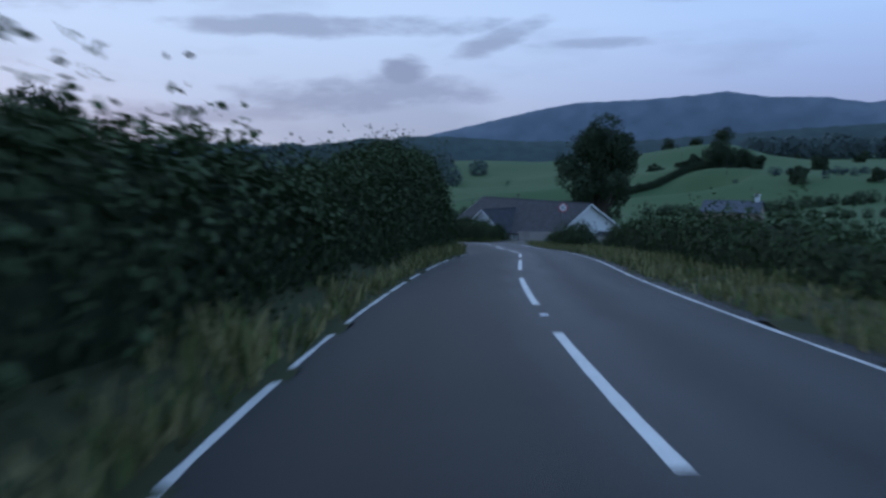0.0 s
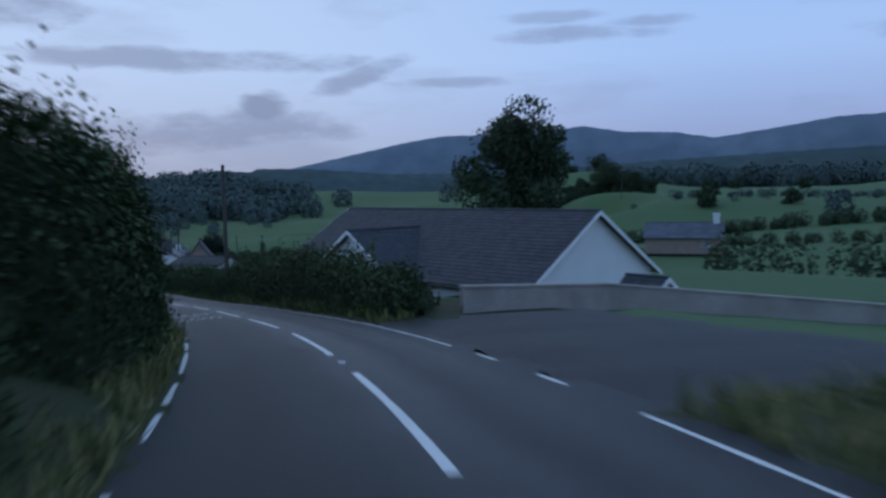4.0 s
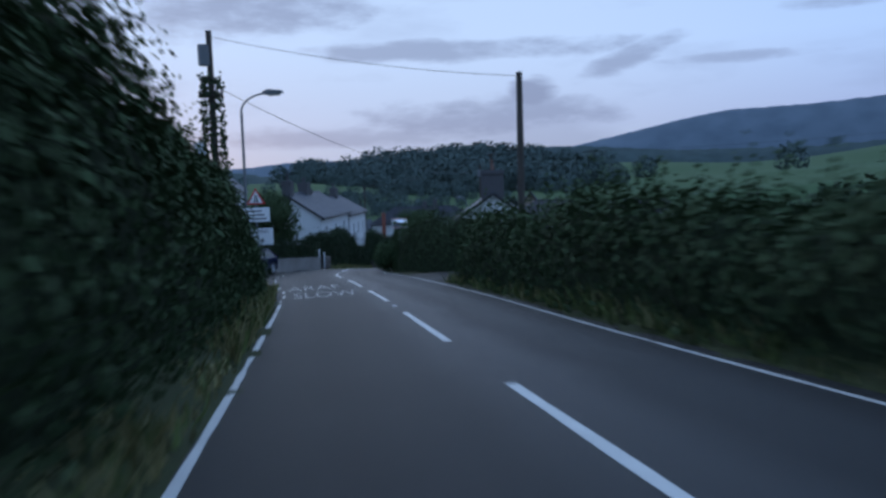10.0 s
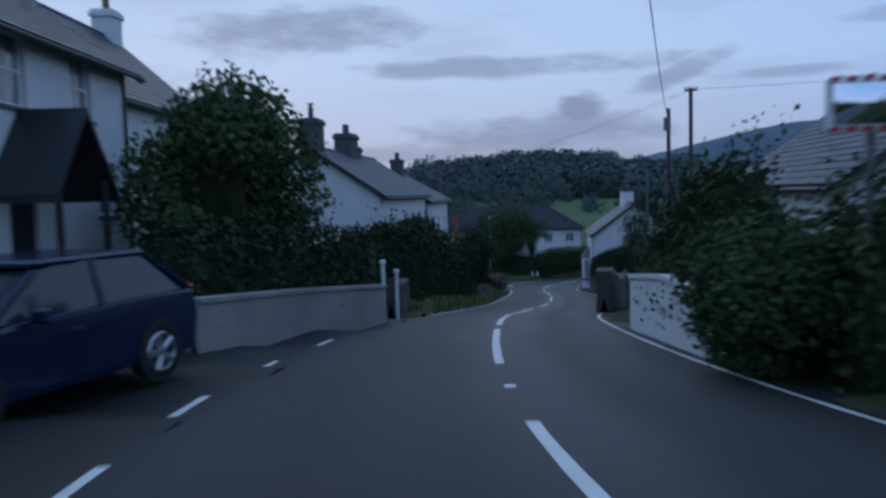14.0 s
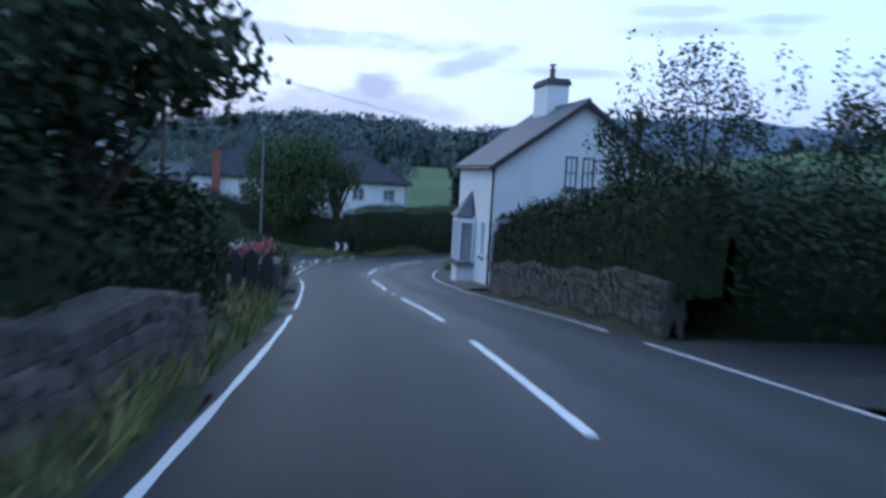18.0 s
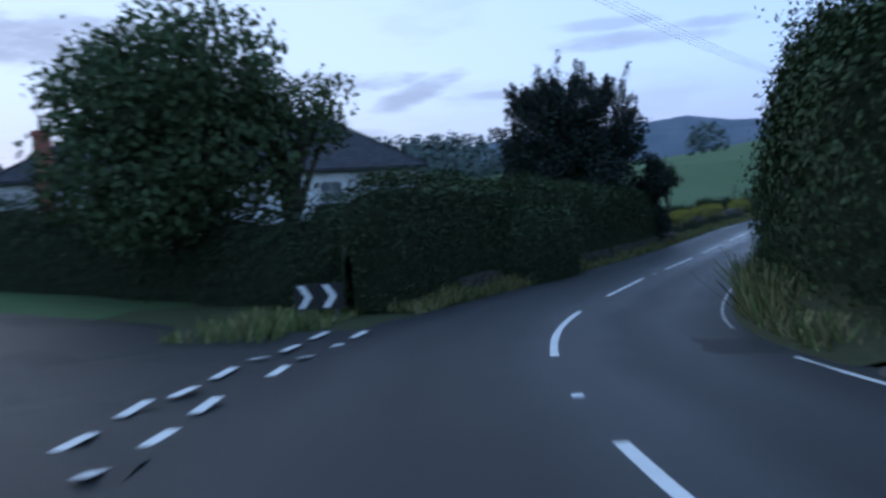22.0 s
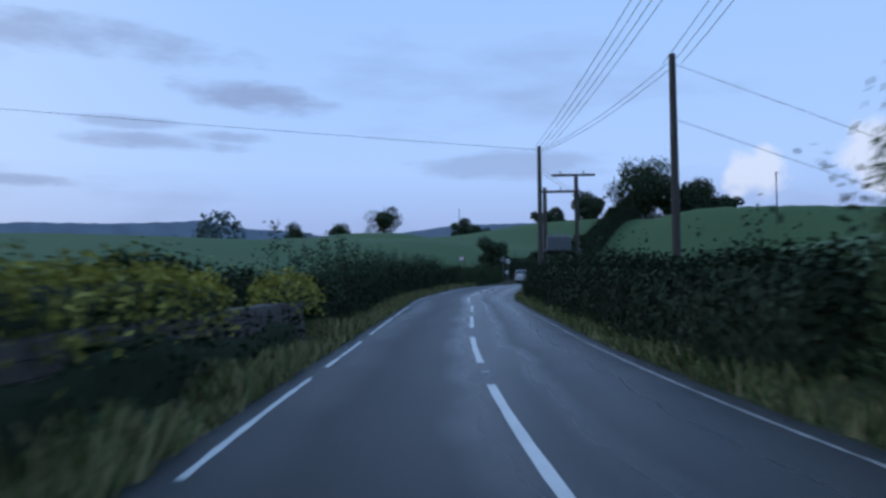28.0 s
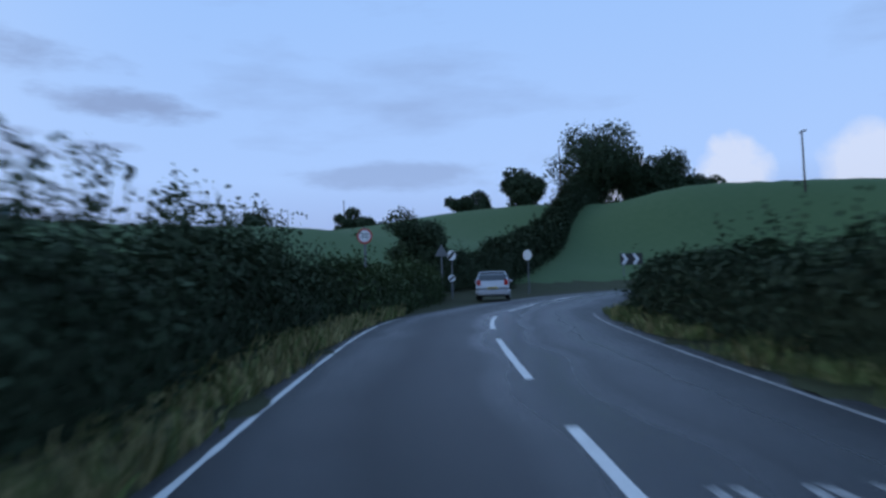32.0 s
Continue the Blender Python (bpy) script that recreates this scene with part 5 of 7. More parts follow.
    tube(bm, (0.15, -0.06, 0.05), (0.15, -0.06, he - 0.1), 0.04, 0.04, 8)
    tube(bm, (0.15, -0.06, he - 0.1), (0.15, -overhang - 0.05, he - drop + 0.04), 0.04, 0.04, 8)
    part("gutter", bm, BLACK_PAINT, ob)
    part("floor_slab", box(bmesh.new(), (0.31, 0.31, -0.4), (length - 0.31, depth - 0.31, 0.05)), DARK_ROOM, ob)
    for st in stacks:
        chimney(ob, *st)
    return ob


# ---- the bungalow below the road ----
bungalow = house("bungalow", (-8.97, 84.46), (-0.763, 0.646), 20.6, 10.4, -10.2, -8.1, -4.83, "white rendered bungalow with a broad dark tiled roof beside the drive", RENDER_WHITE, TILE,
                 openings=(("near", 2.2, 0.4, 1.7, 1.2, "window"), ("near", 6.4, 0.3, 2.0, 1.4, "window"), ("front", 3.0, 0.5, 1.4, 1.1, "window")), fascia=WHITE_PAINT, overhang=0.45, gable_over=0.4,
                 tile=0.30, course=0.30, seed=4)
house("bungalow_wing", (-21.71, 93.46), (0.646, 0.763), 6.6, 7.8, -10.2, -8.2, -5.79, "white gabled wing of the bungalow with a dark tiled roof", RENDER_WHITE, TILE,
      openings=(("near", 3.2, 0.6, 1.4, 1.1, "window"),), fascia=WHITE_PAINT, overhang=0.35, gable_over=0.35, tile=0.30, course=0.30, seed=6)
plain_wall("garden_wall", [(-11.0, 74.0), (-6.0, 77.6), (0.0, 80.0), (7.0, 81.0)], 0.8, 0.25, BLOCK, "low rendered wall along the bungalow's drive")
porch = house("porch", (-3.3, 86.9), (0.763, -0.646), 1.8, 2.6, -10.2, -8.7, -7.8, "small dark tiled porch roof before the bungalow's gable", RENDER_WHITE, TILE, fascia=WHITE_PAINT, overhang=0.25, seed=8)

# ---- the white cottage by the parking bay ----
cottage = house("cottage", (-79.2, 147.85), (0.5, -0.866), 8.45, 7.6, -15.0, -10.5, -7.75, "white rendered two-storey cottage with a grey slate roof", RENDER_WHITE, SLATE,
                openings=(("front", 6.4, 3.1, 0.95, 1.32, "window"), ("front", 4.35, 3.1, 0.9, 1.32, "window"), ("front", 1.75, 3.1, 0.9, 1.32, "window"),
                          ("front", 6.5, 1.05, 0.95, 1.2, "window"), ("front", 4.2, 0.05, 0.95, 2.0, "door"), ("front", 0.7, 1.05, 0.9, 1.2, "window"),
                          ("far", 1.05, 0.05, 1.6, 2.15, "garage"), ("far", 0.5, 0.55, 0.34, 1.25, "door"), ("far", 0.06, 1.43, 0.26, 0.2, "board")),
                stacks=((7.9, 3.8, 6.6, 8.75, 1.4, 1.0, 2, BRICK, BRICK), (0.1, 3.8, 6.2, 8.4, 1.15, 0.9, 2, BRICK, BRICK), (-0.9, 4.0, 5.6, 8.1, 0.6, 0.7, 0, RENDER_WHITE)), seed=11, overhang=0.35)
part("canopy", box(bmesh.new(), (8.47, 0.5, 2.5), (9.7, 7.4, 2.95), bevel=0.03), BLACK_PAINT, cottage, "dark flat canopy over the garage door")
part("canopy_roof", box(bmesh.new(), (8.47, 0.4, 2.954), (9.8, 7.5, 3.03), bevel=0.02), STEEL, cottage, "thin pale sheet on the canopy")
part("downpipe", tube(bmesh.new(), (8.3, -0.08, 0.0), (8.3, -0.08, 4.4), 0.045, 0.045, 8), BLACK_PAINT, cottage)
bm = bmesh.new()
for x in (3.8, 5.6):
    tube(bm, (x, -1.1, 0), (x, -1.1, 1.75), 0.07, 0.06, 8)
for k in (-1, 1):
    prism(bm, [(4.7, 3.05), (4.7, 2.9), (4.7 + k * 1.2, 1.35), (4.7 + k * 1.2, 1.5)][::k], 1.25, Matrix.Translation((0, -1.25, 0)))
part("porch_frame", bm, BLACK_PAINT, cottage, "steep dark timber porch over the door")
house("cottage_annex", (-84.65, 155.45), (0.5, -0.866), 9.25, 6.4, -15.0, -10.8, -7.95, "lower rear part of the white cottage under slates", RENDER_WHITE, SLATE,
      openings=(("front", 2.0, 2.6, 0.8, 1.1, "window"),), stacks=((0.45, 3.2, 5.8, 8.1, 0.8, 0.75, 1, RENDER_WHITE, CLAY),), seed=12)
terrace_a = house("terrace_cottage", (-87.3, 174.9), (0.39, -0.92), 13.2, 6.2, -18.6, -13.6, -11.55, "grey-white gabled cottage with stone chimneys on a slate roof", RENDER_WHITE, SLATE,
                  openings=(("front", 2.0, 3.0, 0.9, 1.1, "window"), ("front", 6.4, 3.0, 0.9, 1.1, "window"), ("front", 10.6, 3.0, 0.9, 1.1, "window"), ("front", 4.2, 0.1, 0.9, 2.0, "door")),
                  stacks=((12.7, 3.1, 6.4, 8.4, 1.25, 0.8, 1, BRICK, BRICK, True), (6.6, 3.1, 6.4, 8.2, 1.5, 0.9, 2, BRICK, BRICK), (5.3, 3.1, 6.4, 7.6, 0.9, 0.8, 0, BRICK, BRICK)), seed=14)
terrace_b = house("terrace_cottage", (-92.0, 185.7), (0.40, -0.917), 11.6, 6.0, -19.0, -14.0, -12.3, "white cottage with a lower slate roof ending the row", RENDER_WHITE, SLATE,
                  openings=(("front", 1.6, 2.8, 0.9, 1.1, "window"), ("front", 5.0, 2.8, 0.9, 1.1, "window"), ("front", 8.2, 2.8, 0.9, 1.1, "window")),
                  stacks=((4.2, 3.0, 6.0, 7.9, 1.0, 0.8, 2, BRICK, BRICK),), seed=17, group="cottages in the row")
house("roadside_cottage", (-63.95, 151.95), (-0.40, 0.917), 8.0, 6.0, -16.8, -13.6, -11.55, "low white cottage with a broad stone chimney on its gable", RENDER_WHITE, SLATE,
      openings=(("front", 5.8, 1.2, 0.9, 1.3, "window curtain"), ("front", 3.4, 1.2, 0.9, 1.3, "window")),
      stacks=((0.5, 3.0, 4.6, 6.9, 0.8, 1.5, 1, BRICK, CLAY, True),), seed=21)
house("garage", (-49.0, 142.4), (-0.98, 0.2), 7.2, 5.0, -15.0, -12.7, -11.9, "low white garage with a dark fascia beside the drive", RENDER_WHITE, TILE,
      openings=(("front", 0.8, 0.05, 2.6, 2.0, "garage"), ("front", 4.6, 0.9, 1.6, 0.9, "window")), seed=23)

# ---- the gatehouse ----
gatehouse = house("gatehouse", (-68.0, 176.96), (-0.94, -0.34), 4.9, 3.1, -19.5, -16.1, -14.05, "tan roughcast gatehouse with pale quoins and a dark roof", RENDER_TAN, TILE,
                  openings=(("far", 1.15, 1.6, 0.8, 1.7, "window curtain"), ("front", 0.9, 0.1, 1.0, 2.1, "door"), ("front", 2.2, 1.2, 0.9, 1.4, "window")),
                  stacks=((1.6, 1.55, 5.0, 6.7, 0.35, 0.35, 0, STEEL),), seed=31)
house("gatehouse_wing", (-66.0, 181.2), (0.34, -0.94), 4.6, 5.2, -19.5, -15.4, -12.0, "tall gabled wing of the gatehouse with a steep dark roof", RENDER_TAN, TILE,
      openings=(("far", 2.1, 1.2, 1.0, 1.5, "window"),), seed=33, overhang=0.4)
for cx, cy in ((4.75, -0.05), (4.75, 2.9)):
    for i in range(7):
        w = 0.42 if i % 2 else 0.28
        bm = box(bmesh.new(), (4.9 - w, cy - 0.0 if cy < 1 else 3.1 - 0.28, i * 0.48), (4.93, cy + 0.28 if cy < 1 else 3.13, i * 0.48 + 0.44), bevel=0.02)
        part("quoin", bm, WHITE_PAINT, gatehouse)
for z, w in ((1.45, 0.16), (1.95, 0.26), (2.45, 0.16), (2.95, 0.26)):
    for y0, y1 in ((1.13 - w, 1.13), (1.97, 1.97 + w)):
        part("window_quoin", box(bmesh.new(), (4.86, y0, z), (4.93, y1, z + 0.46), bevel=0.02), WHITE_PAINT, gatehouse)
    for x0, x1 in ((2.18 - w, 2.18), (3.12, 3.12 + w)):
        if z < 2.5:
            part("window_quoin", box(bmesh.new(), (x0, -0.03, z - 0.25), (x1, 0.04, z + 0.21), bevel=0.02), WHITE_PAINT, gatehouse)
part("finial", tube(tube(bmesh.new(), (5.1, 1.55, 5.4), (5.1, 1.55, 5.95), 0.07, 0.04, 8), (5.1, 1.55, 5.9), (5.1, 1.55, 6.08), 0.10, 0.03, 8), CLAY, gatehouse)
stone_wall("wall_gatehouse", [(-70.9, 158.6), (-71.6, 161.2), (-72.5, 164.2), (-73.4, 169.1)], 1.3, 0.45, "rough stone garden wall before the gatehouse", 290, seed=4, face=-1)
stone_wall("wall_gatehouse_far", [(-73.95, 171.4), (-74.6, 173.8), (-75.3, 176.3), (-74.2, 177.0)], 1.3, 0.45, "rough stone wall beside the gateway", 200, seed=5, face=-1)
for x, y in ((-73.5, 169.5), (-73.85, 171.0)):
    ob = part("gate_pier", tube(box(bmesh.new(), (-0.2, -0.2, -0.2), (0.2, 0.2, 1.45), bevel=0.05), (0, 0, 1.4), (0, 0, 1.62), 0.2, 0.08, 10), STONE)
    ob.matrix_basis = Matrix.Translation((x, y, gz(x, y)))
    tagged(ob, "stone gate pier with a rounded top", "gate pier", "gate piers of the gatehouse")
shrub("clipped_bush", -70.4, 169.7, 3.1, 1.6, LEAF_DARK, "rounded dark clipped bush before the gatehouse", count=8000, leaf=0.06, seed=3)

# ---- white house with the bay window ----
bay_house = house("bay_house", (-83.7, 194.9), (-0.40, 0.917), 7.1, 6.4, -22.2, -17.2, -14.85, "white rendered house with slate roof and roadside bay window", RENDER_WHITE, SLATE,
                  openings=(("near", 2.75, 4.3, 0.45, 1.15, "window dark"), ("near", 3.4, 4.3, 0.45, 1.15, "window dark"), ("front", 1.3, 1.5, 0.7, 1.3, "window curtain")),
                  stacks=((4.6, 3.2, 6.6, 8.7, 2.0, 0.9, 1, RENDER_WHITE, CLAY, True, BRICK),), seed=41, overhang=0.22)
out3 = [(3.05, 0.0), (3.35, -0.62), (4.65, -0.62), (4.95, 0.0)]


def bay_band(name, z0, z1, label):
    bm = bmesh.new()
    for (xa, ya), (xb, yb) in zip(out3[:-1], out3[1:]):
        bm.faces.new([bm.verts.new(c) for c in ((xa, ya, z0), (xb, yb, z0), (xb, yb, z1), (xa, ya, z1))])
    bmesh.ops.remove_doubles(bm, verts=bm.verts[:], dist=0.001)
    o = part(name, bm, RENDER_WHITE, bay_house, label)
    md = o.modifiers.new("thickness", "SOLIDIFY")
    md.thickness = 0.12
    return o


bay = bay_band("bay_wall", 0.0, 1.05, "white bay below its window")
bay_band("bay_head", 2.75, 2.95, "white band above the bay window")
bm = bmesh.new()
for (xa, ya), (xb, yb) in zip(out3[:-1], out3[1:]):
    a, b = Vector((xa, ya, 1.05)), Vector((xb, yb, 1.05))
    for f in (0.06, 0.5, 0.94) if (b - a).length > 1 else (0.1, 0.9):
        c = a.lerp(b, f)
        tube(bm, c, c + Vector((0, 0, 1.7)), 0.05, 0.05, 6)
    for z in (0.03, 1.66):
        tube(bm, a + Vector((0, 0, z)), b + Vector((0, 0, z)), 0.05, 0.05, 6)
part("bay_frame", bm, WHITE_PAINT, bay)
bm = bmesh.new()
for (xa, ya), (xb, yb) in zip(out3[:-1], out3[1:]):
    bm.faces.new([bm.verts.new(c) for c in ((xa, ya + 0.02, 1.08), (xb, yb + 0.02, 1.08), (xb, yb + 0.02, 2.72), (xa, ya + 0.02, 2.72))])
part("pane", bm, GLASS, bay).visible_shadow = False
bm = bmesh.new()
inset = [(3.17, -0.01), (3.42, -0.5), (4.58, -0.5), (4.83, -0.01)]
for (xa, ya), (xb, yb) in zip(inset[:-1], inset[1:]):
    n_f = 8
    for i in range(n_f):
        c = Vector((xa + (xb - xa) * (i + 0.5) / n_f, ya + (yb - ya) * (i + 0.5) / n_f, 1.08))
        tube(bm, c, c + Vector((0, 0, 1.64)), math.hypot(xb - xa, yb - ya) / n_f * 0.6, math.hypot(xb - xa, yb - ya) / n_f * 0.55, 6)
part("curtain", bm, CURTAIN, bay)
# dark panel laid over the solid wall in place of an unlit room
part("bay_back", box(bmesh.new(), (3.15, -0.02, 1.1), (4.85, -0.004, 2.7)), DARK_ROOM, bay)
bm = bmesh.new()
for (xa, ya), (xb, yb) in zip(out3[:-1], out3[1:]):
    k = Vector((0, -0.12, 0)) if ya == yb else Vector((0, 0, 0))
    bm.faces.new([bm.verts.new(c) for c in ((Vector((xa, ya - 0.14, 2.9))), Vector((xb, yb - 0.14, 2.9)), Vector((4.0, -0.05, 3.95)))])
rf = part("bay_roof", bm, SLATE, bay_house, "steep pointed slate roof of the bay")
md = rf.modifiers.new("thickness", "SOLIDIFY")
md.thickness = 0.08
part("bay_sill", prism(bmesh.new(), [(2.95, 0.98), (5.05, 0.98), (4.95, 1.12), (3.05, 1.12)], -0.78), SLATE, bay_house)

# ---- house behind the far hedge ----
far_house = house("farm_house", (-100.8, 239.6), (-0.87, -0.49), 20.2, 8.0, -22.8, -18.7, -15.9, "white house with a dark hipped roof half hidden behind a hedge", RENDER_WHITE, TILE,
                  openings=(("front", 1.2, 2.2, 1.2, 1.1, "window"), ("front", 4.2, 2.2, 1.2, 1.1, "window"), ("front", 8.0, 2.2, 1.2, 1.1, "window"), ("front", 14.5, 2.2, 1.4, 1.1, "window")),
                  stacks=((8.0, 3.6, 6.0, 8.3, 0.9, 0.8, 1, BRICK, BRICK), (10.0, 3.6, 6.0, 8.0, 0.75, 0.7, 1, BRICK, BRICK), (18.0, -0.5, 0.0, 6.2, 0.7, 0.7, 1, TERRACOTTA, BRICK, True)), seed=51, hip=4.2, overhang=0.4)
house("farm_annex", (-118.8, 229.5), (-0.87, -0.49), 2.6, 4.6, -22.8, -19.6, -18.1, "low white outbuilding with a pale slate roof", RENDER_WHITE, SLATE,
      openings=(("front", 0.8, 1.6, 1.0, 1.0, "window"),), seed=52)
# far homes and a barn in the fields
for nm, x, y, L, D, zb, hh, rr, u, lab, wm in (("far_farm_house", 64.0, 603, 24, 10, -14, 5.5, 4, (-1, 0.1), "white farmhouse far off among fields", RENDER_WHITE),
                                              ("far_barn", -171, 592, 15, 7, -3.4, 1.9, 0.9, (-1, 0.05), "long pale barn on the far hillside", STEEL),
                                              ("valley_house", 20.9, 174.5, 12, 7, -14.8, 2.6, 2.2, (-0.97, 0.24), "dark-roofed house below the fields with a pale gable", RENDER_TAN)):
    house(nm, (x, y), u, L, D, zb, zb + hh, zb + hh + rr, lab, wm, SLATE, tile=1.2, course=0.8, seed=60,
          openings=(("front", 2.0, 1.0, 1.2, 1.1, "window"),), stacks=((1.0, D / 2, hh + 1, hh + rr + 1.6, 1.0, 0.8, 1, RENDER_WHITE, CLAY),) if nm == "valley_house" else ())

# ---- garden walls by the cottages ----
plain_wall("wall_parking", [(-72.4, 143.6), (-72.9, 146.6), (-73.1, 149.6)], 0.72, 0.28, BLOCK, "pale rendered low wall stained at its foot")
for x, y in ((-73.3, 150.0), (-73.6, 151.0)):
    ob = part("gate_post", box(tube(bmesh.new(), (0, 0, 0), (0, 0, 1.25), 0.05, 0.05, 8), (-0.06, -0.06, 1.2), (0.06, 0.06, 1.3), bevel=0.02), WHITE_PAINT)
    ob.matrix_basis = Matrix.Translation((x, y, gz(x, y)))
    tagged(ob, "slim white gate post beside a garden wall", "gate post", "white gate posts")
stone_wall("wall_terrace", [(-74.2, 151.6), (-75.0, 153.0), (-75.7, 154.4)], 1.0, 0.4, "low mossy stone wall below garden shrubs", 280, seed=8)
plain_wall("wall_white_garden", [(-65.2, 145.9), (-66.2, 147.7), (-67.3, 149.7)], 0.85, 0.3, RENDER_WHITE, "low whitewashed garden wall under shrubs")
hedge("hedge", [(-64.7, 145.6), (-65.8, 147.9), (-66.9, 150.1)], 0.9, [0.75, 0.7, 0.65], 260, 0.065, LEAF, "garden shrubs trailing over a white wall", 0.6, sprigs=2.0, base=0.5, face=-1, shape=0.6)
shrub("garden_shrub", -64.5, 144.6, 1.7, 0.8, LEAF_MID, "loose shrub hiding the end of a white wall", count=4500, leaf=0.06, seed=61)
stone_wall("wall_hedge", along(201.2, 214.2, 1, 1.0, 2), 1.0, 0.45, "dark rubble wall under the clipped hedge", 300, seed=9, face=-1)
walk_s = np.arange(213.5, 231.0, 0.8)
walk_e = np.interp(walk_s, ROAD_S, ROAD_R)
walk_rows = []
for d, h in ((0.12, -0.15), (0.14, 0.03), (0.7, 0.06), (1.5, 0.08), (1.52, -0.2)):
    q = on_road(walk_s, walk_e + d)
    q[:, 2] += h
    walk_rows.append(q)
tagged(sheet("pavement_house", np.stack(walk_rows, 1), MORTAR), "narrow worn footway before the white house", "pavement", kind="structure")
stone_wall("wall_hedge_end", [(-81.7, 170.4), (-82.3, 172.3), (-82.9, 174.4)], 0.85, 0.4, "mossy stone wall under the end of a hedge", 160, seed=13)
stone_wall("wall_garden_corner", [(-91.6, 193.5), (-93.0, 196.4), (-94.3, 199.0), (-95.6, 200.4)], 0.75, 0.45, "rough stone garden wall at the junction's corner", 260, seed=14)
for i in range(6):
    f0, f1 = i / 6, (i + 0.96) / 6
    bm = bmesh.new()
    a, b = Vector((-87.75, 187.3, 0)), Vector((-90.2, 192.7, 0))
    p, q = a.lerp(b, f0), a.lerp(b, f1)
    side = Vector((-0.91, -0.41, 0)) * 0.34
    zp, zq = gz(p.x, p.y), gz(q.x, q.y)
    k_ = [(p.x, p.y, zp), (q.x, q.y, zq), (q.x + side.x, q.y + side.y, zq), (p.x + side.x, p.y + side.y, zp)]
    low = [bm.verts.new((x, y, z - 0.3)) for x, y, z in k_]
    top = [bm.verts.new((x, y, z + 0.07)) for x, y, z in k_]
    bm.faces.new(top)
    for e in range(4):
        bm.faces.new((low[e], low[(e + 1) % 4], top[(e + 1) % 4], top[e]))
    bmesh.ops.recalc_face_normals(bm, faces=bm.faces[:])
    bmesh.ops.bevel(bm, geom=[e for e in bm.edges if min(v.co.z for v in e.verts) > min(zp, zq)], offset=0.02, segments=2, affect="EDGES")
    tagged(part("kerb_stone", bm, MORTAR), "pale worn kerb stone at the drive's mouth", "kerb", "kerb stones by the drive")
stone_wall("wall_flower", [(-86.9, 184.0), (-88.3, 187.0), (-89.5, 189.8)], 0.95, 0.45, "stone retaining wall below flower beds", 260, seed=10)
stone_wall("wall_left_bank", along(242.5, 270.6, -1, 0.8, 4), 0.55, 0.35, "low overgrown stone wall at the hedge's foot", 300, seed=11)
stone_wall("wall_golden", along(270.8, 294.6, -1, 1.35, 3), 1.0, 0.45, "mossy stone wall topped by golden shrubs", 300, seed=12)
for s0, s1 in ((270.9, 278.6), (278.9, 288.1), (289.6, 295.1)):
    hedge("golden_shrubs", along(s0, s1, -1, 1.55, 2.5), 0.85, [0.5, 0.6, 0.52], 420, 0.06, LEAF_YELLOW, "golden yellow privet along the top of a stone wall", rough=0.4, base=0.9, category="shrub", group="golden shrubs on the wall")
hedge("hedge", along(266.0, 296.0, -1, 3.1, 3.0), 1.6, [1.5, 1.5, 1.5, 1.6, 1.6], 190, 0.075, LEAF_DARK, "dark hedge rising behind golden shrubs", 0.5, face=1, shape=0.6)
hedge("ivy", along(271.2, 293.5, -1, 1.12, 2.5), 0.35, [0.9, 0.6, 0.95, 0.8, 0.5, 0.9], 60, 0.07, LEAF_DARK, "dark ivy and weeds growing over a stone wall", rough=0.9, sprigs=1.0, category="ivy", group="")

# ---- gate, fence and flowers on the left ----
def board_fence(x0, y0, x1, y1, z, n):
    ob = empty("timber_fence", Matrix(), "dark pointed timber gate boards by the wall", "fence")
    for i in range(n):
        f = i / (n - 1)
        x, y = x0 + (x1 - x0) * f, y0 + (y1 - y0) * f
        h = 0.95 + 0.1 * (i % 2)
        bm = prism(bmesh.new(), [(-0.13, -0.1), (0.13, -0.1), (0.13, h - 0.12), (0, h), (-0.13, h - 0.12)], 0.04)
        p = part("board", bm, BLACK_PAINT, ob)
        p.matrix_basis = Matrix.Translation((x, y, z)) @ Matrix.Rotation(math.atan2(y1 - y0, x1 - x0), 4, "Z")
    return ob


board_fence(-86.75, 183.65, -87.7, 183.25, gz(-87.3, 183.2), 4)
for i, (x, y, h, r_, m_) in enumerate(((-96.4, 198.0, 2.35, 0.95, LEAF_MID), (-97.9, 197.4, 2.45, 0.6, LEAF_MID), (-96.5, 196.5, 2.0, 0.5, LEAF_MID), (-95.1, 197.5, 1.65, 1.15, LEAF_DARK), (-94.8, 198.6, 1.35, 0.75, LEAF_DARK),
                                   (-94.9, 199.9, 1.0, 0.38, LEAF_MID), (-97.8, 195.7, 2.1, 0.9, LEAF_DARK), (-93.6, 195.4, 1.3, 0.9, LEAF_DARK), (-94.9, 192.6, 1.1, 1.1, LEAF_DARK), (-93.2, 189.8, 0.9, 0.9, LEAF_MID),
                                   (-96.6, 200.2, 1.7, 0.7, LEAF_DARK), (-91.7, 193.4, 0.85, 0.55, LEAF_DARK))):
    shrub("garden_shrub", x, y, h, r_, m_, "rounded clipped garden shrub above the stone wall", count=int(2200 + 2200 * r_), leaf=0.055, seed=20 + i, group="clipped shrubs by the junction")
shrub("garden_bush", -99.2, 198.2, 3.5, 1.7, LEAF_DARK, "large loose bush standing behind clipped shrubs", count=6000, leaf=0.09, seed=41)
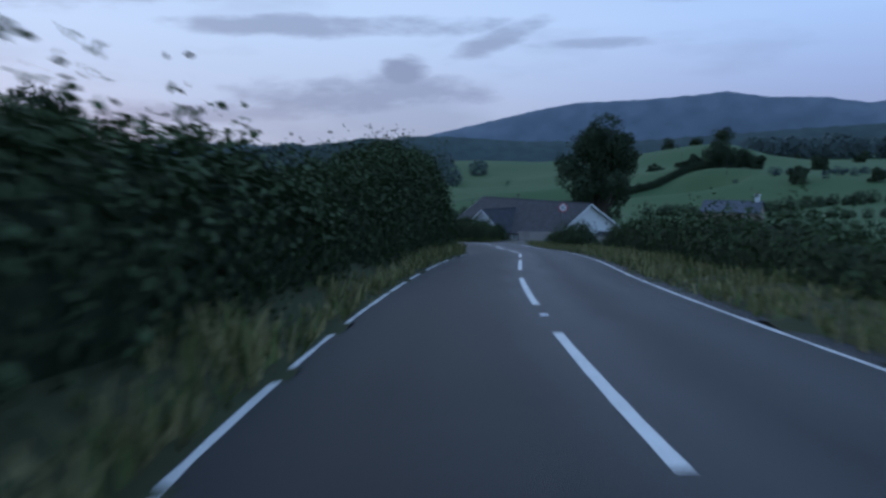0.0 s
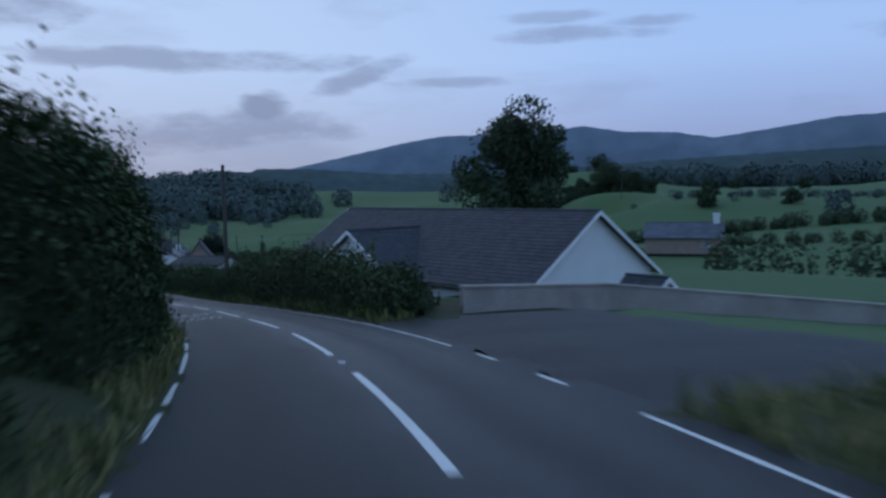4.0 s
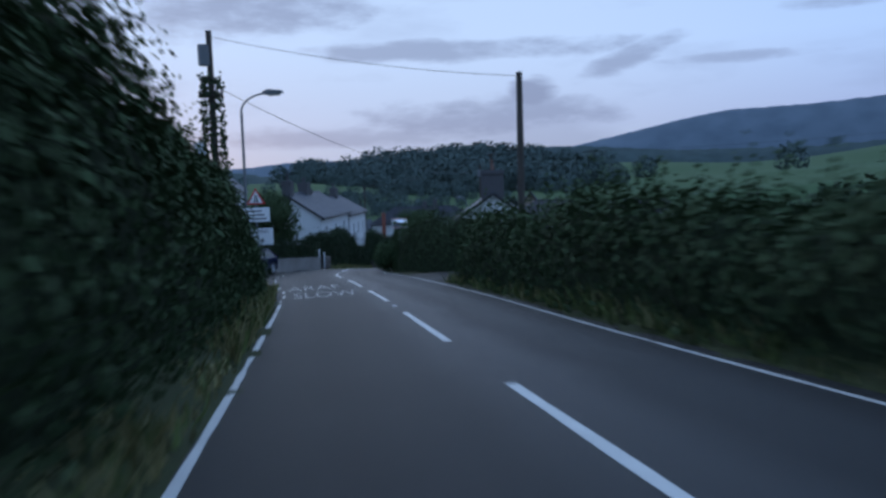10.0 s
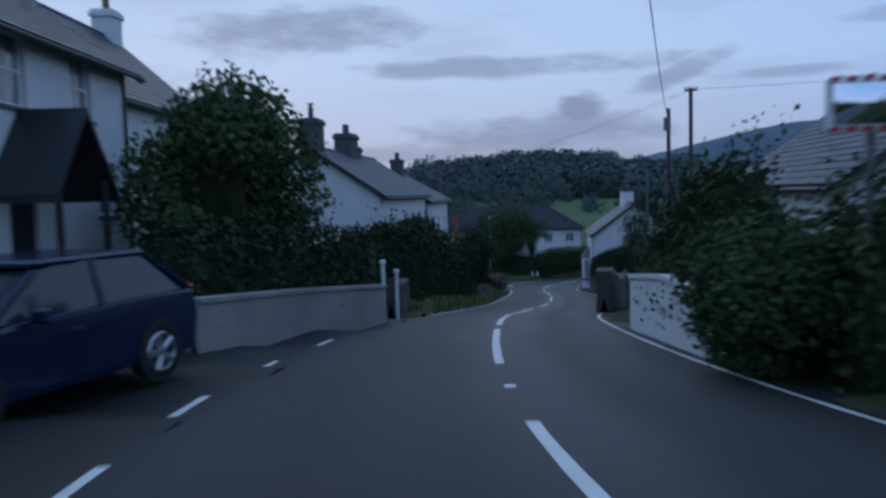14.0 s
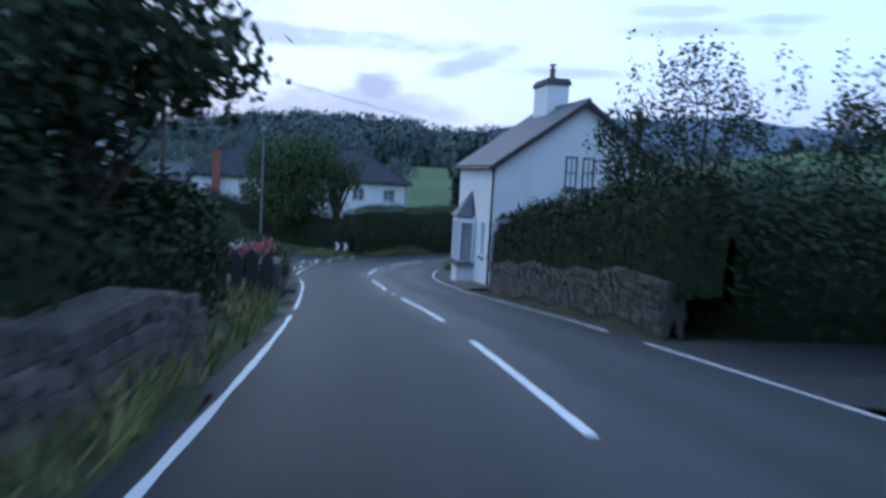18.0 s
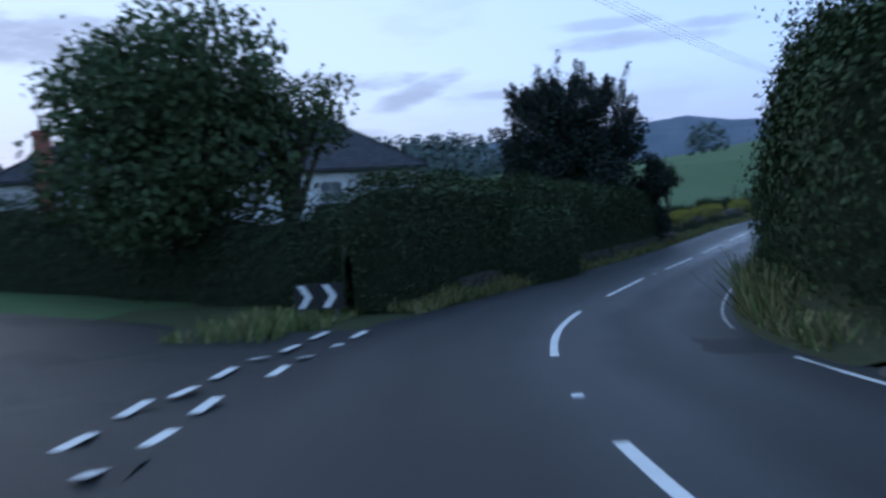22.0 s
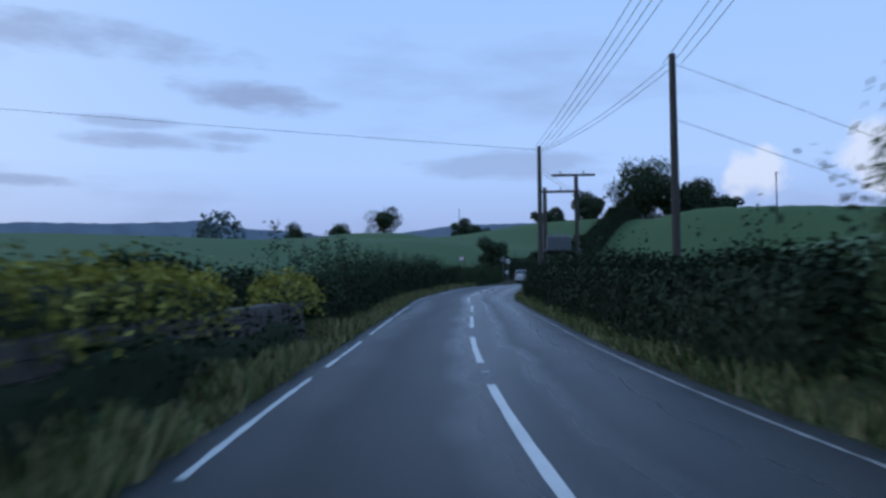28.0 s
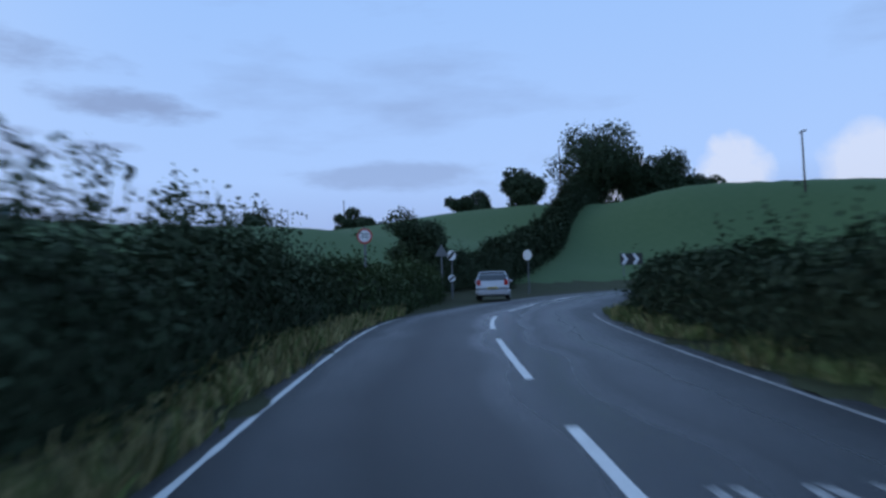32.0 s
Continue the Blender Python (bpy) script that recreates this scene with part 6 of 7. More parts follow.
hedge("wall_plants", [(-87.3, 184.4), (-88.6, 187.2), (-89.6, 189.4)], 0.9, [0.32, 0.34, 0.3], 300, 0.05, LEAF_DARK, "dark trailing plants over a stone wall", rough=0.5, base=0.62, category="plants", group="")
for x, y, m_, n_ in ((-88.0, 185.2, PINK, 260), (-88.3, 185.9, PINK, 420), (-88.7, 186.8, PINK, 420), (-89.0, 187.5, PINK, 460), (-89.3, 188.2, PINK, 520), (-89.5, 188.8, PINK, 520), (-89.75, 189.3, PALE, 260), (-89.2, 187.0, PALE, 160), (-88.5, 185.3, PALE, 120)):
    z = gz(x, y) + 0.93
    r = np.random.default_rng(int(abs(x) * 10))
    p = np.array([x, y, z + 0.12]) + r.normal(size=(n_, 3)) * np.array([0.17, 0.26, 0.08])
    ob = empty("flower_bed", Matrix(), "pink and white flowers along the top of the wall", "flowers", "flowers on the wall", "stuff")
    quads("petals", leaves(p, 0.05, 0.15), m_, ob)
    g = np.array([x, y, z - 0.02]) + r.normal(size=(700, 3)) * np.array([0.25, 0.36, 0.12])
    quads("flower_leaves", leaves(g, 0.06, 0.2), LEAF_MID, ob)
hedge("hedge", [(-97.5, 218.6), (-103, 219.5), (-112, 220.5), (-124, 221)], 2.0, [2.5, 2.8, 3.0, 2.6], 210, 0.075, LEAF_DARK, "dark hedge across the side road's mouth", rough=0.4)
hedge("hedge", [(-99.5, 218.0), (-97.0, 219.8), (-94.3, 224.0), (-92.6, 228)], 1.8, [3.1, 2.7, 2.7], 240, 0.07, LEAF, "green hedge on the outside of the bend", rough=0.3)
verge("grass_verge", 219.5, 224.5, -1, 0.35, 1.5, 260, "short rough grass below the garden wall", 0.14, 0.1)
verge("grass_verge", 235, 243, -1, 1.2, 3.4, 300, "rough verge of long grass at the sharp bend", 0.3, 0.2)

# ---- tall flowering weeds in the hedge ----
for s0, s1, n_ in ((292, 312, 52), (312, 340, 90)):
    r = np.random.default_rng(int(s0))
    line_ = np.array([tuple(q) for q in along(s0, s1, -1, 1.6, 1.0)])
    stems, bits = bmesh.new(), []
    for q in range(n_):
        c_ = line_[int(r.integers(0, len(line_)))] + r.normal(size=2) * 0.35
        h_ = r.uniform(1.8, 3.0)
        z_ = gz(c_[0], c_[1])
        tip = np.array([c_[0] + r.normal() * 0.1, c_[1] + r.normal() * 0.1, z_ + h_])
        foot = np.array([c_[0], c_[1], z_])
        tube(stems, Vector(foot), Vector(tip), 0.012, 0.006, 5)
        f_ = r.uniform(0.5, 1.0, 46)[:, None]
        bits.append(foot + (tip - foot) * f_ + r.normal(size=(46, 3)) * np.array([0.07, 0.07, 0.03]))
    ob = empty("tall_weeds", Matrix(), "tall dark seeding weeds standing above the hedge", "weeds", "tall weeds", "stuff")
    part("stems", stems, LEAF_DARK, ob)
    quads("seed_heads", leaves(np.concatenate(bits), 0.06, 0.2), LEAF_DARK, ob)

# ---- single trees ----
tree("broadleaf_tree", -11.2, 157.5, 28, 8.4, LEAF_DARK, "large rounded broadleaf tree behind the bungalow", leaf=0.34, count=26000, low=0.06, lobes=44, seed=2, lobe=(0.18, 0.34), gap=0.12)
tree("field_edge_tree", -24.8, 29.0, 7.0, 3.2, LEAF_DARK, "dark rounded tree behind the roadside hedge", leaf=0.15, count=9000, low=0.1, lobes=16, seed=3)
tree("yew_tree", -92.9, 240.7, 9.4, 4.2, LEAF_YEW, "dark spreading yew with ragged tips above the hedge", leaf=0.13, count=42000, low=0.04, lobes=64, seed=5, lobe=(0.18, 0.31), core=0.48)
yew = bpy.data.objects["yew_tree"]
r = np.random.default_rng(77)
tips, ways = [], []
for k in range(80):
    d = r.normal(size=3)
    d[2] = abs(d[2]) * 0.9 + 0.15
    d /= np.linalg.norm(d)
    foot = np.array([0, 0, 4.9]) + d * np.array([3.7, 3.7, 4.2]) * r.uniform(0.8, 1.0)
    way = d * 0.6 + np.array([0, 0, 0.75]) + r.normal(size=3) * 0.15
    span = r.uniform(0.6, 1.4)
    f = r.random(240)[:, None] ** 1.3
    tips.append(foot + way * span * f + r.normal(size=(240, 3)) * 0.30 * (1.03 - f))
    ways.append(np.repeat([way], 240, 0))
tagged(quads("sprays", leaves(np.concatenate(tips), 0.10, 0.2, np.concatenate(ways)), LEAF_YEW, yew, "ragged pointed sprays at the crown's edge"), kind="stuff")
tree("cypress", -88.5, 243.0, 6.4, 0.85, LEAF_YEW, "narrow dark cypress beside the yew", leaf=0.10, count=8000, low=-0.1, lobes=30, seed=6, lobe=(0.45, 0.65), trunk=0.02)
tree("sapling", -87.4, 247.2, 6.4, 1.0, LEAF_DARK, "thin leaning sapling with sparse leaves", leaf=0.12, count=1500, low=0.3, lobes=9, seed=7, trunk=0.018)
tree("garden_tree", -103.0, 219.0, 8.6, 4.1, LEAF, "broad green garden tree behind the junction", leaf=0.14, count=20000, low=0.12, lobes=24, seed=9)
tree("garden_tree", -100.5, 221.0, 8.0, 1.8, LEAF, "slim feathery garden tree behind the junction", leaf=0.11, count=5000, low=0.42, lobes=16, seed=10, gap=0.35)
tree("laurel_tree", -76.0, 147.4, 6.0, 1.9, LEAF, "bushy green tree beside the white cottage", leaf=0.10, count=12000, low=0.03, lobes=20, seed=12)
tree("laurel_tree", -77.2, 149.7, 5.6, 1.9, LEAF, "bushy green tree beside the white cottage", leaf=0.10, count=12000, low=0.03, lobes=18, seed=13)
tree("small_tree", -80.4, 160.2, 4.0, 1.7, LEAF_DARK, "low spreading garden tree by the terrace", leaf=0.10, count=5000, low=0.4, lobes=14, seed=14)
tree("roadside_tree", -80.9, 163.4, 4.3, 1.7, LEAF_DARK, "dark roadside tree overhanging the hedge", leaf=0.09, count=12000, low=0.1, lobes=22, seed=15, trunk=0.025, group="dark roadside trees")
tree("roadside_tree", -83.2, 173.2, 4.3, 1.4, LEAF_DARK, "open dark tree with sky showing between its twigs", leaf=0.07, count=9000, low=0.4, lobes=24, seed=16, gap=0.55, trunk=0.022, group="dark roadside trees")
tree("ivy_tree", -63.4, 128.6, 6.3, 1.5, LEAF, "young roadside tree half covering a sign", leaf=0.08, count=9000, low=0.02, lobes=14, seed=18)
for x, y, h, r_, k_ in ((-78.9, 190.0, 6.3, 1.5, 19), (-77.2, 188.6, 7.2, 1.8, 21), (-74.6, 187.0, 6.4, 1.7, 24)):
    t_ = tree("hedgerow_tree", x, y, h, r_, LEAF_DARK, "loose feathery tree behind the clipped hedge", leaf=0.075, count=4200, low=0.12, lobes=26, seed=k_, gap=0.55, trunk=0.016, lobe=(0.18, 0.34), group="feathery trees behind the hedge")
    r = np.random.default_rng(k_)
    shoots = []
    for q in range(26):
        foot = np.array([*r.normal(size=2) * r_ * 0.45, h * r.uniform(0.5, 0.85)])
        f = r.random(30)[:, None]
        shoots.append(foot + np.array([*r.normal(size=2) * 0.12, 1.0]) * r.uniform(0.8, 1.7) * f + r.normal(size=(30, 3)) * 0.05)
    tagged(quads("shoots", leaves(np.concatenate(shoots), 0.07, 0.2), LEAF_DARK, t_), kind="stuff")
tree("round_bush_tree", -37.9, 336.6, 5.0, 2.9, LEAF_DARK, "loose hedgerow tree behind the road signs", leaf=0.12, count=12000, low=0.05, lobes=30, seed=22, lobe=(0.2, 0.36))
for x, y, h, r_, n_, s_, lab in ((23.0, 381.5, 15.0, 8.0, 46, 23, "tall dark tree on the skyline above the field"), (31.0, 378.6, 11.0, 7.0, 34, 24, "spreading dark bush tree on the skyline"),
                                 (38.0, 376.0, 7.0, 5.5, 26, 28, "spreading dark bush tree on the skyline"), (11.5, 386.5, 7.6, 3.8, 26, 25, "flat-topped dark pine on the skyline above the field"),
                                 (6.0, 394.0, 3.6, 4.5, 20, 27, "low dark tree on the skyline above the field"), (-6.0, 408.0, 4.0, 6.0, 20, 32, "low rounded tree on the skyline"),
                                 (68.0, 398.0, 8.0, 4.6, 22, 26, "lone rounded tree on the skyline")):
    tree("hilltop_tree", x, y, h, r_, LEAF_DARK, lab, leaf=0.28, count=n_ * 380, low=-0.18 if r_ < h else -0.6, lobes=n_, seed=s_, group="trees on the skyline", lobe=(0.2, 0.36), trunk=0.03)
for i, (x, y, h) in enumerate(((34, 579, 15), (-2, 600, 11), (17, 592, 8), (91, 640, 7), (120, 560, 8), (60, 610, 6), (150, 520, 8), (95, 600, 7), (46, 300, 6), (70, 296, 5))):
    tree("field_tree", x, y, h, h * 0.72, LEAF_DARK, "small rounded tree on the far field edge", leaf=0.5, count=2200, low=-0.2, lobes=10, seed=40 + i, group="trees on the far field edge")


def wood(name, x0, y0, x1, y1, n, h, label, seed, mat=WOODS, wide=6.0):
    """A belt of far trees, massed as clumps of leaves."""
    r = np.random.default_rng(seed)
    n_leaf = 380 if h > 5 else 240
    pts, ways = [], []
    for i in range(n):
        f = (i + r.random()) / n
        x, y = x0 + (x1 - x0) * f + r.normal() * wide, y0 + (y1 - y0) * f + r.normal() * wide
        z = gz(x, y)
        hh = h * r.uniform(0.6, 1.25)
        d = r.normal(size=(n_leaf, 3))
        d /= np.linalg.norm(d, axis=1)[:, None]
        ways.append(d)
        pts.append(np.array([x, y, z + hh * 0.38]) + d * np.array([hh * 0.56, hh * 0.56, hh * 0.60]) * (0.8 + 0.3 * r.random((n_leaf, 1))))
    ob = empty(name, Matrix(), label, "trees", "belts of far trees", "stuff")
    quads("crown_leaves", leaves(np.concatenate(pts), h * 0.10, 0.3, np.concatenate(ways) * 2.5), mat, ob)
    return ob


wood("tree_belt", 40, 318, 140, 325, 75, 2.4, "low hedgerow across the valley fields", 1)
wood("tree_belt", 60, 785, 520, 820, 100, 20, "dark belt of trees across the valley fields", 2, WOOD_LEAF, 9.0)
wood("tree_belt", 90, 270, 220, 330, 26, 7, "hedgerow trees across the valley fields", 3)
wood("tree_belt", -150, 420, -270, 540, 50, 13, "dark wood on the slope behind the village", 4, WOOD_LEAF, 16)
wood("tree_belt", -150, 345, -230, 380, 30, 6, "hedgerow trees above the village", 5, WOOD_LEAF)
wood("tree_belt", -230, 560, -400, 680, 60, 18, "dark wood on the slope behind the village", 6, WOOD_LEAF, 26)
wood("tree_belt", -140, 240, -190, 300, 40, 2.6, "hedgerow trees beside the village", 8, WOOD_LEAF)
wood("tree_belt", 20, 200, 130, 185, 85, 2.2, "low hedgerow across the valley", 9, LEAF_DARK, 1.5)
wood("tree_belt", -5, 262, 110, 250, 90, 3.4, "low hedgerow across the valley", 10, LEAF_DARK, 1.5)
wood("tree_belt", -45, 175, -20, 240, 24, 6, "trees behind the roadside cottage", 11, LEAF_DARK, 3)
wood("tree_belt", -58, 195, -45, 262, 30, 5, "trees behind the hedge", 12, LEAF_DARK, 3)
wood("tree_belt", 5, 120, 60, 118, 26, 3.0, "rough hedgerow below the bungalow", 13, LEAF_DARK, 2.0)
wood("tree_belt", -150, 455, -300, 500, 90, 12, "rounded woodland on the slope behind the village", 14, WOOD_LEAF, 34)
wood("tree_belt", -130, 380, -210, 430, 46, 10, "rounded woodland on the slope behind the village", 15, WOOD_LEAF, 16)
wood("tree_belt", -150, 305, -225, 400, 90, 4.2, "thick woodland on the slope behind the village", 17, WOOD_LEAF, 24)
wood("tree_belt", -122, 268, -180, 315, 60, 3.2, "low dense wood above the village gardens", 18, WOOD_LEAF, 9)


# ---- poles, lamps, wires ----
def pole(x, y, top, label, r=0.13, arms=(), cap=None, base=None):
    """A wooden pole with cross-arms and insulators."""
    z = gz(x, y) if base is None else base
    ob = empty("utility_pole", Matrix.Translation((x, y, z)), label, "pole", "utility poles")
    h = top - z
    part("shaft", tube(tube(bmesh.new(), (0, 0, -0.3), (0, 0, h * 0.5), r * 1.15, r, 12), (0, 0, h * 0.5), (0, 0, h), r, r * 0.82, 12), WOOD, ob, smooth=False)
    for dz, length, yaw in arms:
        m = Matrix.Translation((0, 0, h - dz)) @ Matrix.Rotation(radians(yaw), 4, "Z")
        a = part("cross_arm", box(bmesh.new(), (-length / 2, -0.05 - r, -0.06), (length / 2, 0.05 - r, 0.06), bevel=0.01), WOOD, ob)
        a.matrix_basis = m
        for k in (-0.46, -0.2, 0.2, 0.46):
            i = part("insulator", tube(tube(bmesh.new(), (k * length, -r, 0.06), (k * length, -r, 0.16), 0.03, 0.045, 8), (k * length, -r, 0.16), (k * length, -r, 0.2), 0.06, 0.04, 8), GREY_STEEL, a)
    if cap:
        part("transformer", tube(bmesh.new(), (0.0, -0.32, h - 1.3), (0.0, -0.32, h - 0.55), 0.2, 0.2, 14), GREY_STEEL, ob, "grey drum fixed near the top")
    for k in (0.45, 0.55):
        part("step_bolt", tube(bmesh.new(), (-0.2, 0, h * k), (0.2, 0, h * k), 0.012, 0.012, 6), STEEL, ob)
    return ob


def wire(a, b, sag, n=1, gap=0.3, r=0.011):
    a, b = Vector(a), Vector(b)
    side = Vector((b.y - a.y, a.x - b.x, 0)).normalized()
    for i in range(n):
        o = side * (i - (n - 1) / 2) * gap
        up = Vector((0, 0, 1))
        rows = []
        for u in np.linspace(0, 1, 17):
            p = a.lerp(b, u) + o - up * (sag * 4 * u * (1 - u))
            rows.append([p + side * (r * math.cos(k * math.pi / 2.5)) + up * (r * math.sin(k * math.pi / 2.5)) for k in range(6)])
        tagged(sheet("overhead_wire", np.array(rows), WIRE), "thin dark overhead wire hung between poles", "wire", "overhead wires")


def street_lamp(x, y, top, yaw, reach=1.3, label="grey steel street lamp with a curved arm"):
    z = gz(x, y)
    h = top - z
    ob = empty("street_lamp", Matrix.Translation((x, y, z)) @ Matrix.Rotation(radians(yaw), 4, "Z"), label, "street lamp", "street lamps")
    bm = bmesh.new()
    tube(bm, (0, 0, -0.2), (0, 0, 1.3), 0.085, 0.085, 12)
    tube(bm, (0, 0, 1.3), (0, 0, h - 0.6), 0.06, 0.045, 12)
    part("column", bm, GREY_STEEL, ob)
    bm = bmesh.new()
    prev = Vector((0, 0, h - 0.6))
    for u in np.linspace(0.1, 1, 8):
        p = Vector((reach * (1 - math.cos(u * math.pi / 2)) * 0.75, 0, h - 0.6 + 0.6 * math.sin(u * math.pi / 2)))
        tube(bm, prev, p, 0.035, 0.035, 8)
        prev = p
    part("arm", bm, GREY_STEEL, ob)
    head = part("lamp_head", prism(bmesh.new(), [(prev.x - 0.1, h - 0.04), (prev.x + 0.62, h - 0.02), (prev.x + 0.58, h + 0.08), (prev.x + 0.1, h + 0.13), (prev.x - 0.1, h + 0.06)], 0.24,
                                    Matrix.Translation((0, -0.12, 0))), GREY_STEEL, ob)
    part("lens", box(bmesh.new(), (prev.x + 0.08, -0.09, h - 0.09), (prev.x + 0.52, 0.09, h - 0.035), bevel=0.02), LENS, head)
    return ob


pole(-28.7, 97.1, -1.6, "tall plain wooden pole rising from the hedge", base=-10.9)
pole(-61.7, 127.7, -4.7, "wooden pole wrapped in ivy with a cross-arm and drum", cap=True, arms=((2.4, 0.9, 30),))
pole(-51.1, 131.8, -6.66, "tall plain wooden pole behind the hedge")
street_lamp(-59.9, 127.2, -7.2, 15)
pole(-74.3, 180.9, -9.0, "wooden pole with a grey drum near its top", cap=True)
pole(-73.1, 181.2, -7.9, "tall wooden pole carrying several wires", arms=((0.15, 0.7, 20),))
street_lamp(-74.9, 178.5, -12.4, 160)
pole(-103.2, 203.4, -11.2, "tall wooden pole with stay wires and insulators", arms=((0.4, 0.8, -50), (0.9, 0.8, -50), (1.5, 0.6, -50)))
pole(-112.9, 217.3, -13.7, "plain wooden pole beyond the garden")
street_lamp(-96.8, 202.3, -16.0, -62, 0.5, "slim grey street lamp at the junction")
pole(-80.9, 245.1, -14.7, "wooden pole wrapped in ivy with a lamp on an arm", arms=((0.25, 0.35, 0), (0.55, 0.35, 0), (0.85, 0.35, 0)))
pole(-67.2, 268.7, -14.9, "tall wooden pole with several stays beside the road")
pole(-61.8, 285.8, -14.4, "tall wooden pole with wires at its top")
pole(-82.7, 232.1, -14.0, "plain wooden pole behind the tall hedge")
for nm, x, y, t_ in (("far", 24.2, 347.6, -1.4), ("far", 6.1, 440.2, 1.0), ("far", 30.0, 560.0, 10.0), ("far", 15.2, 382.0, 2.4)):
    pole(x, y, t_, "slim pole far off on the field", arms=((0.2, 1.6, 60),) if x == 24.2 else (), r=0.11)
# two poles joined by cross-beams with a transformer between
hframe = empty("transformer_frame", Matrix.Translation((-55.8, 293.0, gz(-55.8, 293.0))) @ Matrix.Rotation(radians(-28), 4, "Z"), "twin wooden poles joined by beams carrying a grey transformer", "transformer")
hh0 = -14.5 - gz(-54.4, 292.9)
for k in (-1, 1):
    part("post", tube(bmesh.new(), (k * 1.05, 0, -0.3), (k * 1.05, 0, hh0 + (0.0 if k > 0 else -0.9)), 0.16, 0.13, 12), WOOD, hframe)
for z, w in ((hh0 - 0.1, 1.7), (hh0 - 1.2, 1.3), (hh0 - 5.3, 1.35)):
    b = part("beam", box(bmesh.new(), (-w if z < hh0 - 0.5 else -0.6, -0.2, z - 0.08), (w + (0.6 if z > hh0 - 0.5 else 0), -0.08, z + 0.08), bevel=0.01), WOOD, hframe)
    for x in (-w * 0.8, 0, w * 0.9):
        part("insulator", tube(bmesh.new(), (x, -0.14, z + 0.08), (x, -0.14, z + 0.28), 0.05, 0.05, 8), GREY_STEEL, b)
tf = part("transformer_tank", box(bmesh.new(), (-0.8, -0.75, hh0 - 4.5), (0.8, 0.2, hh0 - 3.5), bevel=0.05), SIGN_GREY, hframe, "grey steel transformer tank")
tf.matrix_basis = Matrix.Translation((-0.2, 0, -0.7))
for x in (-0.45, 0, 0.45):
    part("bushing", tube(bmesh.new(), (x, -0.3, hh0 - 3.5), (x, -0.3, hh0 - 3.1), 0.07, 0.04, 8), GREY_STEEL, tf)
for i in range(7):
    part("cooling_fin", box(bmesh.new(), (-0.7 + i * 0.22, -0.86, hh0 - 4.4), (-0.66 + i * 0.22, -0.74, hh0 - 3.65)), SIGN_GREY, tf)
# lamp arm and ivy on the pole at the tall hedge
bm = tube(bmesh.new(), (-80.9, 245.1, -17.0), (-81.9, 244.9, -16.95), 0.03, 0.03, 8)
prism(bm, [(-82.4, -17.03), (-81.8, -17.03), (-81.85, -16.88), (-82.2, -16.86)], 0.22, Matrix.Translation((0, 244.8, 0)))
tagged(part("wall_lamp", bm, GREY_STEEL), "small street lamp on a bracket fixed to an ivy-covered pole", "street lamp", "street lamps")


def ivy(x, y, z0, z1, r0, label, n=2500, seed=1):
    r = np.random.default_rng(seed)
    z = z0 + (z1 - z0) * r.random(n) ** 1.3
    f = (z - z0) / (z1 - z0)
    a = r.uniform(0, 6.3, n)
    k = (r0 * (1 - 0.55 * f)) * (0.75 + 0.35 * np.abs(noise2(a, z, 0.8, seed))) + 0.12
    ob = empty("ivy", Matrix(), label, "ivy", "ivy on poles", "stuff")
    quads("foliage", leaves(np.stack([x + np.cos(a) * k, y + np.sin(a) * k, z], 1), 0.11, 0.2), LEAF_DARK, ob)


for x, y, z0, z1, r0, k_ in ((-78.3, 143.7, -15.0, -12.6, 0.75, 7), (-75.9, 140.6, -15.0, -12.7, 0.35, 8)):
    ivy(x, y, z0, z1, r0, "dark creeper climbing the white cottage's front", 2200, k_)
ivy(-80.9, 245.1, -23.5, -16.8, 0.75, "dark ivy climbing a wooden pole", 3500, 2)
ivy(-61.7, 127.7, -13.6, -6.3, 0.5, "dark ivy climbing a wooden pole", 2600, 3)
ivy(-103.2, 203.4, -22.4, -19.5, 0.4, "dark ivy climbing a wooden pole", 900, 4)
wire((-61.7, 127.7, -4.9), (-51.1, 131.8, -6.8), 0.25)
wire((-62.1, 127.5, -6.4), (-74.3, 180.9, -9.6), 1.5, 1, 0.10, 0.015)
wire((-73.1, 181.2, -8.0), (-103.2, 203.4, -11.4), 0.6, 2, 0.4, 0.007)
wire((-73.1, 181.2, -8.0), (-30.0, 186.0, -7.0), 0.5)
wire((-103.2, 203.4, -11.6), (-80.9, 245.1, -15.1), 0.9, 4, 0.22, 0.006)
wire((-103.2, 203.4, -11.4), (-112.9, 217.3, -13.8), 0.3, 2, 0.3)
wire((-103.2, 203.4, -11.4), (-125.0, 190.0, -12.0), 0.5, 2, 0.5)
wire((-103.2, 203.4, -11.8), (-96.5, 197.0, -22.0), 0.0)
wire((-103.2, 203.4, -11.8), (-98.5, 195.5, -22.0), 0.0)
wire((-80.9, 245.1, -15.1), (-67.2, 268.7, -15.2), 0.5, 3, 0.3)
wire((-67.2, 268.7, -15.2), (-61.8, 285.8, -14.7), 0.3, 2, 0.3)
wire((-67.2, 268.7, -15.2), (-55.0, 260.0, -22.0), 0.0)
wire((-67.2, 268.7, -17.0), (-57.0, 262.0, -22.0), 0.0)
wire((-61.8, 285.8, -14.6), (-200.0, 300.0, -9.0), 1.0)
wire((-61.8, 285.8, -14.6), (-80.9, 245.1, -15.3), 0.6, 4, 0.25)
wire((-80.9, 245.1, -15.2), (-82.7, 232.1, -14.3), 0.2, 2, 0.25)
wire((-61.8, 285.8, -15.6), (-54.4, 292.9, -15.7), 0.2, 2, 0.3)


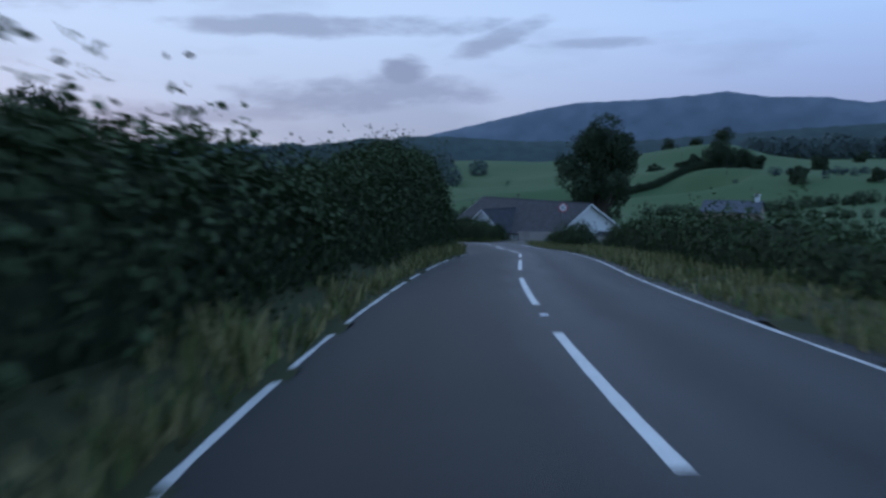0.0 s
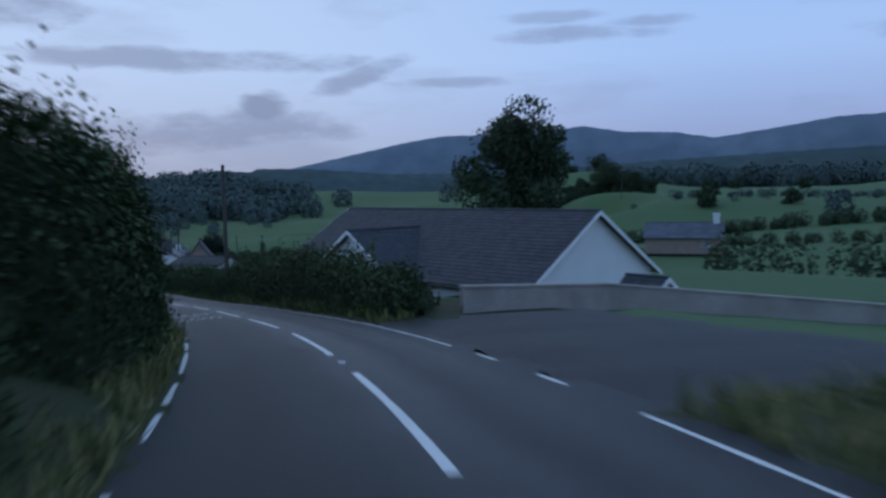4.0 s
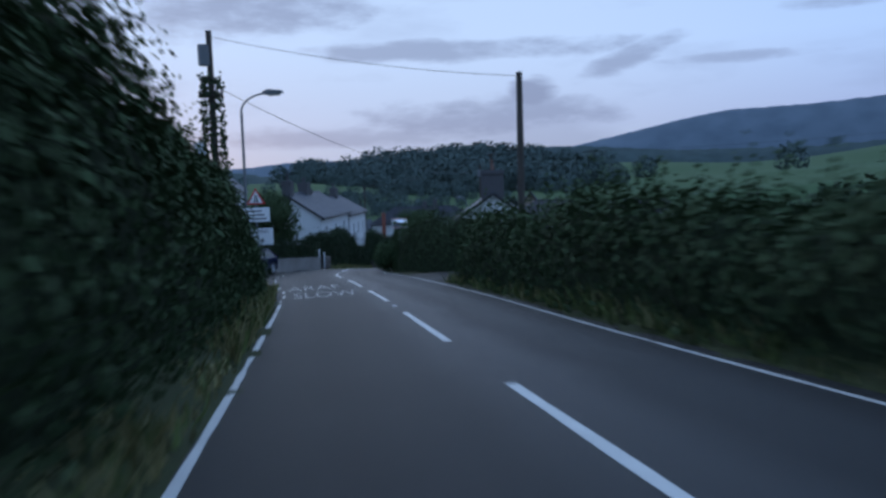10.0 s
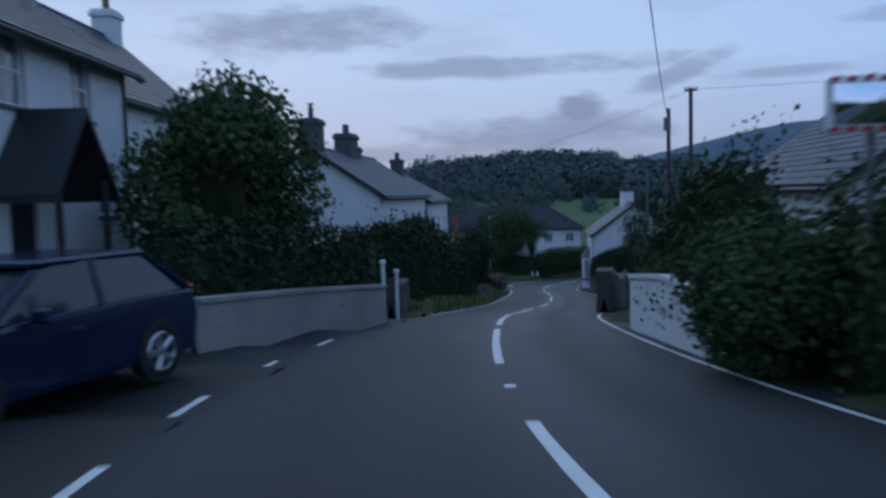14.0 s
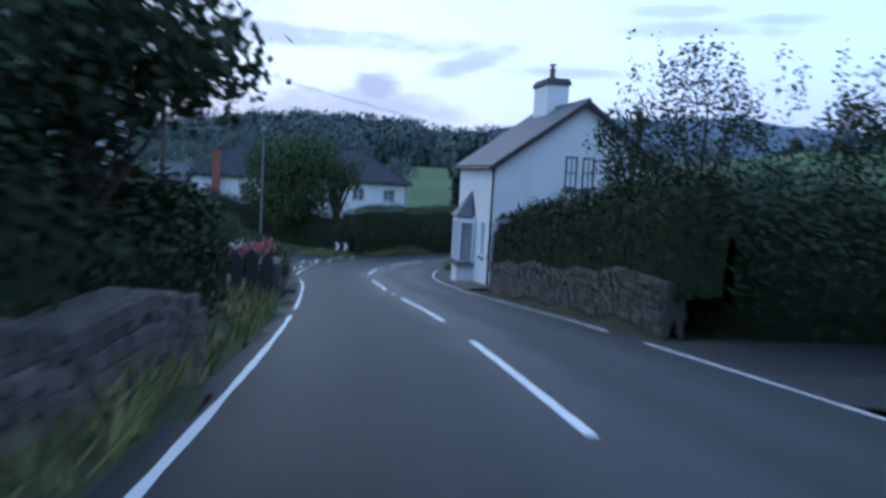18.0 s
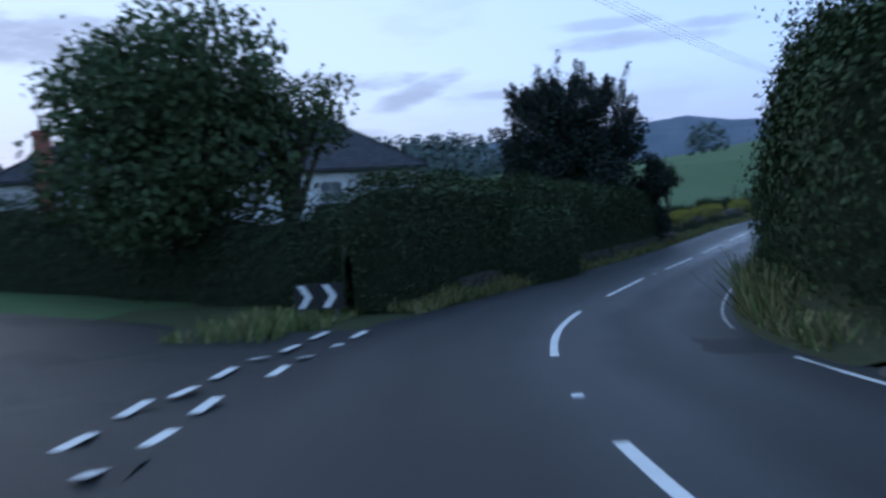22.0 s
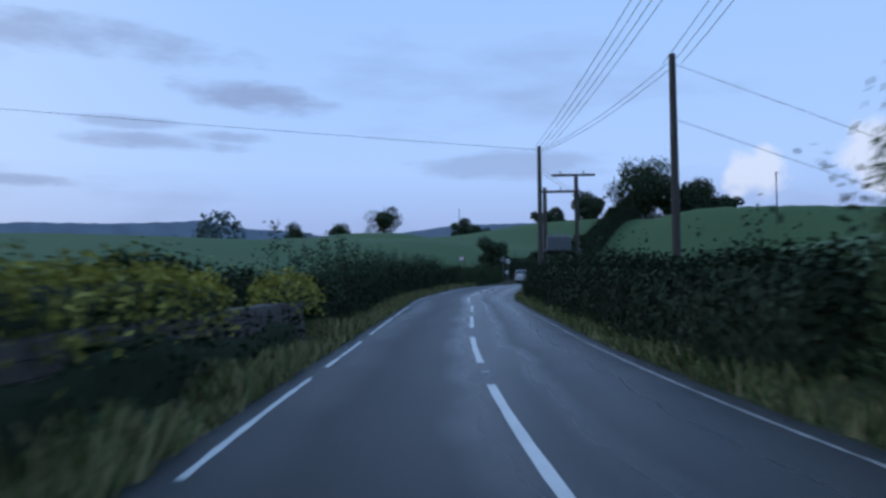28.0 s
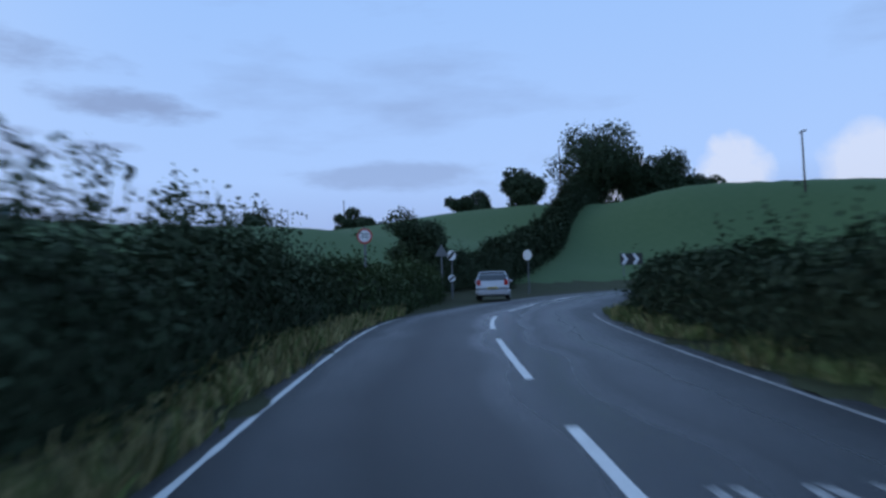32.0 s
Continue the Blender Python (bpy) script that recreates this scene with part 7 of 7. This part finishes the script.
# ---- road signs ----
def sign_post(name, x, y, yaw, height, plates, label, r=0.04, z=None):
    """A signpost with plates: (kind, z of the centre, size)."""
    z = gz(x, y) if z is None else z
    ob = empty(name, Matrix.Translation((x, y, z)) @ Matrix.Rotation(radians(yaw), 4, "Z"), label, "road sign")
    part("post", tube(bmesh.new(), (0, 0, -0.2), (0, 0, height), r, r, 10), GREY_STEEL, ob)
    for kind, zc, size in plates:
        if kind in ("thirty", "bend", "limit_end"):
            pl = part("plate", tube(bmesh.new(), (0, -0.05, zc), (0, -0.065, zc), size, size, 32), SIGN_RED if kind == "thirty" else SIGN_WHITE, ob)
            if kind == "thirty":
                part("plate_face", tube(bmesh.new(), (0, -0.066, zc), (0, -0.069, zc), size * 0.78, size * 0.78, 32), SIGN_WHITE, pl)
                figure("30", ob, zc, size * 1.05, -0.072)
            if kind == "limit_end":
                b = part("stripe", box(bmesh.new(), (-size * 0.9, -0.07, -0.09 * size / 0.3), (size * 0.9, -0.067, 0.09 * size / 0.3)), SIGN_BLACK, pl)
                b.matrix_basis = Matrix.Translation((0, 0, zc)) @ Matrix.Rotation(radians(-45), 4, "Y")
        elif kind == "warning":
            t3 = lambda q: [(-q, zc - q * 0.58), (q, zc - q * 0.58), (0, zc + q * 1.15)]
            pl = part("plate", prism(bmesh.new(), t3(size), 0.012, Matrix.Translation((0, -0.07, 0))), SIGN_RED, ob)
            part("plate_face", prism(bmesh.new(), t3(size * 0.72), 0.003, Matrix.Translation((0, -0.0745, 0))), SIGN_WHITE, pl)
            bm = bmesh.new()
            for k in (-1, 1):
                tube(bm, (k * size * 0.16, -0.076, zc - size * 0.36), (k * size * 0.05, -0.076, zc + size * 0.45), 0.03, 0.012, 6)
            part("symbol", bm, SIGN_BLACK, pl)
        elif kind == "back":
            part("plate", prism(bmesh.new(), [(-size, zc - size * 0.58), (size, zc - size * 0.58), (0, zc + size * 1.15)], 0.012, Matrix.Translation((0, -0.07, 0))), SIGN_GREY, ob)
        elif kind == "board":
            part("plate", box(bmesh.new(), (-size, -0.08, zc - size * 0.55), (size, -0.06, zc + size * 0.55), bevel=0.006), SIGN_WHITE, ob)
    return ob


def figure(word, parent, zc, size, y, x=0.0, mat=None):
    """Raised characters on a plate."""
    cu = bpy.data.curves.new("characters", "FONT")
    cu.body, cu.align_x, cu.align_y, cu.size, cu.extrude = word, "CENTER", "CENTER", size, 0.002
    probe = new("characters", cu)
    me = bpy.data.meshes.new_from_object(probe.evaluated_get(bpy.context.evaluated_depsgraph_get()))
    bpy.data.objects.remove(probe)
    me.materials.clear()
    me.materials.append(mat or SIGN_BLACK)
    ob = new("characters", me)
    ob.parent = parent
    ob.matrix_basis = Matrix.Translation((x, y, zc)) @ Matrix.Rotation(radians(90), 4, "X")
    return ob


def chevron_sign(x, y, yaw, n, z=None, w=0.55, lift=0.45):
    z = gz(x, y) if z is None else z
    ob = empty("chevron_sign", Matrix.Translation((x, y, z)) @ Matrix.Rotation(radians(yaw), 4, "Z"), "black board with white arrow chevrons low beside the bend", "road sign", "chevron boards")
    W_ = n * w
    part("board", box(bmesh.new(), (-W_ / 2, -0.02, lift), (W_ / 2, 0.01, lift + w * 1.05), bevel=0.006), SIGN_BLACK, ob)
    for i in range(n):
        x0 = -W_ / 2 + i * w + 0.08
        a = w * 0.30
        part("chevron", prism(bmesh.new(), [(x0, lift + 0.04), (x0 + a, lift + 0.04), (x0 + 2 * a, lift + w * 0.52), (x0 + a, lift + w), (x0, lift + w), (x0 + a, lift + w * 0.52)], 0.004, Matrix.Translation((0, -0.026, 0))), SIGN_WHITE, ob)
    for x0 in (-W_ * 0.35, W_ * 0.35):
        part("post", tube(bmesh.new(), (x0, 0.04, -0.2), (x0, 0.04, lift + w), 0.035, 0.035, 8), GREY_STEEL, ob)
    return ob


sign_post("speed_sign", -3.4, 51.7, 10, 2.75, (("thirty", 2.45, 0.3),), "round red-ringed speed sign on a grey post", z=-5.0)
tafarn = sign_post("village_sign", -58.6, 126.2, 40, 3.3, (("warning", 3.02, 0.32), ("board", 2.48, 0.44), ("board", 1.73, 0.52)), "warning triangle and white boards on posts among leaves", z=-13.9)
for w_, z_ in (("TAFARN", 1.91), ("Y", 1.74), ("EDW", 1.56)):
    figure(w_, tafarn, z_, 0.19, -0.085)
for i in range(3):
    part("text_bar", box(bmesh.new(), (-0.33, -0.085, 2.32 + i * 0.13), (0.33 - 0.08 * i, -0.081, 2.375 + i * 0.13)), SIGN_GREY, tafarn)
post_z = gz(-78.45, 183.9)
bm = tube(bmesh.new(), (-78.45, 183.9, post_z - 0.3), (-78.45, 183.9, post_z + 2.3), 0.045, 0.04, 10)
tagged(part("marker_post", tube(bm, (-78.45, 183.9, post_z + 2.3), (-78.45, 183.9, post_z + 2.36), 0.05, 0.02, 10), GREY_STEEL), "slim grey steel post at the end of a hedge", "post")
chevron_sign(-97.7, 215.4, 10, 2, z=-23.6)
chevron_sign(-22.5, 332.5, -35, 2, z=-19.6, w=0.8, lift=0.6)
sign_post("speed_sign", -52.25, 316.0, -32, 2.6, (("thirty", 2.3, 0.25),), "round red-ringed speed sign above the hedge", z=-21.4)
sign_post("warning_sign", -38.9, 332.2, -32, 2.8, (("back", 2.5, 0.42),), "grey back of a triangular road sign", z=-20.8)
sign_post("limit_sign", -38.3, 332.0, -58, 2.6, (("limit_end", 2.3, 0.3),), "round white sign with a black stripe", z=-20.8)
sign_post("small_sign", -39.4, 330.4, -32, 1.2, (("limit_end", 0.95, 0.2),), "small white round marker low by the verge", z=-20.9)
sign_post("bend_sign", -32.1, 332.4, -75, 2.6, (("bend", 2.3, 0.34),), "pale round sign on a post at the far bend", z=-20.7)
mirror = empty("traffic_mirror", Matrix.Translation((-63.4, 144.3, gz(-63.4, 144.3))) @ Matrix.Rotation(radians(22), 4, "Z"), "square convex road mirror with red-white border on post", "mirror")
mz = -12.9 - gz(-63.4, 144.3)
part("post", tube(bmesh.new(), (0, 0.1, -0.2), (0, 0.1, mz + 0.3), 0.04, 0.04, 10), GREY_STEEL, mirror)
part("frame", box(bmesh.new(), (-0.46, -0.02, mz - 0.28), (0.46, 0.06, mz + 0.28), bevel=0.05), SIGN_WHITE, mirror)
for i in range(6):
    for zz in (mz - 0.27, mz + 0.22):
        part("border_mark", box(bmesh.new(), (-0.42 + i * 0.155, -0.028, zz), (-0.34 + i * 0.155, -0.021, zz + 0.05)), SIGN_RED, mirror)
bm = bmesh.new()
gridv = [[bm.verts.new((x, -0.03 - 0.05 * (1 - (x / 0.42) ** 2) * (1 - (z / 0.22) ** 2), mz + z)) for x in np.linspace(-0.4, 0.4, 12)] for z in np.linspace(-0.2, 0.2, 9)]
for i in range(8):
    for j in range(11):
        bm.faces.new((gridv[i][j], gridv[i][j + 1], gridv[i + 1][j + 1], gridv[i + 1][j]))
part("mirror_face", bm, MIRROR, mirror, smooth=True)


# ---- cars ----
def car(x, y, yaw, paint, profile, roofline, label, length, width, z=None, van=False, name="car"):
    """A parked car facing +y of its own: body, glass, wheels, lamps, bumpers, plates and mirrors."""
    z = gz(x, y) + 0.02 if z is None else z
    ob = empty(name, Matrix.Translation((x, y, z)) @ Matrix.Rotation(radians(yaw), 4, "Z"), label, name, "parked cars")
    hw = width / 2
    bm = bmesh.new()
    rows = []
    for k, inset in ((-1.0, 0.06), (-1.0, 0.0), (1.0, 0.0), (1.0, 0.06)):
        rows.append([bm.verts.new((k * (hw - (inset if zz > 0.5 else inset + 0.03)), yy, zz if inset == 0 else zz)) for yy, zz in profile])
    # flanks swell slightly between sill and shoulder
    n = len(profile)
    for r_ in (0, 3):
        for v in rows[r_]:
            v.co.z = v.co.z * 0.995
    for i in range(n):
        j = (i + 1) % n
        bm.faces.new((rows[1][i], rows[1][j], rows[2][j], rows[2][i]))
    bm.faces.new([v for v in rows[1]][::-1])
    bm.faces.new([v for v in rows[2]])
    bmesh.ops.delete(bm, geom=rows[0] + rows[3], context="VERTS")
    bmesh.ops.bevel(bm, geom=[e for e in bm.edges], offset=0.05, segments=2, affect="EDGES", profile=0.6)
    bmesh.ops.recalc_face_normals(bm, faces=bm.faces[:])
    body = part("body", bm, paint, ob, smooth=False)
    # cabin: sloping glass sides under a painted roof
    zs = roofline[0][1]
    zt = max(q[1] for q in roofline)
    top_in = 0.06 if van else 0.16
    bm = bmesh.new()
    sides = []
    for k in (-1, 1):
        sides.append([bm.verts.new((k * (hw - 0.05 - top_in * (zz - zs) / (zt - zs)), yy, zz)) for yy, zz in roofline])
    m_ = len(roofline)
    for i in range(m_ - 1):
        bm.faces.new((sides[0][i], sides[0][i + 1], sides[1][i + 1], sides[1][i]))
    bm.faces.new(sides[0][::-1])
    bm.faces.new(sides[1])
    bm.faces.new((sides[0][-1], sides[0][0], sides[1][0], sides[1][-1]))
    bmesh.ops.bevel(bm, geom=[e for e in bm.edges], offset=0.03, segments=2, affect="EDGES")
    bmesh.ops.recalc_face_normals(bm, faces=bm.faces[:])
    part("cabin_glass", bm, CAR_GLASS, ob, smooth=False)
    tops = [q for q in roofline if q[1] > zt - 0.16]
    y0, y1 = min(q[0] for q in tops), max(q[0] for q in tops)
    bm = box(bmesh.new(), (-(hw - 0.03 - top_in), y0 - 0.02, zt - 0.05), (hw - 0.03 - top_in, y1 + 0.02, zt + 0.025), bevel=0.035)
    part("roof", bm, paint, ob)
    pillars = [(roofline[0], tops[0]), (roofline[-1], tops[-1])] + [((f, zs), (f, zt - 0.03)) for f in ([y0 + (y1 - y0) * 0.52] if not van else [y0 + (y1 - y0) * 0.8])]
    for k in (-1, 1):
        for (p0, q0), (p1, q1) in pillars:
            part("pillar", tube(bmesh.new(), (k * (hw - 0.045), p0, q0), (k * (hw - 0.045 - top_in), p1, q1), 0.05, 0.04, 6), paint, ob)
        if van:
            part("side_panel", box(bmesh.new(), (k * (hw - 0.07) - 0.03, y0 - 0.1, zs - 0.02), (k * (hw - 0.07) + 0.03, y0 + (y1 - y0) * 0.78, zt - 0.03), bevel=0.01), paint, ob)
    if van:
        part("tail_door", box(bmesh.new(), (-hw + 0.06, y0 - 0.12, zs - 0.05), (hw - 0.06, y0 - 0.02, zt - 0.02), bevel=0.03), paint, ob)
    base_r = 0.31
    for yy in (length * 0.5 - 0.82, -length * 0.5 + 0.72):
        for k in (-1, 1):
            w = new("wheel")
            w.parent = ob
            w.matrix_basis = Matrix.Translation((k * (hw - 0.10), yy, base_r))
            part("tyre", tube(bmesh.new(), (-0.1, 0, 0), (0.1, 0, 0), base_r, base_r, 24), TYRE, w, smooth=False)
            bm = tube(bmesh.new(), (k * 0.085, 0, 0), (k * 0.106, 0, 0), base_r * 0.16, base_r * 0.16, 12)
            for s_ in range(5):
                a = s_ * 2 * math.pi / 5
                c = Vector((k * 0.1, math.cos(a) * base_r * 0.68, math.sin(a) * base_r * 0.68))
                tube(bm, Vector((k * 0.1, 0, 0)), c, 0.035, 0.05, 6)
            prev = None
            for s_ in range(25):
                a = s_ * 2 * math.pi / 24
                c = Vector((k * 0.1, math.cos(a) * base_r * 0.7, math.sin(a) * base_r * 0.7))
                if prev is not None:
                    tube(bm, prev, c, 0.02, 0.02, 5)
                prev = c
            part("rim", bm, ALLOY, w)
            part("wheel_arch", tube(bmesh.new(), (k * 0.05, 0, 0.02), (k * 0.102 - k * 0.02, 0, 0.02), base_r * 1.16, base_r * 1.16, 24), PLASTIC, ob).matrix_basis = Matrix.Translation((k * (hw - 0.082), yy, base_r))
    fr, re = length / 2, -length / 2
    part("front_bumper", box(bmesh.new(), (-hw + 0.04, fr - 0.2, 0.2), (hw - 0.04, fr + 0.015, 0.46), bevel=0.05), PLASTIC if van else paint, ob)
    part("rear_bumper", box(bmesh.new(), (-hw + 0.04, re - 0.02, 0.22), (hw - 0.04, re + 0.2, 0.5), bevel=0.05), PLASTIC if van else paint, ob)
    part("grille", box(bmesh.new(), (-0.42, fr - 0.04, 0.50), (0.42, fr + 0.012, 0.62), bevel=0.015), PLASTIC, ob)
    for k in (-1, 1):
        part("headlamp", box(bmesh.new(), (k * (hw - 0.30) - 0.2, fr - 0.22, 0.60), (k * (hw - 0.30) + 0.2, fr - 0.012, 0.76), bevel=0.04), HEAD, ob)
        part("tail_lamp", box(bmesh.new(), (k * (hw - 0.15) - 0.1, re - 0.012, 0.74), (k * (hw - 0.15) + 0.1, re + 0.14, 1.02), bevel=0.03), TAIL, ob)
        part("door_mirror", box(bmesh.new(), (k * (hw + 0.08) - 0.09, y1 + 0.15, zs + 0.0), (k * (hw + 0.08) + 0.09, y1 + 0.27, zs + 0.15), bevel=0.03), PLASTIC if van else paint, ob)
        part("door_handle", box(bmesh.new(), (k * (hw + 0.005) - 0.012, -0.15, zs - 0.16), (k * (hw + 0.005) + 0.012, 0.02, zs - 0.12), bevel=0.005), PLASTIC, ob)
    pl = part("rear_plate", box(bmesh.new(), (-0.26, re - 0.03, 0.54), (0.26, re - 0.018, 0.65)), PLATE_Y, ob)
    part("plate_bar", box(bmesh.new(), (-0.2, re - 0.035, 0.57), (0.2, re - 0.031, 0.62)), SIGN_BLACK, pl)
    pl = part("front_plate", box(bmesh.new(), (-0.26, fr + 0.016, 0.33), (0.26, fr + 0.026, 0.43)), SIGN_WHITE, ob)
    part("plate_bar", box(bmesh.new(), (-0.2, fr + 0.0265, 0.355), (0.2, fr + 0.03, 0.405)), SIGN_BLACK, pl)
    return ob


HATCH = [(-1.95, 0.32), (-2.0, 0.62), (-1.93, 0.98), (-0.9, 0.99), (0.75, 0.95), (1.55, 0.84), (1.93, 0.68), (2.0, 0.40), (1.9, 0.24), (-1.85, 0.22)]
HATCH_ROOF = [(0.98, 0.93), (0.25, 1.38), (-0.4, 1.47), (-1.3, 1.42), (-1.62, 1.28), (-1.9, 0.95)]
VAN = [(-2.05, 0.34), (-2.08, 0.9), (-2.05, 1.16), (0.75, 1.14), (1.55, 0.98), (2.0, 0.78), (2.08, 0.42), (1.95, 0.25), (-1.95, 0.24)]
VAN_ROOF = [(1.22, 1.05), (0.45, 1.72), (-0.1, 1.80), (-1.9, 1.80), (-2.02, 1.74), (-2.04, 1.12)]
car(-67.6, 133.5, -56, CAR_WHITE, VAN, VAN_ROOF, "white panel van parked nose out at the cottages", 4.16, 1.76, van=True, name="van")
car(-70.2, 137.1, 66, CAR_BLACK, HATCH, HATCH_ROOF, "black hatchback parked tail towards the road", 4.0, 1.74, z=gz(-70.2, 137.1) + 0.27)
car(-71.05, 140.0, 192, CAR_BLUE, HATCH, HATCH_ROOF, "dark blue hatchback parked beside a low wall", 4.0, 1.74)
car(-55.3, 140.3, -128, CAR_WHITE, VAN, VAN_ROOF, "white van parked before the garage", 4.16, 1.8, van=True, name="van")
car(-38.85, 327.15, -38, CAR_SILVER, HATCH, HATCH_ROOF, "silver hatchback standing at the far bend", 4.0, 1.72, z=-21.25)
